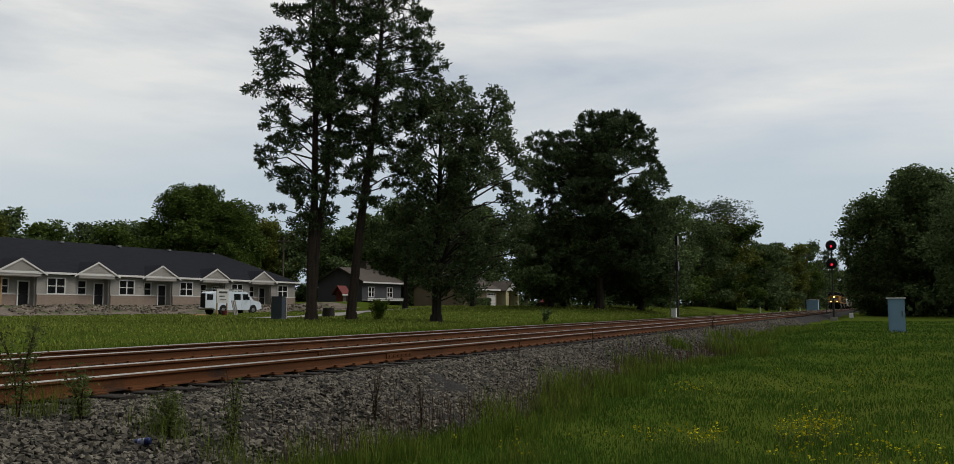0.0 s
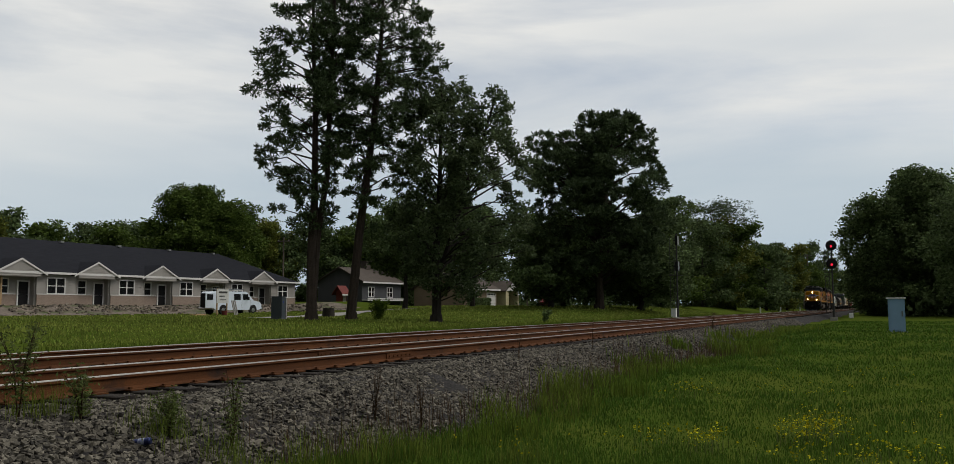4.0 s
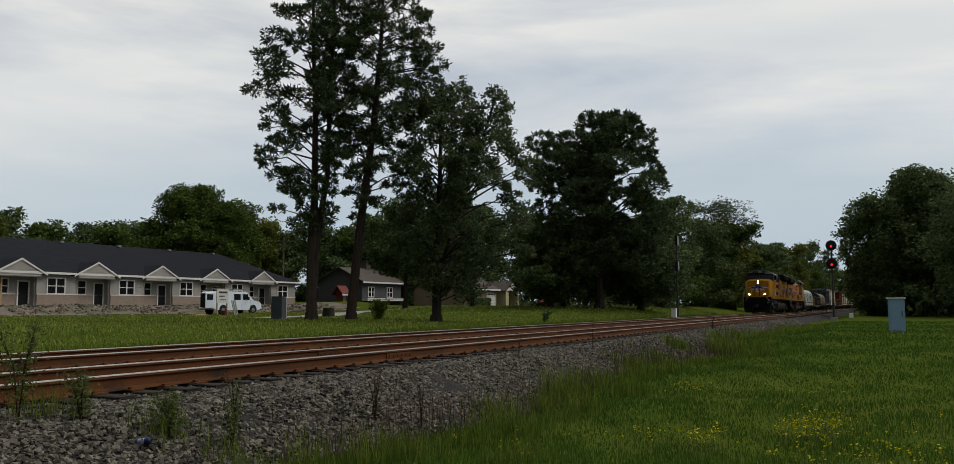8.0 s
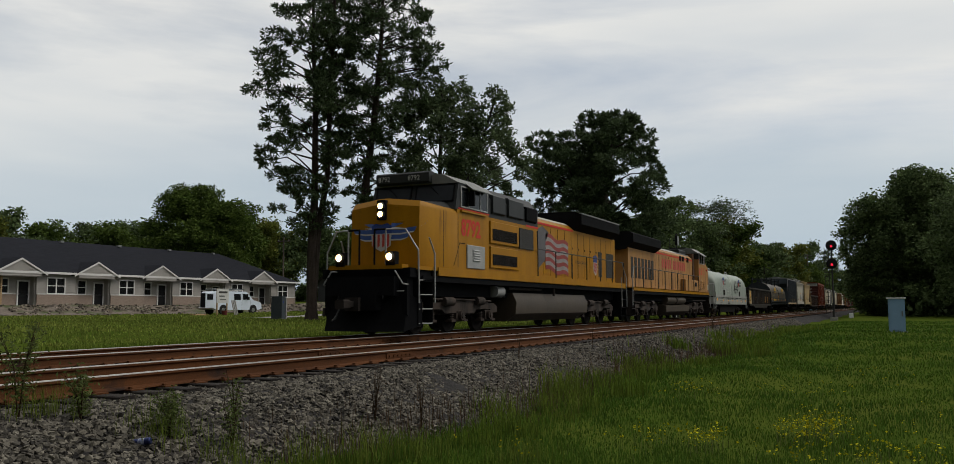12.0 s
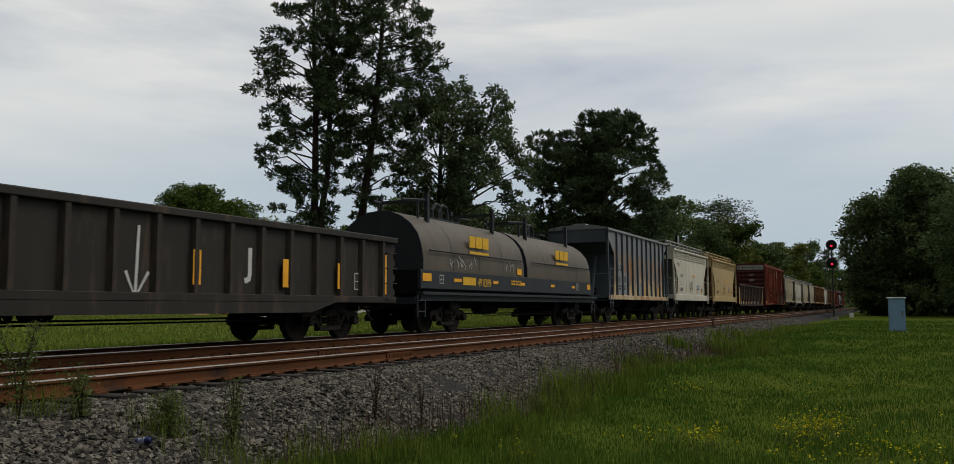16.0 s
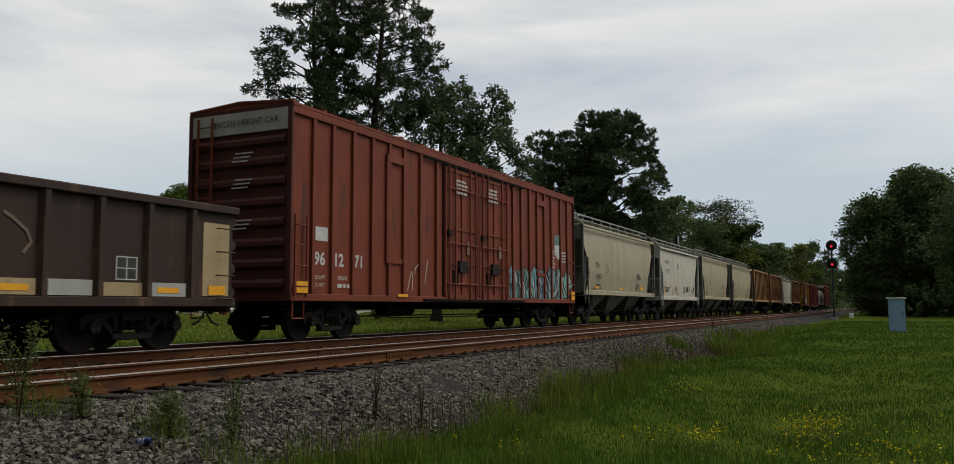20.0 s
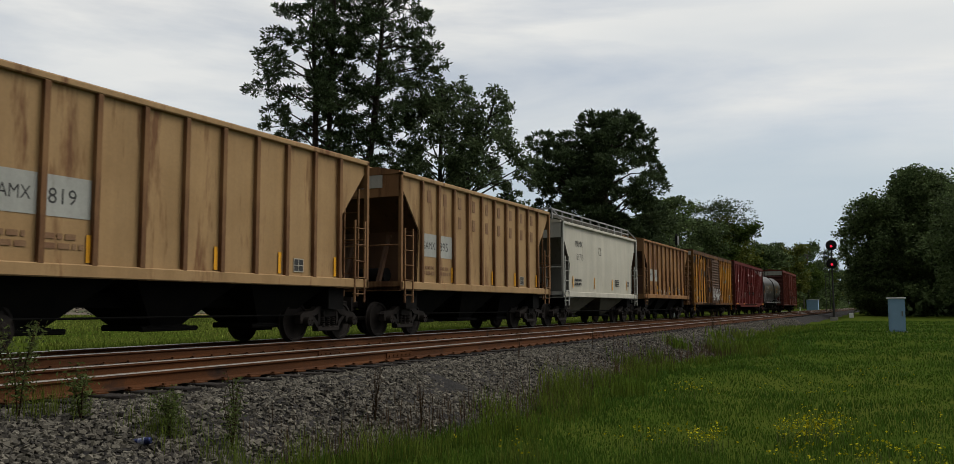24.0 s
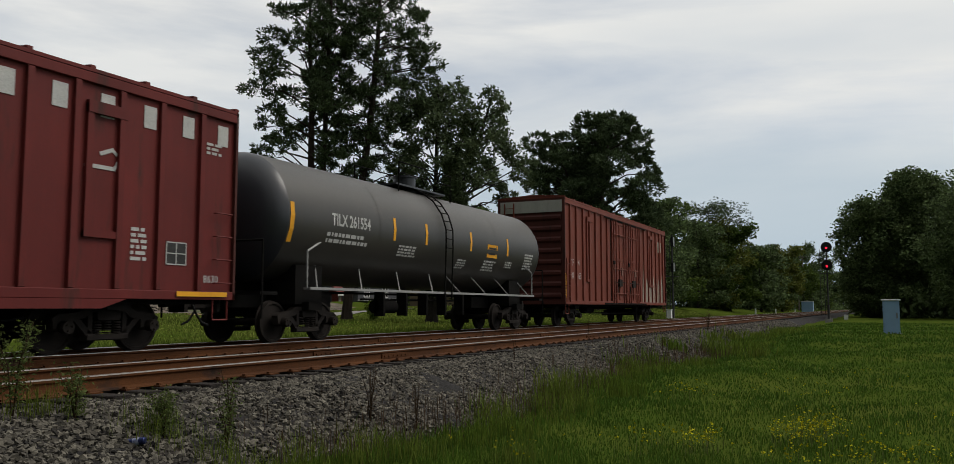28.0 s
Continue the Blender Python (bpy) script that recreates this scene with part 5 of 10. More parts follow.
# last car: tall old red boxcar
car = boxcar("boxcar", 592.6, 613.2, "tall old red boxcar with streaked white stain, last of the train", -8.3, 9.6, 5.35, RED_OLD,
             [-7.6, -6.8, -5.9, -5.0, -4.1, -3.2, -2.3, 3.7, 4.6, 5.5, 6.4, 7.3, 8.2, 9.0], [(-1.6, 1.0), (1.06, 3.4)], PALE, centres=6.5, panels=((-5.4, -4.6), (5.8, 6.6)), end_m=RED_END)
for s_, x_ in (("TF", -7.5), ("M", -6.65)):
    text(s_, 0.4, WHITE, car, x_, 2.55, -1.437)
for s_, x_ in (("20", -7.5), ("363", -6.7)):
    text(s_, 0.4, WHITE, car, x_, 2.0, -1.437)
stain = paint("white_streak_stain", (0.45, 0.42, 0.38), (0.36, 0.30, 0.25), (0.24, 0.08, 0.05), 0.56)
rs = random.Random(6)
for k in range(7):
    x_ = 4.3 + k * 0.72
    part("stain", polygon([(x_, 1.05), (x_ + 0.55, 1.05), (x_ + 0.5, rs.uniform(1.6, 2.3)), (x_ + 0.25, rs.uniform(2.4, 3.6)), (x_ + 0.05, rs.uniform(1.7, 2.4))], -1.437, 0.004), stain, car, "white run-down stain")
part("stain", flat([(7.9, 8.7, 4.0, 4.6)], -1.437), stain, car)
reflectors(car, [(-8.2, -8.0, 1.2, 2.2)], -1.437)

# ---- gondolas ----


def gondola(a, b, label, x0, x1, top, low, paint_m, posts, centres, fish=0.0, band=None, end_m=None):
    car, half = begin("gondola", a, b, label, "gondola car", centres)
    hw, side = 1.52, 1.42
    m = M().box(x0, x1, -side, -side + 0.05, low, top).box(x0, x1, side - 0.05, side, low, top).box(x0, x0 + 0.06, -side, side, low, top).box(x1 - 0.06, x1, -side, side, low, top).box(x0, x1, -side, side, low, low + 0.1)
    part("body", m, paint_m, car)
    for s in (-1, 1):
        y0, y1 = sorted((s * side, s * hw))
        rim = M().box(x0 - 0.05, x1 + 0.05, min(s * 1.36, s * 1.54), max(s * 1.36, s * 1.54), top - 0.02, top + 0.13, 0.02)
        part("top_rail", rim, paint_m, car)
        sill = M().box(x0, x1, y0, y1, low - 0.02, low + 0.14, 0.01)
        if fish:
            sill.prism([(x0 + 2.6, low), (x0 + 3.6, low - fish), (x1 - 3.6, low - fish), (x1 - 2.6, low)], "y", y0, y1)
        part("side_sill", sill, paint_m, car)
        me = M().prism([(-0.11, s * side), (-0.05, s * hw), (0.05, s * hw), (0.11, s * side)], "z", low + 0.14, top - 0.02).mesh("side_post")
        me.materials.append(paint_m)
        for x in posts:
            part("side_post", me, None, car, at=pose(x, 0, 0))
        ladder_on(car, x0 + 0.3, low - 0.1, top - 0.1, paint_m, y=s * 1.55, n=4, stiles=False)
        ladder_on(car, x1 - 0.3, low - 0.1, top - 0.1, paint_m, y=s * 1.55, n=4, stiles=False)
    for s, xe in ((-1, x0), (1, x1)):
        em = M()
        for k in range(4):
            z = low + 0.25 + k * (top - low - 0.4) / 3
            em.prism([(xe, z - 0.12), (xe + s * 0.09, z - 0.05), (xe + s * 0.09, z + 0.05), (xe, z + 0.12)], "y", -side, side)
        em.box(min(xe, xe + s * 0.1), max(xe, xe + s * 0.1), -1.5, 1.5, top, top + 0.13)
        part("end_wall", em, end_m or paint_m, car)
    brake_gear(car, -centres + 1.6, centres - 1.6)
    um = M().box(x0 + 0.1, x1 - 0.1, -1.2, 1.2, low - 0.1, low)
    for s in (-1, 1):
        um.box(s * centres - 0.25, s * centres + 0.25, -1.35, 1.35, 0.74, low)
    part("underframe", um, UNDER, car)
    return car


GON_BLACK = paint("worn_black_gondola_paint", (0.024, 0.022, 0.02), (0.034, 0.03, 0.026), (0.075, 0.052, 0.04), 0.55, 0.65)
GON_BROWN = paint("rust_brown_gondola_paint", (0.052, 0.03, 0.023), (0.04, 0.025, 0.02), (0.15, 0.08, 0.05), 0.58)
TAN_PATCH = paint("cream_patch_paint", (0.50, 0.40, 0.24), (0.42, 0.32, 0.18), (0.20, 0.12, 0.06), 0.58)
car = gondola(323.0, 340.8, "black ribbed gondola with cream end panel", -7.9, 8.2, 2.45, 0.9, GON_BLACK, [-6.35 + 0.93 * k for k in range(16)], 5.9, 0.24)
part("end_panel", flat([(-7.8, -6.5, 0.95, 2.3)], -1.46, 0.03), TAN_PATCH, car, "cream painted corner panel")
stencil(car, -7.6, 1.7, 0.9, 4, 0.08, BLACK, -1.49, 14)
painted_bars(car, [(-7.2, -7.05, 0.98, 2.28), (-3.62, -3.42, 1.2, 1.8), (1.0, 1.2, 1.2, 1.85), (3.6, 3.78, 1.2, 1.8), (5.6, 5.75, 1.2, 1.8), (7.6, 7.75, 1.1, 2.1)], -1.50, AMBER, "yellow paint strokes")
text("44", 0.38, WHITE, car, -5.17, 1.52, -1.426)
text("53", 0.38, WHITE, car, -4.24, 1.52, -1.426)
text("GRW", 0.3, WHITE, car, -5.2, 2.02, -1.426, squeeze=0.75)
stencil(car, -5.3, 1.3, 0.6, 2, 0.09, WHITE, -1.426, 15)
stencil(car, -4.35, 1.3, 0.6, 2, 0.09, WHITE, -1.426, 16)
stencil(car, -6.15, 2.1, 0.5, 3, 0.06, WHITE, -1.426, 17)
text("J", 0.75, WHITE, car, 2.55, 1.45, -1.426, bold=0.02)
part("brand_mark", ribbon([(-0.22, 2.2), (-0.26, 0.95)], 0.06, -1.426), WHITE, car)
part("brand_mark", ribbon([(-0.48, 1.4), (-0.26, 0.95), (0.02, 1.4)], 0.06, -1.426), WHITE, car, "white painted arrow")
plate_box(car, 6.4, 1.2, -1.426, 0.4, 0.4)
car = gondola(397.3, 415.1, "rust-brown ribbed gondola with pale patched sill", -7.95, 8.1, 2.62, 0.82, GON_BROWN, [-7.3 + 1.02 * k for k in range(15)], 6.0, 0.0)
rs = random.Random(12)
for k in range(14):
    x_ = -7.2 + 1.02 * k
    part("sill_patch", flat([(x_, x_ + 0.9, 0.98, 1.2 + rs.uniform(0, 0.05))], -1.432), (TAN_PATCH, PALE)[k % 2], car, "pale patched panel foot")
reflectors(car, [(-5.05, -4.45, 1.04, 1.14), (-1.0, -0.4, 1.04, 1.14), (3.1, 3.7, 1.04, 1.14), (6.2, 6.7, 1.04, 1.14), (7.45, 7.9, 1.02, 1.2)], -1.44)
text("DR", 0.4, WHITE, car, -6.05, 2.05, -1.426)
text("GW", 0.4, WHITE, car, -4.95, 2.05, -1.426)
text("320", 0.4, WHITE, car, -6.2, 1.5, -1.426)
text("364", 0.4, WHITE, car, -5.05, 1.5, -1.426)
plate_box(car, 5.3, 1.25, -1.426, 0.45, 0.4)
scrawl(car, -1.9, 3.5, 1.5, 2.2, paint("pale_brown_spray", (0.22, 0.15, 0.11)), 51, -1.426, 0.05, 12)
part("end_panel", flat([(7.3, 8.0, 1.0, 2.4)], -1.426), TAN_PATCH, car, "worn cream corner patch")
part("end_panel", flat([(-7.93, -7.38, 0.86, 2.4)], -1.436, 0.02), TAN_PATCH, car, "rusty cream corner panel")
reflectors(car, [(-7.9, -7.42, 1.25, 1.5)], -1.458)
# ---- covered hoppers ----


def hopper(a, b, label, x0, x1, top, paint_m, inset, knee, low=1.4, bulge=0.0, ribs=(), bays=2, rail=True, roof_m=None, end_m=None, band=None, sill_m=None, hatch=True, centres=4.6, frame_m=None, sheets=0, rib_m=None, sill_d=0.2, bay_m=None):
    """A covered hopper: side sheets cut in under the slope of the ends, open end frames with ladders, outlet bays below."""
    car, half = begin("covered_hopper", a, b, label, "hopper car", centres)
    hw = 1.5
    frame_m, sill_m, end_m, roof_m = frame_m or paint_m, sill_m or paint_m, end_m or paint_m, roof_m or paint_m
    # side curve: half width by height, and how far the sheet's ends stand in
    zs = [low, low + 0.35, low + 0.8, knee, knee + 0.4, (knee + top) / 2 + 0.2, top - 0.35, top - 0.12]
    zs = sorted(zs)

    def width(z):
        f = (z - low) / (top - low)
        return (hw - 0.08) - bulge * (2 * f - 0.95) ** 2 if bulge else hw - 0.09

    def stand(z):
        if z <= knee:
            return inset - 0.10 * (knee - z) / max(0.3, knee - low)
        return inset * (1 - (z - knee) / (top - 0.30 - knee)) if z < top - 0.3 else 0.0

    nx_ = 13
    for s in (-1, 1):
        rows = [[(x0 + stand(z) + (x1 - x0 - 2 * stand(z)) * i / (nx_ - 1), s * width(z), z) for i in range(nx_)] for z in zs]
        inner = [[(x, y - s * 0.04, z) for x, y, z in r] for r in rows]
        m = M().loft(rows, False, False).loft(inner, False, False)
        part("side_sheet", m, paint_m, car)
    # slope sheets and roof
    for e in (0, 1):
        rows = [[((x0 + stand(z) + 0.03) if not e else (x1 - stand(z) - 0.03), y * (width(z) - 0.02), z) for y in (-1, -0.5, 0, 0.5, 1)] for z in zs]
        part("slope_sheet", M().loft(rows, False, False), end_m, car)
    w0 = width(top - 0.12)
    rm = M().prism([(-w0 - 0.02, top - 0.14), (w0 + 0.02, top - 0.14), (w0 + 0.02, top - 0.06), (0.75, top + 0.07), (-0.75, top + 0.07), (-w0 - 0.02, top - 0.06)], "x", x0 - 0.02, x1 + 0.02)
    part("roof", rm, roof_m, car)
    if hatch:
        n = 5
        for k in range(n):
            x = x0 + (x1 - x0) * (k + 0.5) / n
            part("hatch_cover", M().box(x - 0.95, x + 0.95, -0.32, 0.32, top + 0.06, top + 0.17, 0.04), roof_m, car)
    for s in (-1, 1):
        y0, y1 = sorted((s * (hw - 0.09), s * hw))
        sill = M().box(x0 + 0.02, x1 - 0.02, y0, y1 + 0.03 * (s > 0), low - sill_d, low + 0.02, 0.02)
        if s < 0 or True:
            part("side_sill", sill, sill_m, car)
        tm = M().box(x0, x1, y0, y1, top - 0.2, top - 0.08, 0.02)
        part("top_chord", tm, paint_m, car)
        if ribs:
            full = M().box(-0.05, 0.05, y0, y1 - 0.002, low, top - 0.2, 0.012).mesh("side_post")
            full.materials.append(rib_m or paint_m)
            for x in ribs:
                part("side_post", full, None, car, at=pose(x, 0, 0))
        # end frames, ladders
        for xe, d in ((x0, 1), (x1, -1)):
            part("end_post", M().box(min(xe, xe + d * 0.09), max(xe, xe + d * 0.09), y0, y1, low - 0.2, top - 0.1), frame_m, car)
        ladder_on(car, x0 + 0.40, low - 0.55, low + 1.45, frame_m, y=s * 1.5, n=5)
        ladder_on(car, x1 - 0.40, low - 0.55, low + 1.45, frame_m, y=s * 1.5, n=5)
        if sheets:
            jm = M()
            for k in range(1, sheets):
                x = x0 + inset + (x1 - x0 - 2 * inset) * k / sheets
                for za, zb in zip(zs[:-1], zs[1:]):
                    jm.add([(x - 0.012, s * (width(za) + 0.004), za), (x + 0.012, s * (width(za) + 0.004), za), (x + 0.012, s * (width(zb) + 0.004), zb), (x - 0.012, s * (width(zb) + 0.004), zb)], [(0, 1, 2, 3)])
            part("sheet_seam", jm, roof_m, car, kind="stuff")
    for xe, d in ((x0, 1), (x1, -1)):
        em = M().box(min(xe, xe + d * 1.3), max(xe, xe + d * 1.3), -1.45, 1.45, low - 0.22, low - 0.12)
        em.box(min(xe, xe + d * 0.06), max(xe, xe + d * 0.06), -1.45, 1.45, low - 0.24, low + 0.02)
        em.box(min(xe, xe + d * 0.06), max(xe, xe + d * 0.06), -1.45, 1.45, top - 0.75, top - 0.1)
        em.cyl((xe + d * 0.12, -1.4, low + 1.0), (xe + d * 0.12, 1.4, low + 1.0), 0.02, 6)
        part("end_platform", em, frame_m, car)
        end_ladder(car, xe - d * 0.02, 0.95 if d > 0 else -0.95, low - 0.4, top, frame_m)
        for s in (-0.55, 0.55):
            bm_ = M().prism([(xe + d * 0.25, low - 0.15), (xe + d * 0.37, low - 0.15), (xe + d * (inset * 0.9), knee - 0.1), (xe + d * (inset * 0.9 - 0.12), knee - 0.1)], "y", s - 0.05, s + 0.05)
            part("end_brace", bm_, end_m, car)
        part("brake_reservoir", M().cyl((xe + d * 0.75, -0.6, low + 0.22), (xe + d * 0.75, 0.3, low + 0.22), 0.2, 12), UNDER, car)
    if rail:
        wm = M()
        for y in (-1.02, 1.02):
            wm.box(x0 - 0.05, x1 + 0.05, min(y, y * 0.62), max(y, y * 0.62), top + 0.2, top + 0.24)
            n = 9
            for k in range(n + 1):
                x = x0 + (x1 - x0) * k / n
                wm.box(x - 0.03, x + 0.03, y - 0.03, y + 0.03, top - 0.02, top + 0.42)
            wm.box(x0 - 0.05, x1 + 0.05, y - 0.03, y + 0.03, top + 0.40, top + 0.45).box(x0 - 0.05, x1 + 0.05, y - 0.03, y + 0.03, top + 0.2, top + 0.24)
        for xe in (x0, x1):
            wm.box(xe - 0.04, xe + 0.04, -1.05, 1.05, top + 0.40, top + 0.45)
            for y in (-1, 1):
                wm.tube([(xe, y * 1.02, top + 0.42), (xe, y * 1.46, top - 0.05)], 0.03, 5)
        part("roof_walkway", wm, SILVER if paint_m != TAN_H else paint_m, car, "roof walkway with low railing")
    # outlet bays: tapering chutes
    span = (x1 - x0 - 2 * inset)
    for k in range(bays):
        xc = x0 + inset + span * (k + 0.5) / bays
        hb = span / bays / 2
        top_r = [(xc - hb, -1.3, low), (xc + hb, -1.3, low), (xc + hb, 1.3, low), (xc - hb, 1.3, low)]
        bot_r = [(xc - 0.35, -0.55, 0.42), (xc + 0.35, -0.55, 0.42), (xc + 0.35, 0.55, 0.42), (xc - 0.35, 0.55, 0.42)]
        # with no bay_m a chute turns near-black, its shade drawn as colour
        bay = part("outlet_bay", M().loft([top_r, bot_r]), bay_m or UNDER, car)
        part("outlet_gate", M().box(xc - 0.5, xc + 0.5, -0.62, 0.62, 0.33, 0.45, 0.03).cyl((xc - 0.7, -0.65, 0.38), (xc + 0.7, -0.65, 0.38), 0.05, 8), UNDER, bay)
    um = M().box(x0 + 0.2, x1 - 0.2, -0.3, 0.3, 0.78, 1.05)
    for s in (-1, 1):
        um.box(s * centres - 0.3, s * centres + 0.3, -1.3, 1.3, 0.74, low - 0.1)
    um.tube([(x0 + 1, -0.9, 0.6), (x1 - 1, -0.9, 0.6)], 0.022, 5)
    part("underframe", um, UNDER, car)
    return car


CREAM_H = paint("cream_hopper_paint", (0.50, 0.46, 0.34), (0.44, 0.40, 0.29), (0.30, 0.26, 0.18), 0.63, 0.5)
WHITE_H = paint("off_white_hopper_paint", (0.67, 0.645, 0.58), (0.59, 0.565, 0.50), (0.38, 0.345, 0.29), 0.64, 0.55)
LABEL_B = mat("pale_blue_label", (0.14, 0.27, 0.45), (0.30, 0.38, 0.46), 40.0, 0.6, bump=0, stretch=(0.1, 1, 1))
# cream cut to two fifths for the shade under the body, plus stains
BAY_C = paint("shaded_cream_chute_paint", (0.20, 0.185, 0.14), (0.14, 0.13, 0.10), (0.06, 0.05, 0.04), 0.55)
TAN_H = paint("tan_hopper_paint", (0.52, 0.39, 0.21), (0.45, 0.34, 0.18), (0.28, 0.19, 0.10), 0.64, 0.55)
OCHRE_RUST = paint("rust_stained_ochre_paint", (0.42, 0.22, 0.085), (0.30, 0.14, 0.05), (0.15, 0.06, 0.03), 0.5, 0.65)
OCHRE_H = paint("ochre_rusty_paint", (0.50, 0.325, 0.165), (0.40, 0.25, 0.12), (0.21, 0.10, 0.045), 0.55, 0.65)
RUST_RIB = paint("rust_brown_post_paint", (0.30, 0.17, 0.08), (0.24, 0.125, 0.06), (0.13, 0.06, 0.03), 0.5, 0.75)
GREY_BLUE = paint("blue_grey_rusted_paint", (0.21, 0.235, 0.275), (0.25, 0.265, 0.285), (0.30, 0.26, 0.2), 0.66, 0.6, band=(3.45, 2.05, (0.27, 0.125, 0.04), (0.42, 0.36, 0.235)))
SLATE = paint("slate_blue_paint", (0.11, 0.13, 0.16), (0.08, 0.10, 0.13), (0.05, 0.05, 0.05), 0.62, 0.6)
# shade of the hopper ends put into a grey, also used for scrawl
SHADE_GREY = paint("shade_grey_paint", (0.17, 0.17, 0.165), (0.13, 0.13, 0.125), (0.08, 0.07, 0.06), 0.6, 0.65)
PALE_RUST = paint("pale_rust_streaks", (0.46, 0.33, 0.16), (0.40, 0.22, 0.08), (0.28, 0.12, 0.04), 0.52, 0.7)


def marks(car, top_text, number, x, z, size, material, y=-1.47, gap=1.35):
    text(top_text, size, material, car, x, z, y, bold=0.0, squeeze=0.9)
    text(number, size, material, car, x + 0.03, z - size * gap, y, bold=0.0, squeeze=0.9)


def dashes(car, xs, z0, z1, y=-1.47, w=0.1):
    for x in xs:
        part("reflector", flat([(x, x + w, z0, z1)], y), AMBER, car)


# blue-grey ribbed hopper
car = hopper(358.0, 371.7, "blue-grey rust-stained hopper car with upright ribs", -5.75, 6.2, 4.55, GREY_BLUE, 1.25, 3.3, 1.3, ribs=[-4.2 + 0.94 * k for k in range(11)], rail=False, end_m=SLATE, frame_m=SLATE, bays=3, rib_m=SLATE)
part("repainted_patch", flat([(-4.14, -3.30, 1.36, 2.92), (-3.2, -2.36, 1.36, 2.45), (-0.4, 0.4, 1.36, 2.0)], -1.411), paint("pale_blue_grey_touch_up", (0.28, 0.31, 0.34), (0.25, 0.28, 0.31), None, 0.66), car, "pale blue-grey repainted panels")
text("RG", 0.38, BLACK, car, -4.1, 2.52, -1.42, squeeze=0.72, bold=0.018)
text("CX", 0.38, BLACK, car, -3.66, 2.52, -1.42, squeeze=0.68, bold=0.018)
text("36", 0.44, BLACK, car, -4.0, 1.95, -1.42, bold=0.012)
text("076", 0.44, BLACK, car, -3.16, 1.95, -1.42, squeeze=0.95, bold=0.012)
stencil(car, -4.0, 1.72, 0.5, 2, 0.08, BLACK, -1.42, 18)
stencil(car, -3.1, 1.72, 0.4, 2, 0.08, BLACK, -1.42, 19)
dashes(car, (-2.1, 0.85, 3.75), 1.4, 1.85)
plate_box(car, 4.3, 1.45, -1.42, 0.3, 0.35)
# off-white pressure hopper, then a tan one
for a_, b_, pm, lab, num in ((371.7, 384.5, WHITE_H, "off-white covered hopper with layered top bands", "213"), (384.5, 397.3, TAN_H, "tan covered hopper with layered top bands", "201")):
    # both ends take a dark colour that holds their shade
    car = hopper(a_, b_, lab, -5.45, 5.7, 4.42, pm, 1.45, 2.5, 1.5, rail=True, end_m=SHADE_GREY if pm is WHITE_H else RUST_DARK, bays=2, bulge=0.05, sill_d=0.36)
    for k in range(4):
        part("top_band", M().box(-5.1 + 0.08 * k, 5.4 - 0.08 * k, -1.445, -1.40, 4.18 - k * 0.13, 4.21 - k * 0.13), pm, car)
    marks(car, "GNOX", num, -3.35, 2.62, 0.32, BLACK, -1.423, 1.5)
    stencil(car, -3.35, 1.9, 0.8, 2, 0.07, BLACK, -1.424, 20)
    stencil(car, 2.0, 2.1, 0.6, 3, 0.06, BLACK, -1.424, 21)
    reflectors(car, [(0.3, 1.1, 2.72, 2.84)], -1.424)
    dashes(car, (-3.85, -1.55, 0.2, 1.75, 3.3), 1.6, 2.2, -1.424, 0.05)
    part("label_plate", flat([(1.95, 2.3, 1.95, 2.25)], -1.424), LABEL_B, car, "small blue and white label")
    plate_box(car, 3.3, 1.75, -1.424, 0.35, 0.3)
    scrawl(car, -0.6, 0.6, 1.65, 2.45, SHADE_GREY if pm is WHITE_H else TAN_PATCH, 61, -1.424, 0.03, 7)
    scrawl(car, -4.3, -3.2, 3.2, 3.75, SHADE_GREY if pm is WHITE_H else TAN_PATCH, 62, -1.424, 0.02, 5)
    text("GNOX", 0.25, BLACK, car, -5.47, 4.05, 0.6, "end")
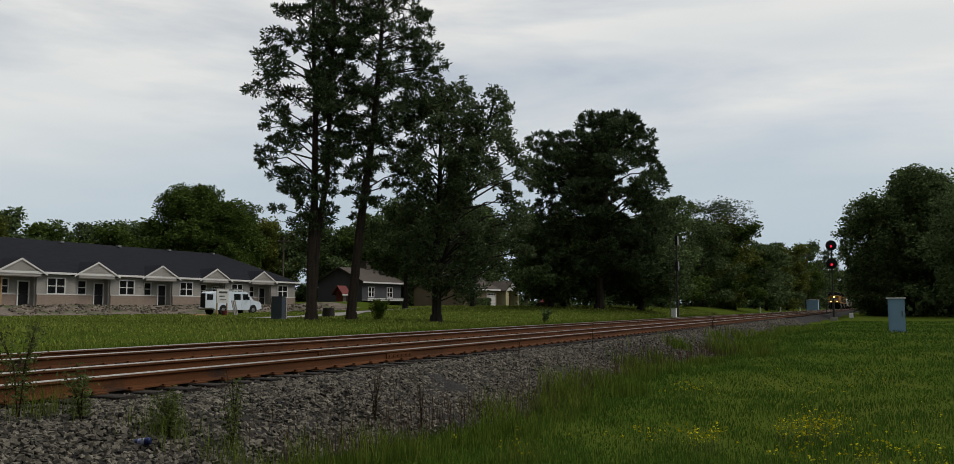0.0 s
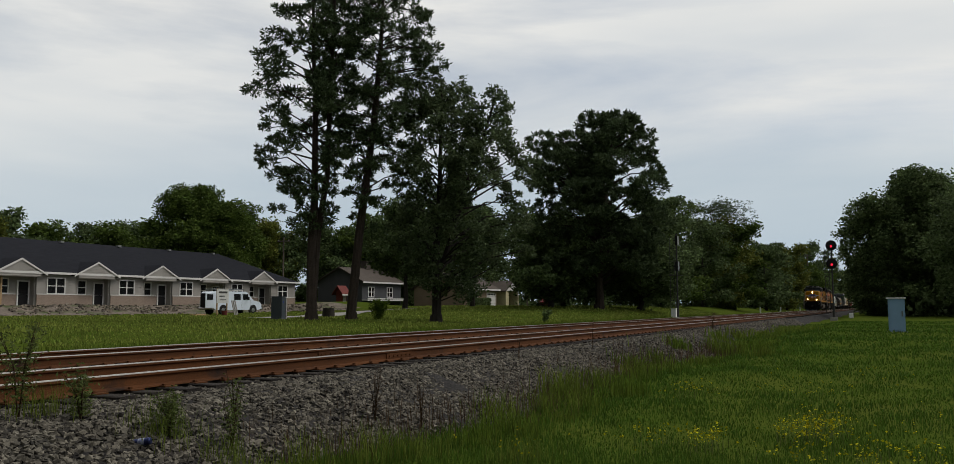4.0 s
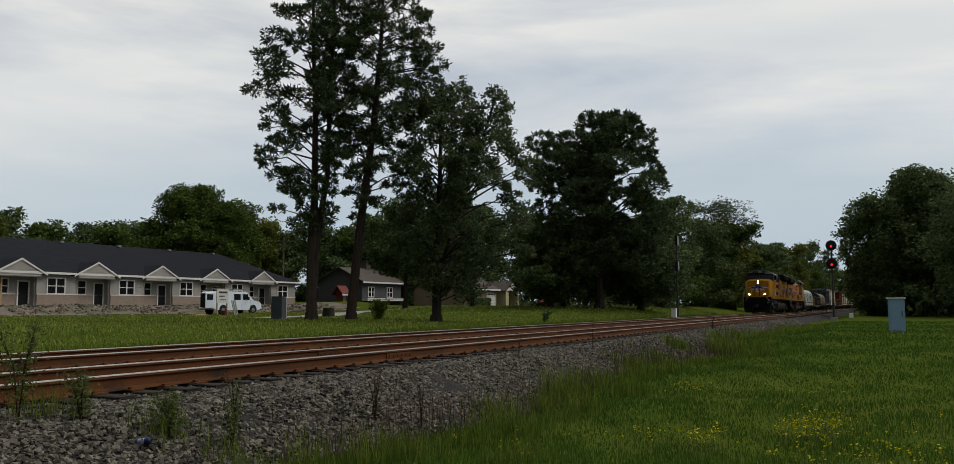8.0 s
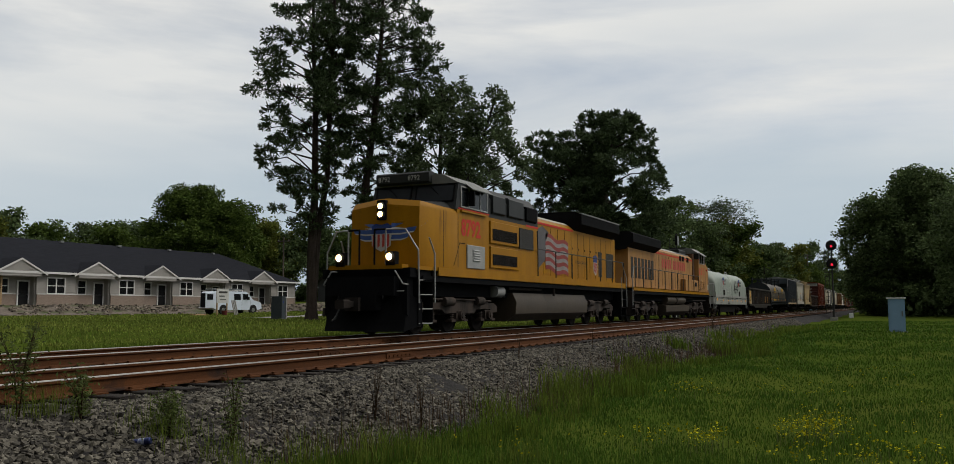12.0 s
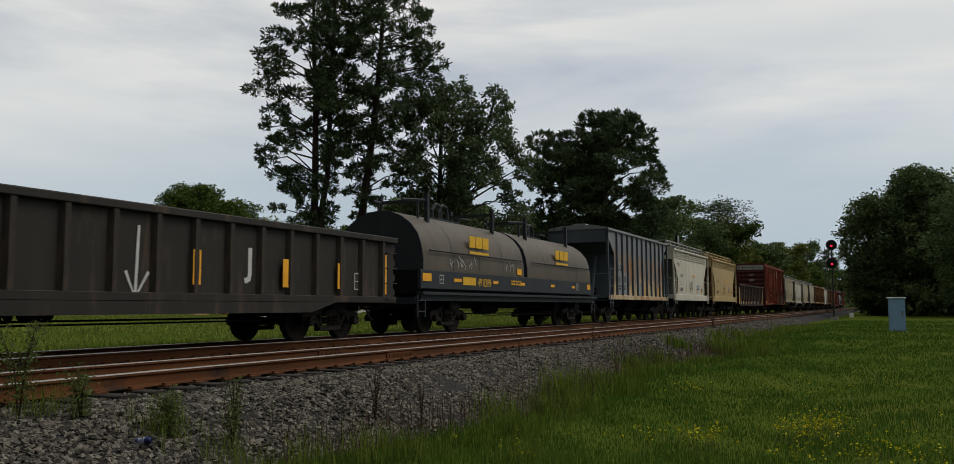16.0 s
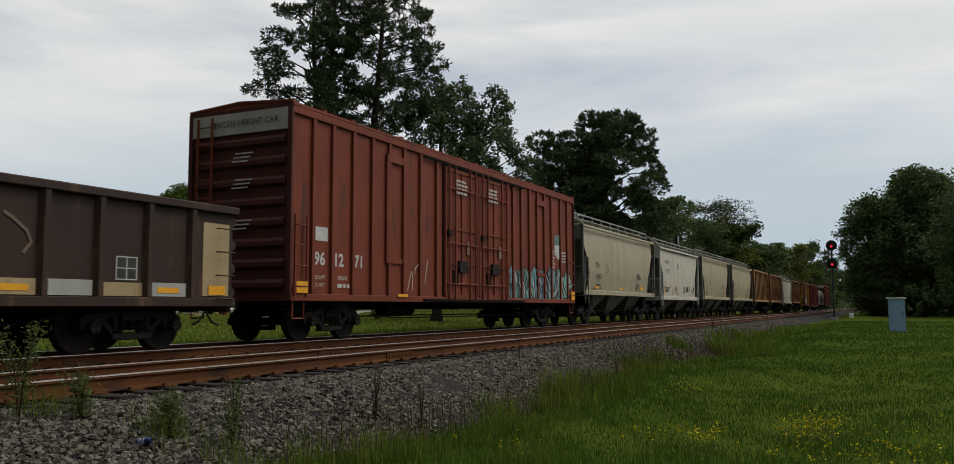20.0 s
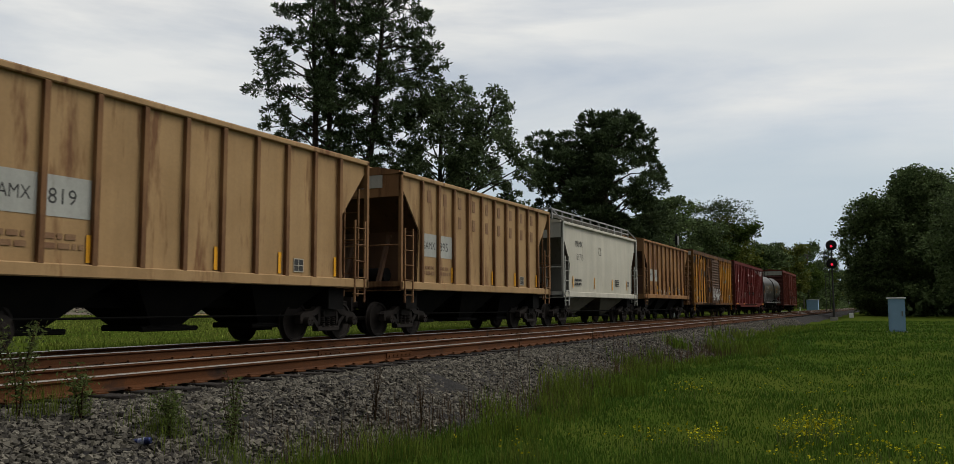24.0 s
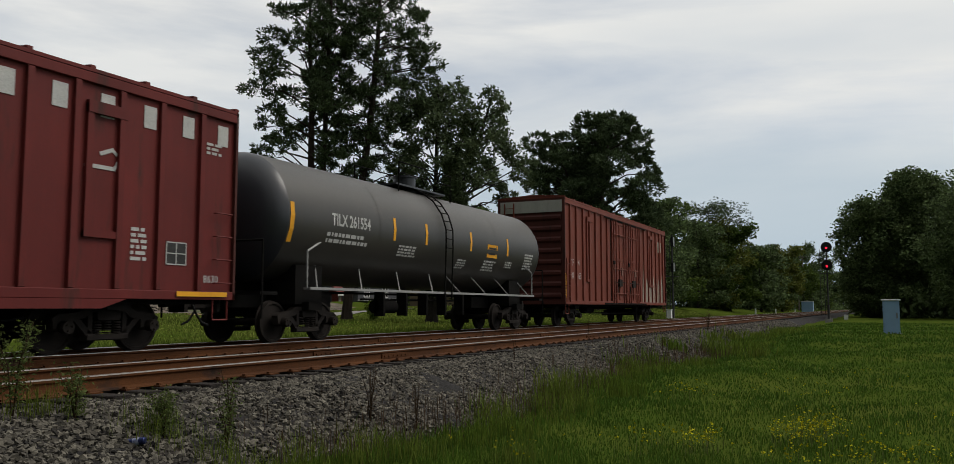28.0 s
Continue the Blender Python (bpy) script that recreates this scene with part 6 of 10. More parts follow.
# cream hoppers with curved sides
for a_, b_, pm, lab, mk, num, grey in ((435.0, 448.7, CREAM_H, "cream covered hopper with smooth curved sides", "TILX", "340853", True), (448.7, 461.0, WHITE_H, "off-white covered hopper with sprayed outlines", "MRMX", "131077", False),
                                       (461.0, 474.0, CREAM_H, "cream covered hopper with faded lettering", "TILX", "341377", True), (474.0, 487.3, CREAM_H, "cream covered hopper with dark outlet bays", "TILX", "340718", True),
                                       (512.8, 525.3, WHITE_H, "clean off-white covered hopper with roof railing", "MRMX", "131713", False)):
    hl = (b_ - a_) / 2
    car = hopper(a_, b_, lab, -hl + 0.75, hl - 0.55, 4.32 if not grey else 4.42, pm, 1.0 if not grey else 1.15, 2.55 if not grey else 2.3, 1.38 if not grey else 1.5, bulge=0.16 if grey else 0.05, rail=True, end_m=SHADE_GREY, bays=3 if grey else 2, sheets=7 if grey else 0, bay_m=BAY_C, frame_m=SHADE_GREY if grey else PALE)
    if not grey:
        marks(car, mk, num, -3.85, 3.3, 0.38, BLACK, -1.424, 1.45)
        stencil(car, -3.9, 1.85, 0.9, 2, 0.10, BLACK, -1.424, 22)
        stencil(car, 1.9, 2.0, 0.7, 4, 0.05, BLACK, -1.424, 23)
        dashes(car, (-4.2, -1.3, 1.4, 3.9), 1.55, 2.05, -1.424, 0.08)
        plate_box(car, 4.0, 1.75, -1.424, 0.3, 0.28)
        part("data_panel", flat([(-0.6, -0.58, 3.1, 3.45), (-0.3, -0.28, 3.1, 3.45), (-0.6, -0.28, 3.1, 3.12), (-0.6, -0.28, 3.43, 3.45)], -1.424), BLACK, car)
        if num == "131077":
            scrawl(car, -4.0, 4.4, 1.5, 2.25, BLACK, 71, -1.424, 0.04, 15)
    else:
        marks(car, mk, num, -4.15, 2.55, 0.34, BLACK, -1.423, 1.5)
        stencil(car, -4.2, 1.72, 0.9, 2, 0.08, BLACK, -1.423, 24)
        reflectors(car, [(-4.3, -3.8, 1.60, 1.70), (-0.4, 0.1, 1.60, 1.70)], -1.423)
        reflectors(car, [(3.4, 3.9, 1.65, 1.8)], -1.423)
        part("data_panel", flat([(-2.6, -2.58, 2.35, 2.7), (-2.3, -2.28, 2.35, 2.7), (-2.6, -2.28, 2.35, 2.37), (-2.6, -2.28, 2.68, 2.7)], -1.423), BLACK, car)
        stencil(car, 2.8, 2.4, 0.8, 3, 0.06, BLACK, -1.423, 25)
        plate_box(car, 2.9, 1.7, -1.423, 0.3, 0.3)
    text(mk, 0.22, BLACK, car, -hl + 0.73, 4.0, 0.9, "end")
    text(num, 0.22, BLACK, car, -hl + 0.73, 3.72, 0.9, "end")
# ochre ribbed hoppers
for a_, b_, lab, mk, num, letters in ((487.3, 500.1, "ochre ribbed hopper car with white number patch", "GAMX", "819", False), (500.1, 512.8, "ochre ribbed hopper car with faded red lettering", "GAMX", "895", True), (525.3, 538.3, "rusty ochre ribbed hopper car with sprayed scrawl", "IAMX", "821", True)):
    hl = (b_ - a_) / 2
    x0_, x1_ = -hl + 0.85, hl - 0.72
    ribs_ = [x0_ + 1.2 + (x1_ - x0_ - 2.4) * k / 9 for k in range(10)]
    car = hopper(a_, b_, lab, x0_, x1_, 4.5, OCHRE_RUST if num == "821" else OCHRE_H, 1.1, 2.9, 1.45, ribs=ribs_, rail=False, end_m=RUST_DARK, frame_m=RUST_RIB, roof_m=RUST_RIB, bays=3, rib_m=RUST_RIB)
    part("sign_panel", flat([(ribs_[0] + 0.06, ribs_[1] - 0.06, 2.2, 2.85), (ribs_[1] + 0.06, ribs_[2] - 0.06, 2.2, 2.85)], -1.413), PALE, car, "white number patch")
    text(mk, 0.3, BLACK, car, ribs_[0] + 0.08, 2.42, -1.42, squeeze=0.85)
    text(num, 0.36, BLACK, car, ribs_[1] + 0.12, 2.40, -1.42)
    stencil(car, ribs_[0] + 0.1, 1.85, 0.7, 2, 0.09, BROWN_T, -1.42, 26)
    stencil(car, ribs_[1] + 0.1, 1.85, 0.7, 2, 0.09, BROWN_T, -1.42, 27)
    dashes(car, (ribs_[1] + 0.85, ribs_[4] + 0.8, ribs_[6] + 0.75, ribs_[8] + 0.8), 1.5, 1.95, -1.43, 0.09)
    plate_box(car, ribs_[7] + 0.3, 1.55, -1.42, 0.35, 0.3, CREAM)
    if letters:
        painted_bars(car, [(ribs_[k] + 0.35, ribs_[k] + 0.55, 3.75, 4.1) for k in range(9)] + [(ribs_[k] + 0.35, ribs_[k] + 0.55, 3.15, 3.5) for k in range(2, 9)], -1.42, BROWN_T, "faded red brand letters as bars")
    if num == "821":
        scrawl(car, 0.8, 2.6, 1.6, 2.1, BLACK, 81, -1.46, 0.03, 6)
        scrawl(car, -2.8, 0.4, 1.5, 1.8, CREAM, 82, -1.46, 0.03, 10)
    m_ = M().box(x0_ - 0.012, x0_ - 0.006, -0.9, 1.3, 4.0, 4.35)
    part("sign_panel", m_, PALE, car, "white end patch")
    text(mk + " " + num, 0.2, BLACK, car, x0_ - 0.014, 4.1, 0.9, "end")
# ---- coil cars ----
COIL_GREY = paint("grey_green_hood_paint", (0.355, 0.405, 0.375), (0.315, 0.365, 0.34), (0.25, 0.28, 0.26), 0.66, 0.45, streak=False)
COIL_SILL = paint("pale_grey_sill_paint", (0.40, 0.41, 0.40), (0.33, 0.34, 0.33), (0.20, 0.18, 0.16), 0.6, 0.55)
CSX_HOOD = paint("brown_grey_hood_paint", (0.125, 0.105, 0.082), (0.085, 0.073, 0.058), (0.06, 0.05, 0.042), 0.6, 0.5)
CSX_DARK = paint("dark_slate_paint", (0.035, 0.042, 0.052), (0.028, 0.034, 0.042), (0.05, 0.04, 0.035), 0.63, 0.6)
CSX_YEL = mat("deep_yellow_lettering", (0.62, 0.36, 0.02), (0.52, 0.30, 0.02), 3.0, 0.6, bump=0)
SHIELD_R = mat("faded_red_stripe", (0.42, 0.06, 0.05), None, 3.0, 0.6, bump=0)


def hood_shell(x0, x1, prof, end_round=0.0, material=None, n=6):
    """A hood: a cross profile swept along, rounded down at its ends."""
    zb = min(z for _, z in prof)
    zt = max(z for _, z in prof)
    rings = []
    if end_round:
        L = [(x0 + end_round * (1 - math.cos(math.pi / 2 * k / n)), k) for k in range(n + 1)]
        left = [(x, zb + (zt - zb) * (0.62 + 0.38 * math.sin(math.pi / 2 * k / n))) for x, k in L]
        line = left + [(x0 + x1 - x, h) for x, h in reversed(left)]
    else:
        line = [(x0, zt), (x1, zt)]
    for x, h in line:
        f = (h - zb) / (zt - zb)
        rings.append([(x, y, zb + (z - zb) * f) for y, z in prof])
    return M().loft(rings)


def shield(car, x, z, w, h, y):
    """A heraldic shield: blue head, red and white stripes, unlettered."""
    part("emblem", polygon([(x, z + h * 0.62), (x + w, z + h * 0.62), (x + w * 0.98, z + h * 0.93), (x + w * 0.8, z + h * 0.9), (x + w * 0.5, z + h), (x + w * 0.2, z + h * 0.9), (x + w * 0.02, z + h * 0.93)], y), BLUE_T, car, "blue head of a shield emblem")
    part("emblem", polygon([(x, z + h * 0.62), (x, z + h * 0.3), (x + w * 0.15, z + h * 0.12), (x + w * 0.5, z), (x + w * 0.85, z + h * 0.12), (x + w, z + h * 0.3), (x + w, z + h * 0.62)], y), WHITE, car, "white shield emblem")
    st = M()
    for k in range(5):
        a = x + w * (0.07 + 0.19 * k)
        st.box(a, a + w * 0.1, y - 0.012, y - 0.006, z + h * (0.22 if k in (0, 4) else 0.1), z + h * 0.6)
    part("emblem", st, SHIELD_R, car, "red stripes of the shield")


car, half = begin("coil_car", 304.5, 323.0, "grey coil car with two smooth rounded hoods", "coil car", 5.9)
prof_h = [(-1.46, 1.62), (-1.46, 2.5), (-1.40, 2.95), (-1.2, 3.3), (-0.8, 3.55), (0.8, 3.55), (1.2, 3.3), (1.40, 2.95), (1.46, 2.5), (1.46, 1.62)]
for k, (a_, b_) in enumerate(((-7.25, 0.30), (0.48, 8.35))):
    hood = part("hood", hood_shell(a_, b_, prof_h, 1.05), COIL_GREY, car, "smooth grey steel hood with rounded ends")
    xm = (a_ + b_) / 2
    part("lifting_loop", M().tube([(xm - 0.5, -0.35, 3.5), (xm - 0.35, -0.3, 3.82), (xm + 0.35, -0.3, 3.82), (xm + 0.5, -0.35, 3.5)], 0.04, 7).tube([(xm - 0.5, 0.35, 3.5), (xm - 0.35, 0.3, 3.82), (xm + 0.35, 0.3, 3.82), (xm + 0.5, 0.35, 3.5)], 0.04, 7), SILVER, hood)
    part("hood_foot", M().box(a_ + 0.02, b_ - 0.02, -1.49, -1.44, 1.60, 1.68).box(a_ + 0.02, b_ - 0.02, 1.44, 1.49, 1.60, 1.68), SILVER, hood)
    shield(car, a_ + 3.12, 2.40, 0.66, 0.74, -1.478)
    text("BUILDING", 0.25, BLACK, car, a_ + 3.92, 2.80, -1.467, squeeze=0.78, bold=0.012)
    text("AMERICA", 0.25, BLACK, car, a_ + 3.92, 2.51, -1.467, squeeze=0.78, bold=0.012)
    part("clamp_box", M().box(xm - 0.28, xm - 0.01, -1.475, -1.455, 1.68, 2.1).box(xm + 0.02, xm + 0.3, -1.475, -1.455, 1.68, 2.1), UNDER, hood)
scrawl(car, -5.2, -2.6, 1.75, 2.65, SIGN_W, 91, -1.466, 0.035, 7)
scrawl(car, -2.6, 0.1, 1.7, 2.45, SIGN_W, 95, -1.466, 0.035, 9)
scrawl(car, 1.4, 3.7, 1.8, 2.6, BLACK, 92, -1.466, 0.06, 9)
part("graffiti", ribbon([(1.75, 2.98), (1.95, 1.85)], 0.12, -1.468), BLACK, car, "black sprayed stroke")
part("graffiti", ribbon([(1.35, 2.1), (2.45, 2.95), (2.55, 1.85)], 0.10, -1.471), BLACK, car, "black sprayed stroke")
part("graffiti", ribbon([(1.5, 2.35), (3.6, 2.2)], 0.06, -1.474), BLACK, car, "black sprayed stroke")
for s in (-1, 1):
    y0, y1 = sorted((s * 1.38, s * 1.48))
    part("side_sill", M().box(-7.45, 8.45, y0, y1, 0.95, 1.56, 0.02).box(-7.45, 8.45, min(s * 1.40, s * 1.52), max(s * 1.40, s * 1.52), 1.53, 1.6), COIL_SILL, car)
part("floor", M().box(-7.4, 8.4, -1.38, 1.38, 1.2, 1.58).box(-8.5, 8.7, -0.4, 0.4, 0.75, 1.2).box(-6.2, -5.6, -1.35, 1.35, 0.74, 1.2).box(5.6, 6.2, -1.35, 1.35, 0.74, 1.2), UNDER, car)
part("coil_trough", M().prism([(-4.6, 1.2), (-4.2, 0.34), (2.6, 0.34), (4.4, 0.8), (4.6, 1.2)], "y", -1.25, 1.25), UNDER, car, "deep black trough between the bogies")
part("end_bulkhead", M().box(-8.0, -7.45, -1.44, 1.44, 1.0, 1.5).box(8.4, 8.7, -1.44, 1.44, 1.0, 1.6), COIL_SILL, car)
reflectors(car, [(-6.95, -6.5, 1.25, 1.45)] + [(x_, x_ + 0.4, 1.22, 1.32) for x_ in (-4.2, -1.9, 0.4, 2.7, 5.0)] + [(7.4, 7.8, 1.2, 1.4)], -1.485)
text("211152", 0.34, BLACK, car, -5.35, 1.05, -1.482, squeeze=0.9)
for k, x_ in enumerate((-4.4, -2.1, 0.2, 2.5, 4.8)):
    stencil(car, x_, 1.44, 0.8, 1, 0.06, BLACK, -1.482, 30 + k)
stencil(car, -1.9, 1.12, 1.4, 2, 0.07, BLACK, -1.482, 36)
plate_box(car, 5.7, 1.05, -1.482, 0.25, 0.25)
rivet = M()
for k in range(60):
    x_ = -7.3 + k * 0.26
    for z_ in (1.38, 1.46):
        rivet.box(x_ - 0.02, x_ + 0.02, -1.492, -1.48, z_ - 0.02, z_ + 0.02)
part("rivets", rivet, UNDER, car, kind="stuff")
for xe, d in ((-7.75, 1), (8.55, -1)):
    pm_ = M()
    for y in (-1.4, 1.4):
        pm_.tube([(xe, y, 0.6), (xe, y, 2.55), (xe + d * 0.35, y, 2.55)], 0.03, 6)
    pm_.tube([(xe, -1.4, 2.5), (xe, 1.4, 2.5)], 0.03, 6).tube([(xe, -1.4, 2.0), (xe, 1.4, 2.0)], 0.02, 6)
    part("end_railing", pm_, SILVER, car)
    ladder_on(car, xe + d * 0.25, 0.65, 1.9, COIL_SILL, y=-1.48, n=4)
brake_gear(car, -4.3, 4.3)

car, half = begin("coil_car", 340.8, 358.0, "dark coil car with two rounded brown-grey hoods and yellow marks", "coil car", 5.6)
prof_c = [(-1.45, 1.82), (-1.45, 2.15), (-1.38, 2.55)] + [(-1.42 * math.cos(a), 2.30 + 1.25 * math.sin(a)) for a in (0.45, 0.75, 1.05, 1.3, 1.57, 1.84, 2.09, 2.39, 2.69)] + [(1.38, 2.55), (1.45, 2.15), (1.45, 1.82)]
for k, (a_, b_) in enumerate(((-7.75, -0.42), (-0.12, 7.1))):
    hood = part("hood", hood_shell(a_ + 0.04, b_ - 0.04, prof_c), CSX_HOOD, car, "rounded brown-grey steel hood")
    part("hood_end", M().prism([(y, z) for y, z in prof_c], "x", a_, a_ + 0.04).prism([(y, z) for y, z in prof_c], "x", b_ - 0.04, b_), CSX_DARK, hood, "dark blue-black hood end")
    seams = M()
    for q in range(1, 4):
        x_ = a_ + (b_ - a_) * q / 4
        seams.loft([[(x_ - 0.015, y * 1.006, z + 0.008) for y, z in prof_c], [(x_ + 0.015, y * 1.006, z + 0.008) for y, z in prof_c]], False, False)
    part("seam", seams, CSX_DARK, hood)
    part("rail_rod", M().tube([(a_ + 0.3, -1.5, 2.38), (b_ - 0.3, -1.5, 2.38)], 0.025, 6).tube([(a_ + 0.3, 1.5, 2.38), (b_ - 0.3, 1.5, 2.38)], 0.025, 6), CSX_DARK, hood)
    arms = M()
    for xx in (a_ + 1.35, b_ - 1.35):
        for s in (-1, 1):
            arms.box(xx - 0.06, xx + 0.06, min(s * 0.75, s * 0.87), max(s * 0.75, s * 0.87), 3.25, 4.15)
            arms.tube([(xx - (0.9 if xx < (a_ + b_) / 2 else -0.9), s * 0.5, 3.9), (xx, s * 0.8, 3.95)], 0.045, 6)
            arms.tube([(xx - (0.35 if xx < (a_ + b_) / 2 else -0.35), s * 0.7, 3.35), (xx - (0.3 if xx < (a_ + b_) / 2 else -0.3), s * 0.68, 3.92)], 0.035, 6)
        arms.box(xx - 0.05, xx + 0.05, -0.8, 0.8, 3.9, 4.0)
    part("lifting_frame", arms, CSX_DARK, hood, "black lifting arms on the hood")
    xm = (a_ + b_) / 2
    loop = M()
    for d in (-0.22, 0.22):
        loop.tube([(xm + d - 0.3, 0, 3.5), (xm + d - 0.3, 0, 3.85), (xm + d - 0.2, 0, 4.05), (xm + d, 0, 4.1), (xm + d + 0.2, 0, 4.05), (xm + d + 0.3, 0, 3.85), (xm + d + 0.3, 0, 3.5)], 0.06, 7)
    loop.box(xm - 1.1, xm + 1.1, -0.14, 0.14, 3.5, 3.62)
    part("lifting_loop", loop, CSX_DARK, hood)
    c0 = a_ + 2.95
    part("brand_mark", M().box(c0, c0 + 0.40, -1.445, -1.43, 2.62, 2.98).box(c0 + 0.46, c0 + 0.9, -1.445, -1.43, 2.62, 2.98).box(c0 + 0.96, c0 + 1.4, -1.445, -1.43, 2.62, 2.98), CSX_YEL, car, "three yellow brand letters as blocks")
    part("brand_mark", M().box(c0, c0 + 1.4, -1.452, -1.43, 2.42, 2.5), CSX_YEL, car, "yellow underline")
scrawl(car, -6.2, -4.4, 1.9, 2.3, PALE, 93, -1.458, 0.03, 9)
scrawl(car, -2.0, -1.2, 1.9, 2.3, PALE, 94, -1.458, 0.03, 4)
for s in (-1, 1):
    y0, y1 = sorted((s * 1.36, s * 1.46))
    part("side_sill", M().box(-7.9, 7.2, y0, y1, 1.28, 1.82, 0.02), CSX_DARK, car)
    part("walkway", M().box(-7.95, 7.55, min(s * 1.36, s * 1.58), max(s * 1.36, s * 1.58), 1.12, 1.2).box(-7.9, 7.5, min(s * 1.4, s * 1.46), max(s * 1.4, s * 1.46), 0.95, 1.12), CSX_DARK, car)
part("floor", M().box(-7.8, 7.3, -1.36, 1.36, 1.0, 1.82).box(-8.2, 8.1, -0.4, 0.4, 0.72, 1.05).box(-5.9, -5.3, -1.35, 1.35, 0.74, 1.05).box(5.3, 5.9, -1.35, 1.35, 0.74, 1.05), UNDER, car)
reflectors(car, [(-7.8, -7.3, 1.5, 1.72), (-5.9, -5.4, 1.52, 1.62), (-3.1, -2.7, 1.52, 1.62), (-0.8, -0.4, 1.52, 1.62), (2.2, 2.6, 1.52, 1.62), (4.6, 5.0, 1.52, 1.62), (6.6, 7.0, 1.5, 1.72), (-1.1, -0.7, 1.88, 2.1)], -1.468)
text("49 8289", 0.36, CSX_YEL, car, -4.25, 1.42, -1.465, squeeze=0.85)
part("road_mark", flat([(-5.3, -4.4, 1.44, 1.68)], -1.465), CSX_YEL, car, "yellow road initials as a bar")
stencil(car, -1.6, 1.62, 0.9, 2, 0.06, CSX_YEL, -1.465, 37)
plate_box(car, -6.8, 1.45, -1.465, 0.25, 0.25)
plate_box(car, 5.2, 1.45, -1.465, 0.3, 0.28)
for xe, d in ((-8.1, 1), (7.6, -1)):
    part("end_platform", M().box(min(xe, xe + d * 0.5), max(xe, xe + d * 0.5), -1.4, 1.4, 1.05, 1.15).box(min(xe, xe + d * 0.1), max(xe, xe + d * 0.1), -1.4, 1.4, 0.85, 1.15), CSX_DARK, car)
    ladder_on(car, xe + d * 0.25, 0.5, 1.1, CSX_DARK, y=-1.45, n=2)
brake_gear(car, -4.0, 4.0)

# ---- tank car ----
TANK = mat("worn_black_tank_paint", (0.026, 0.024, 0.021), (0.04, 0.035, 0.029), 0.5, 0.42, bump=0.03, grain=20, fine=0.08, dirt=(0.06, 0.05, 0.038), dirt_at=0.6, dirt_stretch=(0.4, 1, 1.5), spec=0.5)
# tank black made darker and bluer for the ends' shade; dome shares it
TANK_END = mat("shaded_tank_end_paint", (0.016, 0.018, 0.022), (0.022, 0.024, 0.03), 0.8, 0.35, bump=0.02, spec=0.5)
car, half = begin("tank_car", 575.5, 592.6, "black cylindrical tank car with white lettering", "tank car", 6.1)
Rt, zt_, xa, xb = 1.48, 2.82, -7.35, 7.55
n = 40
ring = lambda x, r: [(x, r * math.sin(2 * math.pi * i / n), zt_ + r * math.cos(2 * math.pi * i / n)) for i in range(n)]
part("tank", M().loft([ring(xa, Rt)] + [ring(xa + (xb - xa) * k / 8, Rt) for k in range(1, 8)] + [ring(xb, Rt)], False), TANK, car, "worn black steel barrel")
for xe, d in ((xa, -1), (xb, 1)):
    rings = [ring(xe + d * 0.62 * math.sin(a), Rt * math.cos(a) if a < 1.5 else 0.02) for a in (0, 0.25, 0.5, 0.75, 1.0, 1.25, 1.45, 1.55)]
    part("tank_head", M().loft(rings), TANK_END, car, "domed blue-black tank end")
for xs_ in (-3.6, 0.05, 3.7):
    part("weld_band", M().loft([ring(xs_ - 0.02, Rt + 0.006), ring(xs_ + 0.02, Rt + 0.006)], False), TANK, car)
saddle = M()
for s in (-1, 1):
    saddle.box(s * 6.1 - 0.5, s * 6.1 + 0.5, -1.1, 1.1, 0.85, 1.75).box(s * 6.1 - 1.9, s * 6.1 + 2.0, -0.3, 0.3, 0.78, 1.15)
    saddle.box(s * 6.1 - 0.25, s * 6.1 + 0.25, -1.3, 1.3, 0.72, 0.9)
part("saddle", saddle, UNDER, car)
for s in (-1, 1):
    wk = M().box(-6.6, 7.0, s * 1.42 - 0.1, s * 1.42 + 0.1, 1.18, 1.24)
    for k in range(8):
        x_ = -6.2 + k * 1.85
        wk.tube([(x_, s * 1.42, 1.18), (x_ + (0.4 if k < 4 else -0.4), s * 1.05, 1.75)], 0.02, 5)
    for xe in (-6.6, 7.0):
        wk.tube([(xe, s * 1.42, 1.2), (xe, s * 1.42, 2.05), (xe + (0.6 if xe < 0 else -0.6), s * 1.35, 2.3)], 0.025, 6)
    part("side_rail", wk, SILVER if s < 0 else UNDER, car)
lad = M()
for d in (-0.22, 0.22):
    lad.tube([(0.1 + d, -1.53, 1.05)] + [(0.1 + d, -1.58 * math.sin(a), zt_ + 1.58 * math.cos(a)) for a in (1.7, 1.4, 1.1, 0.8, 0.5, 0.3)], 0.022, 6)
for k in range(9):
    a = 1.75 - k * 0.17
    lad.cyl((-0.12, -1.58 * math.sin(a), zt_ + 1.58 * math.cos(a)), (0.32, -1.58 * math.sin(a), zt_ + 1.58 * math.cos(a)), 0.015, 5)
part("ladder", lad, UNDER, car)
dome = M().cyl((0.1, 0, zt_ + Rt - 0.1), (0.1, 0, zt_ + Rt + 0.42), 0.34, 18).cyl((0.1, 0, zt_ + Rt + 0.42), (0.1, 0, zt_ + Rt + 0.47), 0.40, 18)
dome.box(-1.4, 1.6, -0.62, 0.62, zt_ + Rt + 0.02, zt_ + Rt + 0.07)
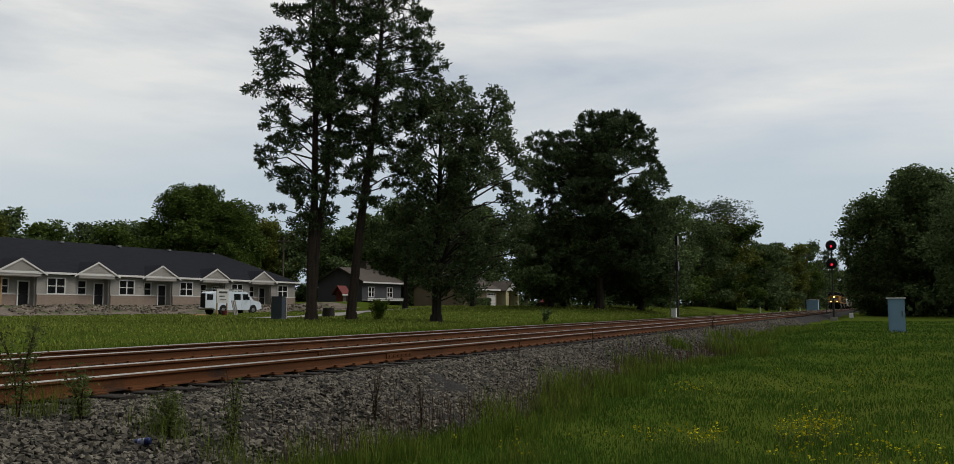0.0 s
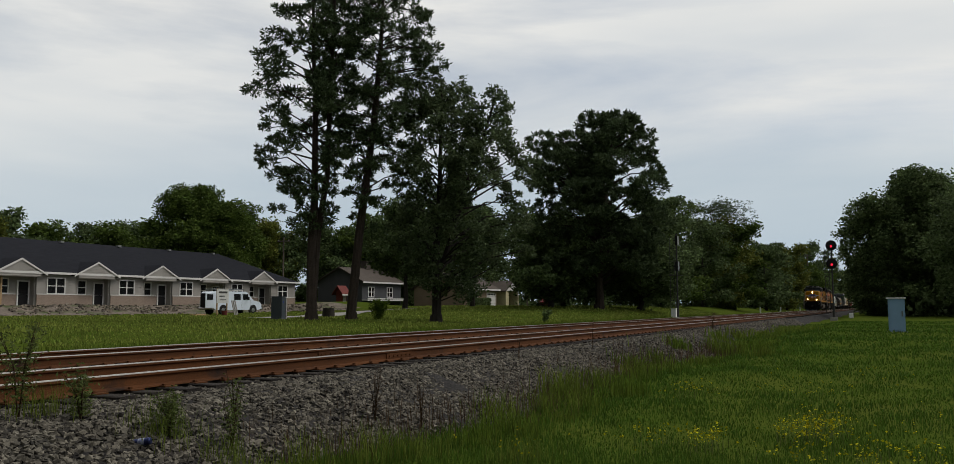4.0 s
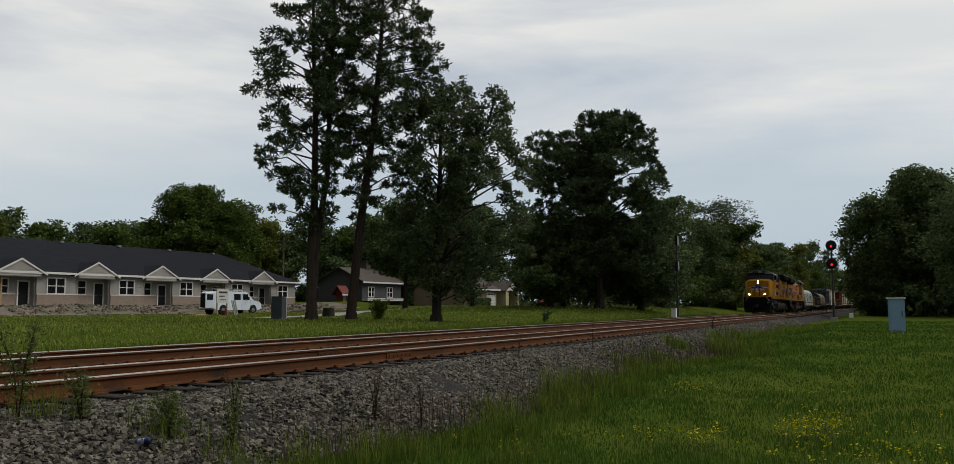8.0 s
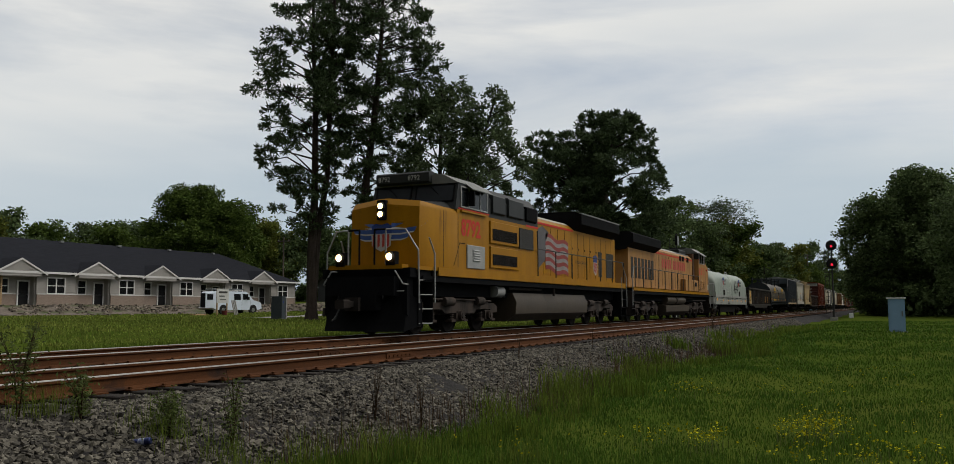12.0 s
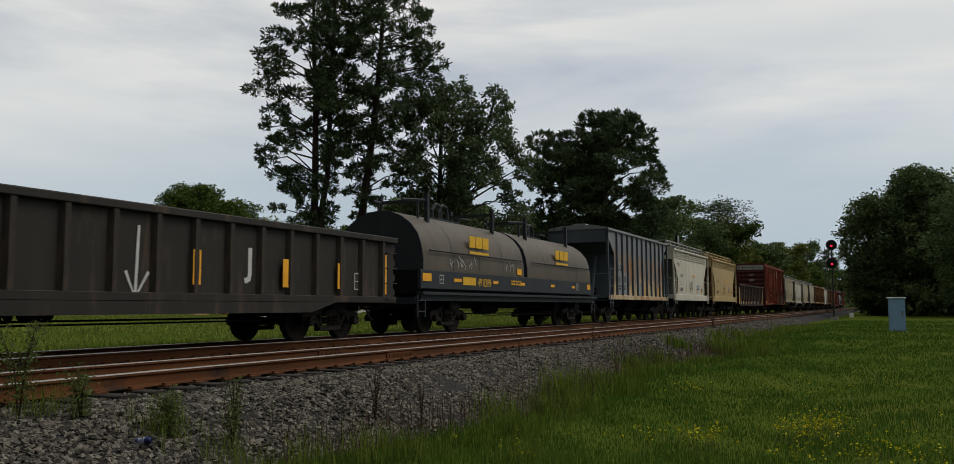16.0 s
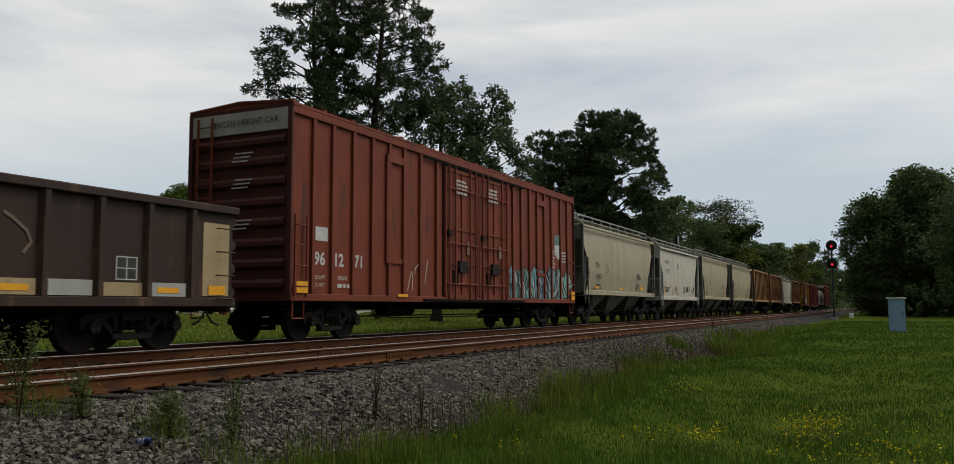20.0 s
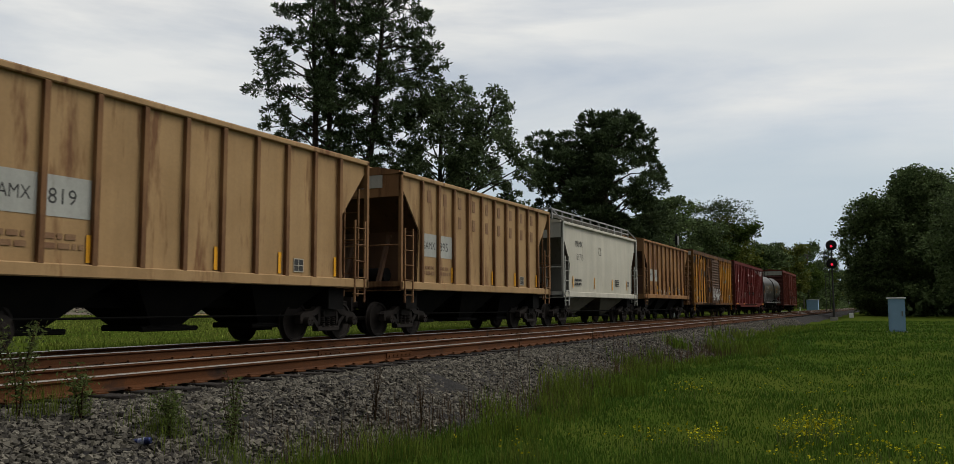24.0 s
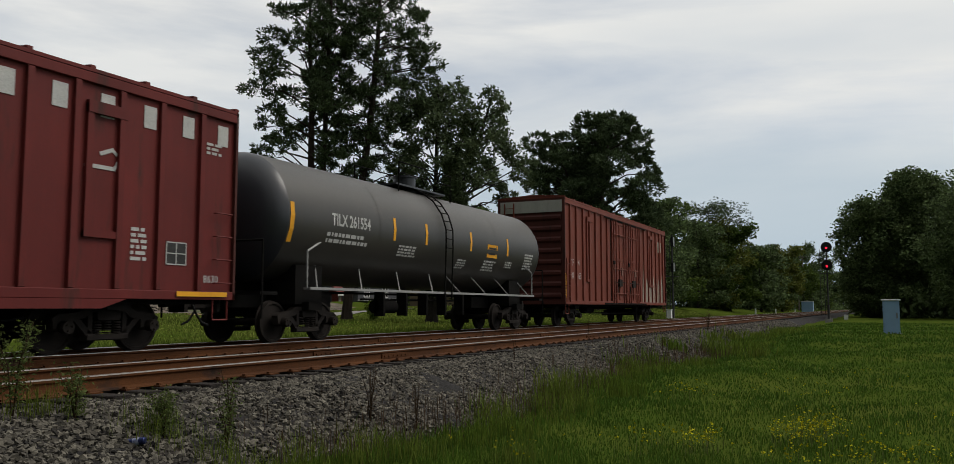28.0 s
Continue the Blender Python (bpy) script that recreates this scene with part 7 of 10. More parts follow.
part("dome", dome, TANK_END, car, "black manway dome")
rl = M()
for x_ in (-1.5, 1.7):
    for y_ in (-0.75, 0.75):
        rl.cyl((x_, y_, zt_ + Rt - 0.2), (x_, y_, zt_ + Rt + 0.65), 0.02, 5)
for y_ in (-0.75, 0.75):
    rl.cyl((-1.5, y_, zt_ + Rt + 0.65), (1.7, y_, zt_ + Rt + 0.65), 0.02, 5).cyl((-1.5, y_, zt_ + Rt + 0.35), (1.7, y_, zt_ + Rt + 0.35), 0.015, 5)
part("railing", rl, UNDER, car)


def on_tank(ob, r=1.487):
    """Wraps flat painted marks onto the barrel."""
    me = ob.data
    for v in me.vertices:
        a = (v.co.z - zt_) / r
        out = r + (-1.55 - v.co.y) * 0.5
        v.co.y, v.co.z = -out * math.cos(a), zt_ + out * math.sin(a)
    return ob


text_mesh = text("TILX 261554", 0.40, WHITE, car, -5.75, 2.72, bold=0.008, squeeze=0.78)
on_tank(text_mesh)
on_tank(stencil(car, -5.9, 2.45, 2.1, 2, 0.09, WHITE, seed=38))
on_tank(stencil(car, -2.6, 2.4, 1.0, 4, 0.05, WHITE, seed=39))
on_tank(stencil(car, 1.0, 2.2, 0.6, 4, 0.05, WHITE, seed=40))
on_tank(stencil(car, 2.9, 2.25, 0.9, 4, 0.06, WHITE, seed=41))
on_tank(stencil(car, 4.6, 2.3, 0.7, 3, 0.05, WHITE, seed=42))
on_tank(stencil(car, 6.2, 2.65, 0.8, 6, 0.06, WHITE, seed=43))
for x_ in (-2.95, -1.2, 1.7, 4.6):
    on_tank(part("reflector", M().box(x_, x_ + 0.12, -1.556, -1.55, 2.55, 2.85).box(x_, x_ + 0.12, -1.556, -1.55, 2.85, 3.15), AMBER, car))
on_tank(part("reflector", M().box(-7.3, -7.16, -1.556, -1.55, 2.2, 2.5).box(-7.3, -7.16, -1.556, -1.55, 2.5, 2.8).box(-7.3, -7.16, -1.556, -1.55, 2.8, 3.1), AMBER, car))
on_tank(part("label_plate", M().box(3.0, 3.8, -1.556, -1.55, 2.42, 2.85), AMBER, car, "yellow label with dark rows"))
on_tank(part("data_lettering", M().box(3.1, 3.7, -1.562, -1.556, 2.7, 2.76).box(3.1, 3.6, -1.562, -1.556, 2.52, 2.58), BLACK, car))
part("end_platform", M().box(-8.15, -7.6, -1.4, 1.4, 1.05, 1.12).box(7.8, 8.2, -1.4, 1.4, 1.05, 1.12), UNDER, car)
er = M()
for xe in (-8.1, 8.15):
    er.tube([(xe, -1.4, 0.55), (xe, -1.4, 2.2), (xe, 1.4, 2.2), (xe, 1.4, 0.55)], 0.025, 6)
part("end_railing", er, UNDER, car)
m_ = M().tube([(-3.0, -0.5, 1.0), (3.0, -0.5, 1.0)], 0.03, 6).cyl((-2.5, -0.6, 0.8), (-1.5, -0.6, 0.8), 0.18, 12).cyl((0.0, 0, 0.55), (0.0, 0, 1.4), 0.12, 10)
for k in range(5):
    m_.box(-2.5 + k * 1.2, -2.4 + k * 1.2, -0.9, -0.6, 0.55, 1.2)
part("brake_gear", m_, UNDER, car)
# ---- locomotives ----
ARMOUR = paint("armour_yellow_paint", (0.44, 0.205, 0.004), (0.36, 0.165, 0.004), (0.20, 0.09, 0.010), 0.62, 0.45, spec=0.12)
ARMOUR_OLD = paint("faded_dusty_yellow_paint", (0.50, 0.26, 0.085), (0.40, 0.21, 0.08), (0.22, 0.115, 0.055), 0.53, 0.6)
HARBOR = paint("dark_grey_roof_paint", (0.036, 0.039, 0.043), (0.028, 0.030, 0.033), (0.03, 0.03, 0.03), 0.64, 0.5)
ROOF_LIGHT = paint("grey_steel_roof", (0.24, 0.245, 0.245), (0.19, 0.2, 0.2), (0.17, 0.17, 0.17), 0.62, 0.5)
LOCO_BLACK = mat("loco_black", (0.005, 0.0055, 0.006), (0.009, 0.009, 0.010), 2.0, 0.75, bump=0.1, spec=0.03)
TRUCK_GREY = paint("dusty_truck_paint", (0.075, 0.056, 0.048), (0.045, 0.034, 0.03), (0.02, 0.017, 0.015), 0.50, 0.8)
TANK_GREY = paint("dusty_fuel_tank_paint", (0.085, 0.066, 0.050), (0.06, 0.047, 0.037), (0.04, 0.031, 0.025), 0.60, 0.5)
GRILLE = mat("radiator_grille", (0.02, 0.02, 0.02), (0.035, 0.033, 0.03), 30.0, 0.7, bump=0.5, stretch=(6, 1, 1))
LAMP = glow_mat("headlight_glow", (1.0, 0.52, 0.17), 18.0)
LAMP_RIM = mat("lamp_rim", (0.1, 0.1, 0.1), None, 3.0, 0.4, 0.6, bump=0)
FLAG_R = mat("flag_red", (0.26, 0.05, 0.045), None, 3.0, 0.6, bump=0)
FLAG_W = mat("flag_white", (0.27, 0.25, 0.24), None, 3.0, 0.6, bump=0)
FLAG_B = mat("flag_grey_blue", (0.07, 0.068, 0.075), (0.11, 0.105, 0.11), 2.0, 0.6, bump=0)
BLUE_W = mat("wing_blue", (0.05, 0.10, 0.30), None, 3.0, 0.5, bump=0)


def loco_truck(car, x, high=1.0):
    m = M()
    for s in (-1, 1):
        y0, y1 = sorted((s * 0.98, s * 1.2))
        m.prism([(-2.75, 0.62), (-2.75, 0.80), (-2.5, 0.92), (-1.3, 0.92), (-0.9, 1.02), (0.9, 1.02), (1.3, 0.92), (2.5, 0.92), (2.75, 0.80), (2.75, 0.62), (2.4, 0.60), (2.2, 0.72), (1.2, 0.72), (1.0, 0.60), (-1.0, 0.60), (-1.2, 0.72), (-2.2, 0.72), (-2.4, 0.60)], "y", y0, y1)
        for k in (-2.05, 0, 2.05):
            m.box(k - 0.24, k + 0.24, y0, y1 + 0.02 * (s > 0), 0.34, 0.70, 0.05)
            m.cyl((k, s * 1.18, 0.53), (k, s * 1.30, 0.53), 0.15, 14)
            m.cyl((k, s * 1.30, 0.53), (k, s * 1.33, 0.53), 0.09, 10)
            for d in (-0.42, 0.42):
                for i in range(4):
                    m.cyl((k + d, s * 1.08, 0.42 + i * 0.06), (k + d, s * 1.08, 0.45 + i * 0.06), 0.10, 9)
                m.box(k + d - 0.13, k + d + 0.13, y0, y1, 0.34, 0.41)
        m.cyl((-1.2, s * 1.24, 0.95), (-0.6, s * 1.24, 0.95), 0.14, 12)
        m.cyl((1.0, s * 1.24, 0.98), (1.5, s * 1.24, 0.98), 0.14, 12)
        m.tube([(-2.3, s * 1.24, 1.02), (-0.2, s * 1.24, 1.02), (2.2, s * 1.24, 0.98)], 0.025, 6)
    m.box(-2.6, 2.6, -0.95, 0.95, 0.55, 0.95)
    b = part("bogie", m, TRUCK_GREY, car, "dusty three-axle bogie frame", at=pose(x, 0, 0))
    for k in (-2.05, 0, 2.05):
        w = part("wheelset", SET_LOCO, None, b)
        w.matrix_parent_inverse = pose(k, 0, R_LOCO)
        LOCO_WHEELS.append(w)


def railing(car, pts, posts, z0, material, r=0.022, label=""):
    m = M().tube(pts, r, 7)
    for x, y, z in posts:
        m.cyl((x, y, z0), (x, y, z), r, 6)
    part("handrail", m, material, car, label)


def louvres(car, x0, x1, z0, z1, y, n, material, frame_m=None):
    m = M().box(x0, x1, y - 0.012, y, z0, z1)
    for k in range(n):
        z = z0 + (z1 - z0) * (k + 0.5) / n
        h = (z1 - z0) / n * 0.36
        m.prism([(y - 0.012, z - h), (y - 0.04, z - h * 0.6), (y - 0.012, z + h)], "x", x0 + 0.04, x1 - 0.04)
    return part("louvre", m, material, car)


def lamp_at(car, x, y, z, r, d=-1):
    p = part("headlight", M().cyl((x, y, z), (x + d * 0.05, y, z), r, 18), LAMP, car, "lit warm white headlight")
    m = M()
    n = 18
    m.loft([[(x + d * q, y + rr * math.cos(2 * math.pi * i / n), z + rr * math.sin(2 * math.pi * i / n)) for i in range(n)] for q, rr in ((0, r + 0.035), (0.07, r + 0.03), (0.07, r + 0.004), (0.03, r))], False)
    part("lamp_rim", m, LAMP_RIM, p)


# leading engine: nose towards smaller x
car, half = begin("locomotive", 259.6, 282.2, "yellow and grey diesel freight locomotive with lit headlights", "locomotive")
loco_truck(car, -6.75)
loco_truck(car, 6.75)
part("frame", M().box(-10.5, 10.7, -1.1, 1.1, 1.1, 1.62).box(-9.6, 10.7, -1.5, 1.5, 1.50, 1.66).box(-10.6, -8.7, -0.6, 0.6, 0.7, 1.2).box(9.6, 10.9, -0.6, 0.6, 0.7, 1.2), LOCO_BLACK, car)
for s in (-1, 1):
    part("walkway_sill", M().box(-8.75, 10.6, min(s * 1.5, s * 1.54), max(s * 1.5, s * 1.54), 1.68, 1.92).box(-8.75, 10.6, min(s * 1.0, s * 1.53), max(s * 1.0, s * 1.53), 1.86, 1.91), ARMOUR, car, "yellow walkway edge")
# nose: faceted front, full width, its lid rising to the windscreens
def nose_ring(z, dx, k=1.0):
    half_n = [(-9.38, -0.15 * k), (-9.24, -1.15 * k), (-8.50, -1.5 * k), (-7.5, -1.5 * k)]
    half_n = [(x + d, y, zz) for (x, y), zz, d in zip(half_n, z, dx)]
    return half_n + [(x, -y, zz) for x, y, zz in reversed(half_n)]


part("nose", M().loft([nose_ring((1.9, 1.9, 1.9, 1.9), (0, 0, 0, 0)), nose_ring((3.76, 3.66, 3.58, 3.58), (0.04, 0.04, 0.02, 0)), nose_ring((3.94, 3.84, 3.71, 3.72), (0.16, 0.16, 0.10, 0), 0.96)]), ARMOUR, car, "faceted yellow nose")
part("nose_lid", M().loft([nose_ring((3.935, 3.835, 3.705, 3.72), (0.5, 0.5, 0.2, 0), 0.93), nose_ring((3.97, 3.90, 3.86, 3.98), (0.75, 0.75, 0.4, 0), 0.75)]), HARBOR, car, "dark grey nose lid")
part("nose_seam", ribbon([(-8.40, 1.95), (-8.40, 3.60)], 0.02, -1.502).add(ribbon([(-7.47, 1.98), (-7.47, 3.60)], 0.02, -1.502).v, ribbon([(0, 0), (0, 1)], 0.02).f), RUST_DARK, car)
part("lamp_housing", M().box(-9.42, -9.1, -0.15, 0.15, 3.30, 3.88, 0.03), LOCO_BLACK, car)
for z_ in (3.46, 3.70):
    lamp_at(car, -9.42, 0, z_, 0.085)
for y_ in (-0.83, 0.83):
    part("ditch_light_bracket", M().box(-10.26, -10.05, y_ - 0.15, y_ + 0.15, 1.92, 2.32, 0.03), LOCO_BLACK, car)
    lamp_at(car, -10.27, y_, 2.17, 0.10)
# cab
part("cab", M().box(-7.52, -5.25, -1.49, 1.49, 1.9, 3.78), ARMOUR, car, "yellow cab side")
part("cab_top", M().prism([(-7.64, 3.72), (-7.42, 4.56), (-5.22, 4.56), (-5.22, 3.78), (-7.4, 3.78)], "y", -1.497, 1.497), HARBOR, car, "dark grey upper cab")
part("cab_roof", M().loft([[(x, -1.52, 4.56), (x, -0.95, 4.86), (x, 0.95, 4.86), (x, 1.52, 4.56)] for x in (-7.46, -5.2)]), ROOF_LIGHT, car, "grey cab roof with slanted edges")
part("number_board", M().box(-7.66, -7.3, -0.60, 1.30, 4.60, 4.96, 0.05), HARBOR, car, "dark number board over the windscreens")
text("8792", 0.22, WHITE, car, -7.672, 4.70, 0.15, "end")
text("8792", 0.22, WHITE, car, -7.672, 4.70, 1.22, "end")
# windscreens on the slightly raked front
for y0, y1 in ((-1.36, -0.10), (0.14, 1.34)):
    def fr(z):
        return -7.64 + (z - 3.72) * 0.262 - 0.012
    pane = M()
    pane.prism([(fr(4.02) - 0.012, 4.02), (fr(4.50) - 0.012, 4.50), (fr(4.50) + 0.03, 4.50), (fr(4.02) + 0.03, 4.02)], "y", y0, y1)
    win = part("windscreen", pane, SCREEN, car, "grey reflecting cab windscreen")
    rim = M()
    for (za, zb, ya, yb) in ((3.98, 4.02, y0 - 0.04, y1 + 0.04), (4.50, 4.54, y0 - 0.04, y1 + 0.04), (3.98, 4.54, y0 - 0.04, y0), (3.98, 4.54, y1, y1 + 0.04)):
        rim.prism([(fr(za) - 0.025, za), (fr(zb) - 0.025, zb), (fr(zb) + 0.02, zb), (fr(za) + 0.02, za)], "y", ya, yb)
    part("window_frame", rim, LOCO_BLACK, win)
    part("wiper", M().tube([(fr(4.52) - 0.04, (y0 + y1) / 2 + 0.2, 4.52), (fr(4.2) - 0.04, (y0 + y1) / 2 - 0.15, 4.22)], 0.015, 5), LOCO_BLACK, win)
for s in (-1, 1):
    ys = sorted((s * 1.49, s * 1.515))
    for x0_, x1_ in ((-7.26, -6.78), (-6.70, -5.98), (-5.92, -5.42)):
        win = part("cab_window", M().box(x0_, x1_, *ys, 3.86, 4.44), DARKGLASS, car)
        part("window_frame", M().box(x0_ - 0.04, x0_, ys[0] - 0.01, ys[1] + 0.01, 3.82, 4.48).box(x1_, x1_ + 0.04, ys[0] - 0.01, ys[1] + 0.01, 3.82, 4.48).box(x0_, x1_, ys[0] - 0.01, ys[1] + 0.01, 3.82, 3.86).box(x0_, x1_, ys[0] - 0.01, ys[1] + 0.01, 4.44, 4.48), SILVER, win)
    part("sunshade", M().prism([(s * 1.48, 4.56), (s * 1.74, 4.38), (s * 1.75, 4.40), (s * 1.48, 4.60)], "x", -6.95, -5.45), ROOF_LIGHT, car, "grey sunshade over the cab window")
    part("mirror", M().box(-6.80, -6.72, min(s * 1.53, s * 1.72), max(s * 1.53, s * 1.72), 3.9, 4.35), LOCO_BLACK, car)
    part("red_line", M().box(-7.45, -5.22, min(s * 1.497, s * 1.503), max(s * 1.497, s * 1.503), 3.76, 3.80), RED_T, car)
    part("armrest", M().box(-7.3, -5.5, min(s * 1.49, s * 1.56), max(s * 1.49, s * 1.56), 3.68, 3.74), ARMOUR, car)
text("8792", 0.72, RED_T, car, -7.25, 2.97, -1.5, squeeze=0.95, bold=0.02)
seam = ribbon([(-7.75, 2.0), (-7.35, 2.72), (-7.0, 2.72)], 0.03, -1.495)
part("panel_seam", seam, LOCO_BLACK, car)
vent = part("vent_door", M().box(-6.88, -5.63, -1.53, -1.49, 1.97, 2.70, 0.02), SILVER, car, "silver louvred vent door")
louvres(car, -6.52, -6.0, 2.2, 2.58, -1.53, 5, SILVER)
# wings emblem on the nose
def on_nose(pts, d):
    """A flat shape on the angled nose front, drawn by side distance and height."""
    out = []
    for y, z in pts:
        x = float(np.interp(abs(y), (0.15, 1.15, 1.5), (-9.38, -9.24, -8.50)))
        out.append((x + 0.04 * (z - 1.9) / 1.78 - d, y, z))
    return out


for s in (-1, 1):
    for k in range(3):
        za = 3.20 - k * 0.17
        ye = 1.28 - k * 0.20
        a_ = on_nose([(s * 0.30, za), (s * 0.6, za), (s * ye, za + 0.06), (s * (ye - 0.06), za - 0.07), (s * 0.6, za - 0.12), (s * 0.30, za - 0.12)], 0.012)
        part("emblem", M().add(a_, [(0, 1, 2, 3, 4, 5)]), BLUE_W, car, "blue wing feather")
        b_ = on_nose([(s * 0.30, za - 0.122), (s * 0.6, za - 0.122), (s * (ye - 0.07), za - 0.072), (s * (ye - 0.09), za - 0.105), (s * 0.6, za - 0.165), (s * 0.30, za - 0.165)], 0.012)
        part("emblem", M().add(b_, [(0, 1, 2, 3, 4, 5)]), WHITE, car, "white wing feather edge")
sh_ = M().add([(-9.392, y, z) for y, z in ((-0.34, 3.12), (-0.2, 3.2), (0, 3.16), (0.2, 3.2), (0.34, 3.12), (0.34, 2.9), (-0.34, 2.9))], [tuple(range(7))])
part("emblem", sh_, BLUE_T, car, "blue head of the nose shield")
part("emblem", M().add([(-9.398, y, z) for y, z in ((-0.34, 2.9), (0.34, 2.9), (0.32, 2.55), (0, 2.38), (-0.32, 2.55))], [tuple(range(5))]), WHITE, car, "white nose shield")
part("emblem", M().add([q for k in range(4) for q in ((-9.405, -0.27 + 0.16 * k, 2.55), (-9.405, -0.19 + 0.16 * k, 2.5), (-9.404, -0.19 + 0.16 * k, 2.88), (-9.404, -0.27 + 0.16 * k, 2.88))], [tuple(range(4 * k, 4 * k + 4)) for k in range(4)]), SHIELD_R, car, "red stripes")
part("grab_iron", M().tube([(-9.25, -0.4, 3.68), (-9.35, -0.4, 3.68), (-8.98, -1.0, 3.66)], 0.016, 5).tube([(-9.38, -0.4, 3.2), (-9.42, -0.4, 3.24), (-9.1, -1.0, 3.24)], 0.016, 5), ARMOUR, car)
# front platform, plow, steps
part("front_platform", M().box(-10.22, -8.75, -1.45, 1.45, 1.60, 1.86), LOCO_BLACK, car)
part("platform_edge", M().box(-10.24, -9.9, -1.2, 1.2, 1.84, 1.96).box(-9.9, -8.75, -1.5, 1.5, 1.82, 1.92), ARMOUR, car, "yellow platform edge")
part("pilot", M().box(-10.22, -9.9, -1.35, 1.35, 0.55, 1.84, 0.05), LOCO_BLACK, car)
# plow: a shallow front blade with wings swept back on both sides
def plow_row(z, out, wing_z):
    half_p = [(-10.42 - out, 0.0, z), (-10.30 - out, -0.75, z), (-10.18 - out * 0.8, -1.30, z), (-9.70, -1.53, wing_z)]
    return [(x, -y, zz) for x, y, zz in reversed(half_p[1:])] + half_p


outer = [plow_row(1.15, 0.0, 1.0), plow_row(0.72, 0.02, 0.72), plow_row(0.36, 0.06, 0.45), plow_row(0.12, 0.16, 0.30)]
inner_p = [[(x + 0.06, y * 0.97, z) for x, y, z in row] for row in outer]
part("snow_plow", M().loft(outer, False, False).loft(inner_p, False, False).loft([outer[-1], inner_p[-1]], False, False).loft([outer[0], inner_p[0]], False, False), LOCO_BLACK, car, "black snow plow with swept wings")
part("uncoupling_lever", M().tube([(-10.3, -1.3, 1.22), (-10.4, -0.6, 1.22), (-10.45, -0.3, 1.02), (-10.45, 0.3, 1.02)], 0.018, 6), SILVER, car, "pale uncoupling lever")
for s in (-1, 1):
    part("grab_iron", M().tube([(-10.2, s * 0.95, 1.78), (-10.36, s * 1.05, 1.78), (-10.36, s * 1.3, 1.42), (-10.2, s * 1.36, 1.40)], 0.02, 6), SILVER, car, "pale corner grab iron")
hs = M()
for k in range(5):
    y_ = -0.75 + 0.3 * k + (0.25 if k > 1 else 0)
    hs.tube([(-10.22, y_, 1.5), (-10.44, y_, 1.3), (-10.5, y_, 1.0)], 0.025, 6)
part("air_hose", hs, HOSE, car, "row of front air hoses")
for s in (-1, 1):
    st = M().box(-9.85, -9.82, min(s * 1.0, s * 1.5), max(s * 1.0, s * 1.5), 0.3, 1.85).box(-9.05, -9.02, min(s * 1.0, s * 1.5), max(s * 1.0, s * 1.5), 0.3, 1.85).box(-9.85, -9.02, min(s * 1.0, s * 1.03), max(s * 1.0, s * 1.03), 0.3, 1.85)
    step_box = part("step_well", st, LOCO_BLACK, car)
    for k in range(4):
        part("step", M().box(-9.82, -9.05, min(s * 1.1, s * 1.5), max(s * 1.1, s * 1.5), 0.32 + k * 0.4, 0.35 + k * 0.4), SILVER if s < 0 else LOCO_BLACK, step_box)
    railing(car, [(-10.15, s * 0.62, 2.95), (-9.98, s * 1.15, 2.95), (-9.9, s * 1.52, 2.35), (-9.88, s * 1.54, 0.9)], [(-10.15, s * 0.62, 2.95)], 1.9, SILVER, 0.024, "pale curved step handrail")
    railing(car, [(-9.25, s * 1.5, 2.75), (-9.0, s * 1.54, 2.3), (-8.98, s * 1.54, 0.9)], [], 1.9, SILVER, 0.024)
    railing(car, [(-10.15, s * 0.62, 2.95), (-10.15, s * 0.25, 2.95)], [(-10.15, s * 0.25, 2.95)], 1.9, LOCO_BLACK, 0.03)
    # long walkway rail
    zr = 2.93
    railing(car, [(-1.0, s * 1.5, 3.6), (-0.95, s * 1.5, zr), (10.4, s * 1.5, zr)], [(-0.95 + 1.9 * k, s * 1.5, zr) for k in range(7)], 1.9, HARBOR, 0.022, "walkway handrail")
    railing(car, [(10.2, s * 1.5, 2.9), (10.75, s * 1.54, 2.2), (10.8, s * 1.54, 0.8)], [], 1.9, SILVER)
    railing(car, [(9.9, s * 1.54, 2.2), (9.95, s * 1.54, 0.8)], [], 1.9, SILVER)
    st = M().box(9.92, 9.95, min(s * 1.0, s * 1.5), max(s * 1.0, s * 1.5), 0.3, 1.6).box(10.75, 10.78, min(s * 1.0, s * 1.5), max(s * 1.0, s * 1.5), 0.3, 1.6)
    for k in range(4):
        st.box(9.95, 10.75, min(s * 1.05, s * 1.5), max(s * 1.05, s * 1.5), 0.32 + k * 0.4, 0.35 + k * 0.4)
    part("rear_steps", st, LOCO_BLACK, car)
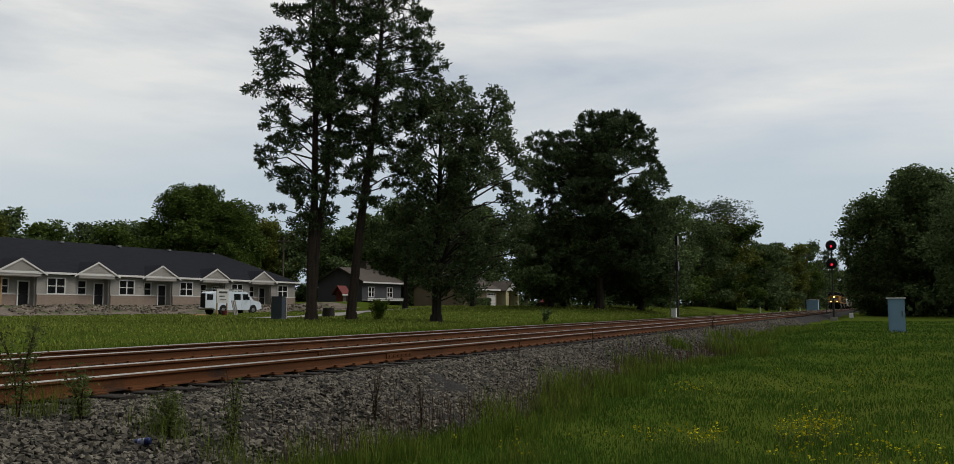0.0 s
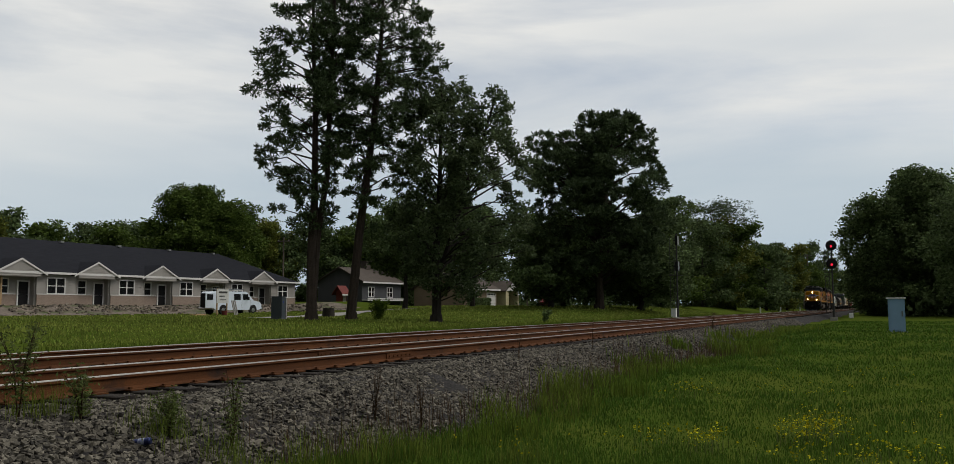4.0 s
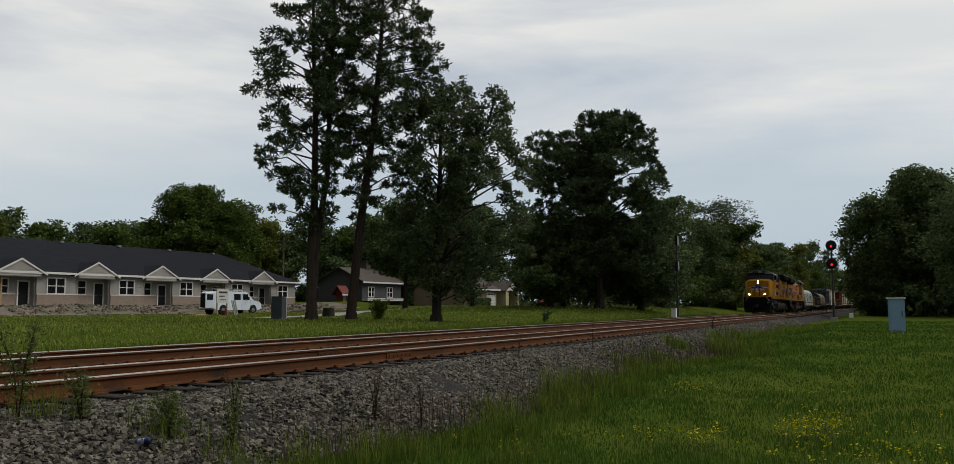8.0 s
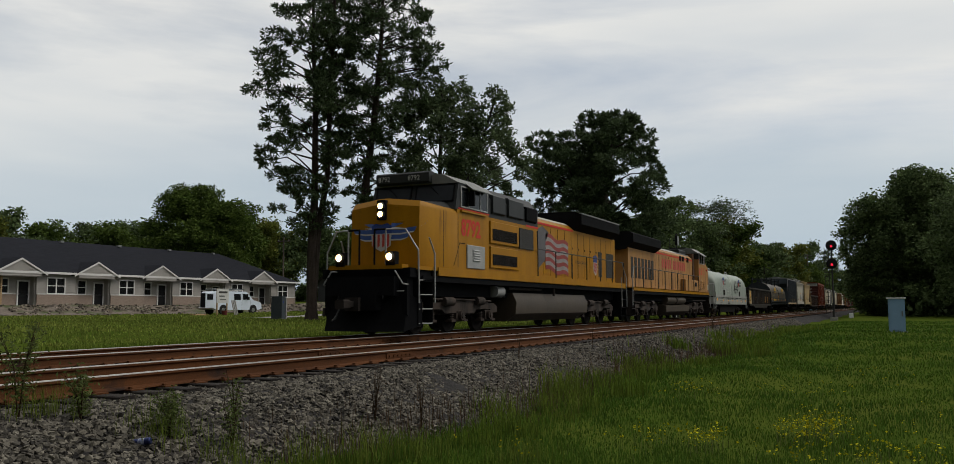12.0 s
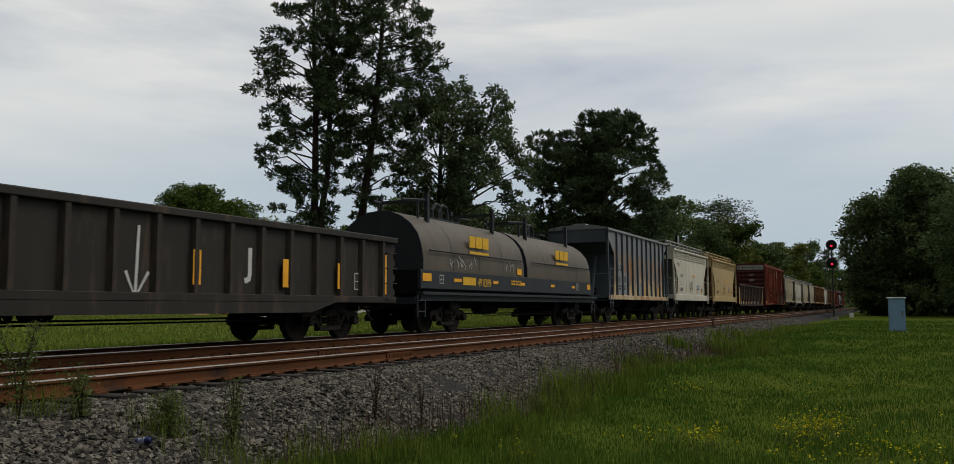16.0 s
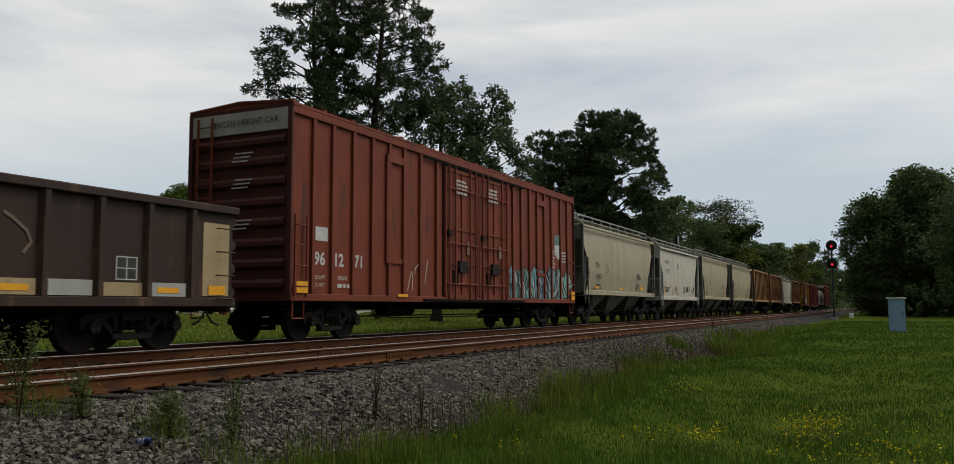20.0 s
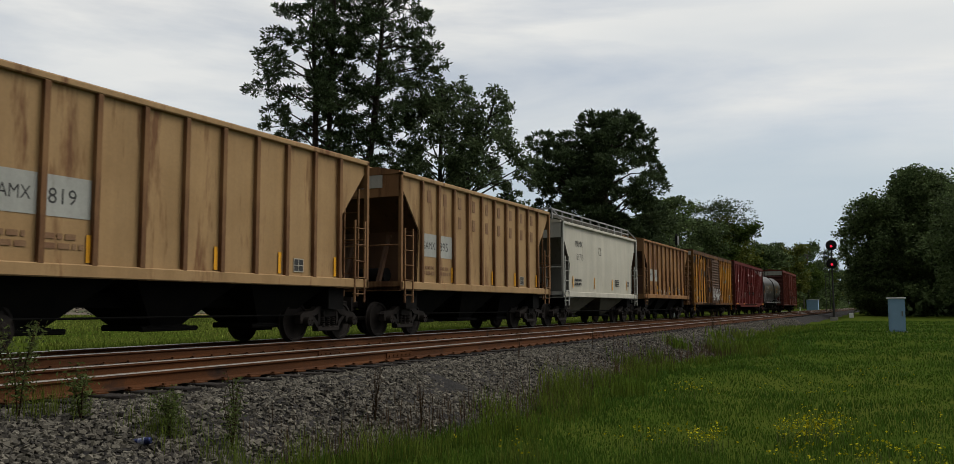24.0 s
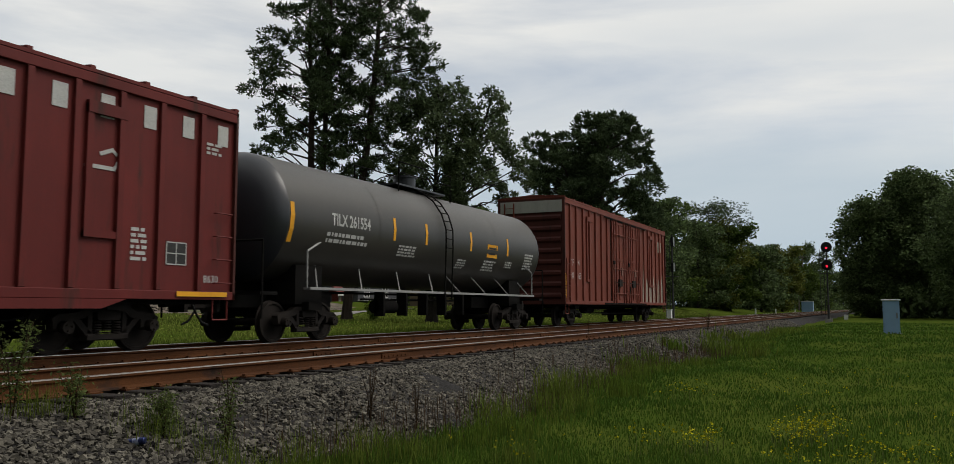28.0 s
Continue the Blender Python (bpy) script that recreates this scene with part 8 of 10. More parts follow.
# equipment section behind the cab
part("hood", M().box(-5.25, -0.75, -1.42, 1.42, 1.9, 3.72), ARMOUR, car, "yellow electrical cabinet")
part("cabinet_top", M().loft([[(x, -1.42, 3.72), (x, -1.42, 4.3), (x, -1.1, 4.72), (x, 1.1, 4.72), (x, 1.42, 4.3), (x, 1.42, 3.72)] for x in (-5.25, -0.75)]), HARBOR, car, "dark grey cabinet top")
for z0_, z1_ in ((2.05, 2.78), (2.86, 3.62)):
    grille_frame = part("grille_door", M().box(-5.05, -2.68, -1.47, -1.42, z0_, z1_, 0.03), ARMOUR, car, "yellow framed intake door")
    part("grille", M().box(-4.9, -2.85, -1.478, -1.46, z0_ + 0.12, z1_ - 0.26), GRILLE, grille_frame)
    bars = M()
    for k in range(34):
        x_ = -4.88 + k * 0.06
        bars.box(x_, x_ + 0.022, -1.49, -1.476, z0_ + 0.12, z1_ - 0.26)
    part("grille_bars", bars, IRON, grille_frame, kind="stuff")
part("dark_intake", M().box(-2.6, -1.3, -1.47, -1.42, 2.85, 3.58), GRILLE, car, "black mesh intake")
for x0_, x1_, z1_ in ((-4.9, -3.9, 4.5), (-3.6, -2.3, 4.52), (-2.0, -1.0, 4.4)):
    part("roof_box", M().box(x0_, x1_, -1.5, -1.1, 3.86, z1_, 0.05), (HARBOR, LOCO_BLACK, HARBOR)[int(x0_ * 10) % 3], car)
part("red_line", M().box(-1.9, -0.75, -1.43, -1.42, 3.68, 3.75), RED_T, car)
# long hood, radiator
part("long_hood", M().loft([[(x, -1.2, 1.9), (x, -1.2, 4.02), (x, -0.9, 4.28), (x, 0.9, 4.28), (x, 1.2, 4.02), (x, 1.2, 1.9)] for x in (-0.75, 10.0)]), ARMOUR, car, "yellow long hood")
part("hood_roof", M().loft([[(x, -1.0, 4.21), (x, -0.88, 4.31), (x, 0.88, 4.31), (x, 1.0, 4.21)] for x in (-0.74, 3.8)]), PALE, car, "pale hood roof")
part("red_line", M().box(-0.74, 3.8, -1.215, -1.2, 3.95, 4.03), RED_T, car)
seams_m = M()
for k in range(13):
    x_ = -0.5 + k * 0.82
    seams_m.box(x_, x_ + 0.02, -1.206, -1.2, 2.0, 3.9)
    seams_m.box(x_ + 0.1, x_ + 0.16, -1.22, -1.2, 2.5, 2.58).box(x_ + 0.1, x_ + 0.16, -1.22, -1.2, 3.2, 3.28)
part("door_seams", seams_m, RUST_DARK, car, kind="stuff")
for x_ in (-0.35, 0.47, 1.29, 2.11, 2.93, 4.6, 5.4, 6.2, 7.0):
    part("hood_door", M().box(x_ - 0.11 - 0.02, x_ + 0.62, -1.212, -1.2, 2.05, 3.85 if x_ < 3.5 else 3.1), ARMOUR, car)
rad = M()
rad.loft([[(x, -1.05, 3.9), (x, -1.53, 4.28), (x, -1.53, 4.74), (x, -1.2, 4.84), (x, 1.2, 4.84), (x, 1.53, 4.74), (x, 1.53, 4.28), (x, 1.05, 3.9)] for x in (4.0, 9.6)])
part("radiator", rad, LOCO_BLACK, car, "flared black radiator housing")
part("radiator_edge", M().box(3.95, 9.65, -1.56, -1.5, 4.26, 4.72, 0.02).box(3.95, 9.65, 1.5, 1.56, 4.26, 4.72, 0.02), LOCO_BLACK, car)
part("radiator_rim", M().box(3.95, 9.65, -1.57, -1.45, 4.72, 4.77).box(3.95, 9.65, 1.45, 1.57, 4.72, 4.77), ROOF_LIGHT, car)
for x_ in (5.2, 6.8, 8.4):
    part("cooling_fan", M().cyl((x_, 0, 4.8), (x_, 0, 4.92), 0.65, 22), HARBOR, car)
part("exhaust_stack", M().box(1.2, 2.2, -0.3, 0.3, 4.28, 4.5, 0.04), LOCO_BLACK, car)
part("grille", M().box(7.3, 7.8, -1.216, -1.2, 2.15, 3.3), GRILLE, car, "black hood grille")
part("grille", M().box(8.5, 9.7, -1.216, -1.2, 2.15, 3.3), GRILLE, car)
# flag and shield on the hood side
yf = -1.222
part("flag", polygon([(-0.55, 2.1), (-0.2, 2.25), (0.5, 2.6), (0.55, 3.3), (0.9, 3.7), (0.2, 3.9), (-0.25, 3.75), (-0.35, 3.0)], yf), FLAG_B, car, "grey-blue field of a waving flag")
for k in range(9):
    z_ = 3.55 - k * 0.155
    pts = [(0.55 + 0.26 * j, z_ + 0.07 * math.sin(j * 0.95) - 0.02 * j) for j in range(11)]
    part("flag", ribbon(pts, 0.15, yf), (FLAG_R, FLAG_W)[k % 2], car, "flag stripe")
shield(car, 6.55, 2.2, 0.55, 0.95, -1.215)
text("BUILDING AMERICA", 0.2, BLACK, car, 4.1, 2.62, -1.215, squeeze=0.9)
# fuel tank and underside
ft = M().loft([[(x, -1.05, 0.28), (x, -1.42, 0.55), (x, -1.46, 0.95), (x, -1.3, 1.28), (x, 1.3, 1.28), (x, 1.46, 0.95), (x, 1.42, 0.55), (x, 1.05, 0.28)] for x in (-2.9, 4.9)])
part("fuel_tank", ft, TANK_GREY, car, "dusty grey fuel tank")
part("pipe", M().tube([(-3.4, -1.35, 1.42), (-0.4, -1.35, 1.42), (0.0, -1.35, 1.55)], 0.05, 8).cyl((0.8, -1.45, 1.2), (0.8, -1.45, 1.5), 0.05, 8), IRON, car)
part("air_tank", M().cyl((-4.3, -1.2, 1.3), (-3.7, -1.2, 1.3), 0.2, 12), SILVER, car)

# trailing engine: cab towards larger x
car, half = begin("locomotive", 282.2, 304.5, "faded dusty yellow diesel locomotive running backwards", "locomotive")
loco_truck(car, -6.8)
loco_truck(car, 6.8)
part("frame", M().box(-10.4, 10.5, -1.1, 1.1, 1.1, 1.58).box(-10.4, 10.2, -1.5, 1.5, 1.45, 1.62).box(-10.8, -9.6, -0.6, 0.6, 0.7, 1.2).box(9.6, 10.8, -0.6, 0.6, 0.7, 1.2), LOCO_BLACK, car)
for s in (-1, 1):
    part("walkway_sill", M().box(-10.3, 10.2, min(s * 1.5, s * 1.53), max(s * 1.5, s * 1.53), 1.62, 1.80).box(-10.3, 10.2, min(s * 1.0, s * 1.53), max(s * 1.0, s * 1.53), 1.76, 1.80), ARMOUR, car, "yellow walkway edge")
cabp = [(6.75, 1.8), (6.75, 4.45), (8.75, 4.45), (9.0, 3.93), (10.15, 3.48), (10.15, 1.8)]
part("cab", M().prism(cabp, "y", -1.49, 1.49), ARMOUR_OLD, car, "faded yellow cab and nose")
part("cab_top", M().prism([(6.73, 4.05), (6.73, 4.48), (8.75, 4.48), (8.95, 4.05)], "y", -1.496, 1.496), HARBOR, car)
part("cab_roof", M().loft([[(x, -1.5, 4.46), (x, -1.0, 4.82), (x, 1.0, 4.82), (x, 1.5, 4.46)] for x in (6.6, 8.85)]), ROOF_LIGHT, car)
for k in range(5):
    part("roof_fitting", M().box(6.9 + k * 0.36, 7.15 + k * 0.36, -0.6, 0.5, 4.8, 4.92), HARBOR, car)
for s in (-1, 1):
    ys = sorted((s * 1.49, s * 1.515))
    for x0_, x1_ in ((7.03, 7.70), (7.76, 8.34), (8.49, 8.78)):
        win = part("cab_window", M().box(x0_, x1_, *ys, 3.78, 4.40), DARKGLASS, car)
        part("window_frame", M().box(x0_ - 0.04, x0_, ys[0] - 0.01, ys[1] + 0.01, 3.74, 4.44).box(x1_, x1_ + 0.04, ys[0] - 0.01, ys[1] + 0.01, 3.74, 4.44).box(x0_, x1_, ys[0] - 0.01, ys[1] + 0.01, 3.74, 3.78).box(x0_, x1_, ys[0] - 0.01, ys[1] + 0.01, 4.40, 4.44), SILVER, win)
    part("sunshade", M().prism([(s * 1.46, 4.50), (s * 1.74, 4.28), (s * 1.75, 4.31), (s * 1.46, 4.54)], "x", 6.95, 8.4), ROOF_LIGHT, car)
    part("red_line", M().box(6.72, 8.98, min(s * 1.497, s * 1.503), max(s * 1.497, s * 1.503), 4.0, 4.06), RED_T, car)
for s_, x_ in (("6", 6.88), ("5", 7.46), ("1", 8.02), ("5", 8.42)):
    text(s_, 0.70, RED_T, car, x_, 3.0, -1.5, squeeze=0.9, bold=0.022)
louvres(car, 6.95, 7.75, 1.98, 2.62, -1.5, 16, ARMOUR_OLD)
louvres(car, 8.0, 8.75, 1.98, 2.60, -1.5, 16, ARMOUR_OLD)
part("vent_frame", M().box(6.8, 8.95, -1.505, -1.49, 1.9, 2.7), ARMOUR_OLD, car)
part("lamp", M().cyl((9.35, -1.5, 3.42), (9.35, -1.53, 3.42), 0.07, 10).cyl((9.6, -1.5, 3.38), (9.6, -1.53, 3.38), 0.07, 10), RED_T, car, "small red class lights")
part("placard", flat([(9.75, 10.1, 2.0, 2.35)], -1.495), CREAM, car)
part("low_cabinet", M().box(2.5, 6.75, -1.47, 1.47, 1.8, 2.56, 0.03), ARMOUR_OLD, car)
louvres(car, 5.4, 6.1, 2.15, 2.42, -1.475, 5, IRON)
# the yellow cab's rear wall, its shade given as dark brown
part("cab_rear_door", M().box(6.2, 6.75, -1.20, 1.20, 2.56, 4.4), RUST_DARK, car, "shaded brown cab rear wall")
part("long_hood", M().loft([[(x, -1.15, 1.8), (x, -1.15, 4.05), (x, -0.85, 4.3), (x, 0.85, 4.3), (x, 1.15, 4.05), (x, 1.15, 1.8)] for x in (-9.9, 6.7)]), ARMOUR_OLD, car, "faded yellow long hood")
part("hood_roof", M().loft([[(x, -1.16, 3.98), (x, -0.86, 4.32), (x, 0.86, 4.32), (x, 1.16, 3.98)] for x in (2.0, 6.72)]), HARBOR, car)
part("hood_roof", M().loft([[(x, -1.0, 4.2), (x, -0.86, 4.32), (x, 0.86, 4.32), (x, 1.0, 4.2)] for x in (-4.0, 2.0)]), PALE, car)
part("red_line", M().box(-4.0, 6.7, -1.165, -1.15, 3.88, 3.96), RED_T, car)
painted_bars(car, [(-2.6 + 0.52 * k + (0.4 if k > 4 else 0), -2.25 + 0.52 * k + (0.4 if k > 4 else 0), 3.1, 3.65) for k in range(12)], -1.157, SHIELD_R, "faded red brand letters as bars")
rad = M().loft([[(x, -1.0, 3.75), (x, -1.53, 4.12), (x, -1.53, 4.55), (x, -1.3, 4.66), (x, 1.3, 4.66), (x, 1.53, 4.55), (x, 1.53, 4.12), (x, 1.0, 3.75)] for x in (-10.2, -4.2)])
part("radiator", rad, LOCO_BLACK, car, "flared dark radiator housing")
for k in range(7):
    part("grille", M().box(-9.4 + k * 0.72, -8.95 + k * 0.72, -1.166, -1.15, 2.3, 3.4), GRILLE, car)
sm = M()
for k in range(9):
    sm.box(-4.2 + k * 0.85, -4.18 + k * 0.85, -1.158, -1.15, 1.9, 3.8)
part("door_seams", sm, RUST_DARK, car, kind="stuff")
part("silencer", M().box(4.2, 6.4, -0.7, 0.7, 4.3, 4.62, 0.05), HARBOR, car)
for x_ in (2.2, 3.0, 4.4):
    part("roof_vent", M().box(x_, x_ + 0.5, -1.19, -1.1, 3.75, 4.05), LOCO_BLACK, car)
for s in (-1, 1):
    railing(car, [(-10.0, s * 1.5, 2.85), (6.6, s * 1.5, 2.85)], [(-9.9 + 1.65 * k, s * 1.5, 2.85) for k in range(11)], 1.8, HARBOR, 0.022)
    railing(car, [(10.2, s * 1.45, 2.75), (10.45, s * 1.54, 2.1), (10.5, s * 1.54, 0.7)], [], 1.8, SILVER)
    railing(car, [(-10.1, s * 1.5, 2.85), (-10.5, s * 1.54, 2.2), (-10.55, s * 1.54, 0.8)], [], 1.8, SILVER)
    st = M()
    for x0_, x1_ in ((10.15, 10.6), (-10.6, -10.0)):
        st.box(x0_, x0_ + 0.03, min(s * 1.0, s * 1.5), max(s * 1.0, s * 1.5), 0.3, 1.6).box(x1_, x1_ + 0.03, min(s * 1.0, s * 1.5), max(s * 1.0, s * 1.5), 0.3, 1.0)
        for k in range(4):
            st.box(x0_, x1_, min(s * 1.05, s * 1.52), max(s * 1.05, s * 1.52), 0.32 + k * 0.36, 0.36 + k * 0.36)
    part("steps", st, IRON, car)
tk = M().loft([[(x, -1.0, 0.26), (x, -1.42, 0.5), (x, -1.42, 0.85), (x, -1.0, 0.95), (x, 1.0, 0.95), (x, 1.42, 0.85), (x, 1.42, 0.5), (x, 1.0, 0.26)] for x in (-2.8, 3.6)])
part("fuel_tank", tk, TANK_GREY, car, "dusty grey fuel tank")
part("air_tank", M().cyl((-2.4, -1.2, 1.18), (-0.1, -1.2, 1.18), 0.24, 14).cyl((0.2, -1.2, 1.18), (2.6, -1.2, 1.18), 0.24, 14), TANK_GREY, car, "pair of air tanks")
part("pipe", M().tube([(2.6, -1.3, 1.35), (5.2, -1.3, 1.35)], 0.05, 7).tube([(5.0, -1.35, 1.2), (9.6, -1.35, 1.2)], 0.03, 6), IRON, car)
part("snow_plow", M().box(10.5, 10.75, -1.4, 1.4, 0.15, 1.2, 0.03), LOCO_BLACK, car)
# ---- buildings, signals and things beside the line ----
SIDING = mat("grey_vinyl_siding", (0.30, 0.285, 0.265), (0.25, 0.237, 0.222), 0.6, 0.7, bump=0.05, fine=0.06, streak=0.12)
BRICKW = mat("tan_brick", (0.27, 0.215, 0.175), (0.22, 0.165, 0.135), 6.0, 0.85, bump=0.3, grain=18, stretch=(1, 1, 3))
TRIM = mat("white_trim", (0.62, 0.61, 0.60), (0.56, 0.55, 0.54), 1.0, 0.6, bump=0.02, fine=0.05)
SHINGLE = mat("charcoal_shingles", (0.0125, 0.0135, 0.0175), (0.018, 0.019, 0.024), 1.2, 0.9, bump=0.4, grain=9, stretch=(1, 3, 3), spec=0.04)
HOLE = mat("dark_room", (0.012, 0.012, 0.013), None, 2.0, 0.9, bump=0)
PANE = mat("window_pane", (0.008, 0.009, 0.010), None, 2.0, 0.25, bump=0, spec=0.25, fine=0.02)
CONC = mat("pale_concrete", (0.30, 0.29, 0.275), (0.24, 0.23, 0.22), 1.5, 0.9, bump=0.2)
DIRT = mat("rubbly_dirt", (0.085, 0.068, 0.052), (0.15, 0.125, 0.105), 0.9, 0.95, bump=0.8, grain=5, fine=0.5, dirt=(0.045, 0.06, 0.018), dirt_at=0.5, dirt_scale=0.5)
GRAVEL = mat("pale_gravel_road", (0.19, 0.18, 0.17), (0.24, 0.225, 0.21), 0.8, 0.95, bump=0.4, grain=12)
VAN_W = mat("white_van_paint", (0.60, 0.66, 0.74), (0.54, 0.60, 0.68), 1.0, 0.35, bump=0.02, fine=0.04, dirt=(0.35, 0.33, 0.30), dirt_at=0.66)
TYRE = mat("black_tyre", (0.02, 0.02, 0.02), None, 4.0, 0.85, bump=0.1)
CHROME = mat("dull_chrome", (0.45, 0.45, 0.45), None, 3.0, 0.3, 0.9, bump=0)
CASE_BLUE = mat("pale_blue_grey_case", (0.24, 0.38, 0.56), (0.21, 0.34, 0.50), 1.5, 0.5, bump=0.03, fine=0.05)
CASE_TOP = mat("pale_case_cap", (0.66, 0.68, 0.69), None, 1.5, 0.5, bump=0.03)
SLATE_BOX = mat("dark_blue_grey_cabinet", (0.05, 0.06, 0.075), (0.065, 0.075, 0.09), 1.5, 0.5, bump=0.03)
SIG_BLACK = mat("signal_black", (0.014, 0.014, 0.015), None, 3.0, 0.6, bump=0)
GALV = mat("galvanised_steel", (0.24, 0.25, 0.25), (0.18, 0.19, 0.19), 3.0, 0.5, 0.5, bump=0.05)
SIG_RED = glow_mat("red_signal_light", (1.0, 0.02, 0.05), 1.6)
MAST = mat("dull_dark_mast_steel", (0.055, 0.055, 0.055), (0.035, 0.035, 0.036), 3.0, 0.7, 0.2, bump=0.05)
BRICK_D = mat("brown_house_siding", (0.20, 0.155, 0.105), (0.17, 0.13, 0.09), 0.8, 0.8, bump=0.1)
HOUSE_D = mat("dark_grey_house_siding", (0.06, 0.062, 0.068), (0.05, 0.052, 0.058), 0.8, 0.8, bump=0.1)
ROOF_BR = mat("brown_shingles", (0.075, 0.062, 0.053), (0.055, 0.046, 0.04), 1.2, 0.9, bump=0.3, grain=8)
SHED_R = mat("red_shed", (0.13, 0.025, 0.02), (0.10, 0.02, 0.018), 1.0, 0.7, bump=0.05)
WOOD_R = mat("raw_timber", (0.40, 0.28, 0.16), (0.33, 0.22, 0.12), 2.0, 0.8, bump=0.2)
POLE_W = mat("weathered_pole_wood", (0.12, 0.10, 0.085), (0.09, 0.075, 0.065), 2.0, 0.9, bump=0.3, stretch=(4, 4, 0.4))


def lap_wall(m, x0, x1, y, z0, z1, step=0.16, d=0.03):
    """Lapped boards: a saw-tooth face towards smaller y."""
    n = max(1, round((z1 - z0) / step))
    h = (z1 - z0) / n
    for k in range(n):
        za = z0 + k * h
        m.prism([(y, za), (y - d, za), (y - 0.003, za + h), (y, za + h)], "x", x0, x1)


def window_unit(parent, x0, x1, z0, z1, y, cols, rows, name="window"):
    """A white framed window with bars and dark panes, let into a wall that faces smaller y."""
    f = 0.10
    ring4 = lambda g, yy: [(x0 - g, yy, z0 - g), (x1 + g, yy, z0 - g), (x1 + g, yy, z1 + g), (x0 - g, yy, z1 + g)]
    w = part(name, M().loft([ring4(f, y - 0.06), ring4(0, y - 0.06), ring4(0, y + 0.02), ring4(f, y + 0.02), ring4(f, y - 0.06)], False), TRIM, parent, "white framed window")
    for k in range(1, cols):
        x = x0 + (x1 - x0) * k / cols
        part("glazing_bar", M().box(x - 0.06, x + 0.06, y - 0.058, y + 0.02, z0, z1), TRIM, w)
    for k in range(1, rows):
        z = z0 + (z1 - z0) * k / rows
        part("glazing_bar", M().box(x0, x1, y - 0.054, y + 0.02, z - 0.035, z + 0.035), TRIM, w)
    for i in range(cols):
        for j in range(rows):
            part("pane", M().box(x0 + (x1 - x0) * i / cols + 0.02, x0 + (x1 - x0) * (i + 1) / cols - 0.02, y - 0.035, y - 0.02, z0 + (z1 - z0) * j / rows + 0.02, z0 + (z1 - z0) * (j + 1) / rows - 0.02), PANE, w)
    return w


FY, FZ = 67.0, 1.05          # front line and floor of the row of homes
homes = thing("apartment_building", pose(0, 0, 0), "single-storey row of unfinished grey-sided homes with dark roof", "apartment building")
EAVE, RIDGE, BACK = FZ + 2.93, FZ + 6.4, FY + 13.5
X_L, X_R = 24.0, 86.0
part("slab", M().box(X_L, X_R, FY - 0.1, BACK, -0.5, FZ), CONC, homes)
part("back_wall", M().box(X_L, X_R, BACK - 0.2, BACK, FZ, EAVE).box(X_R - 0.2, X_R, FY, BACK, FZ, EAVE).box(X_L, X_L + 0.2, FY, BACK, FZ, EAVE), SIDING, homes)
o = 0.45
roof = M().add([(X_L - o, FY - o, EAVE), (X_R + o, FY - o, EAVE), (X_R + o, BACK + o, EAVE), (X_L - o, BACK + o, EAVE), (X_L + 7, (FY + BACK) / 2, RIDGE), (X_R - 6.5, (FY + BACK) / 2, RIDGE)],
               [(0, 1, 5, 4), (1, 2, 5), (2, 3, 4, 5), (3, 0, 4), (3, 2, 1, 0)])
part("roof", roof, SHINGLE, homes, "dark charcoal shingle hip roof")
part("fascia", M().box(X_L - o, X_R + o, FY - o - 0.03, FY - o + 0.02, EAVE - 0.14, EAVE + 0.05).box(X_R + o - 0.02, X_R + o + 0.03, FY - o, BACK + o, EAVE - 0.14, EAVE + 0.05), TRIM, homes, "white eave board")
for k in range(5):
    part("roof_vent", M().box(50 + k * 7, 50.4 + k * 7, 73.2, 73.5, RIDGE - 0.15, RIDGE + 0.04), GALV, homes)
CX = [48.1 + 7.85 * k for k in range(-2, 5)]
SILL = FZ + 0.98
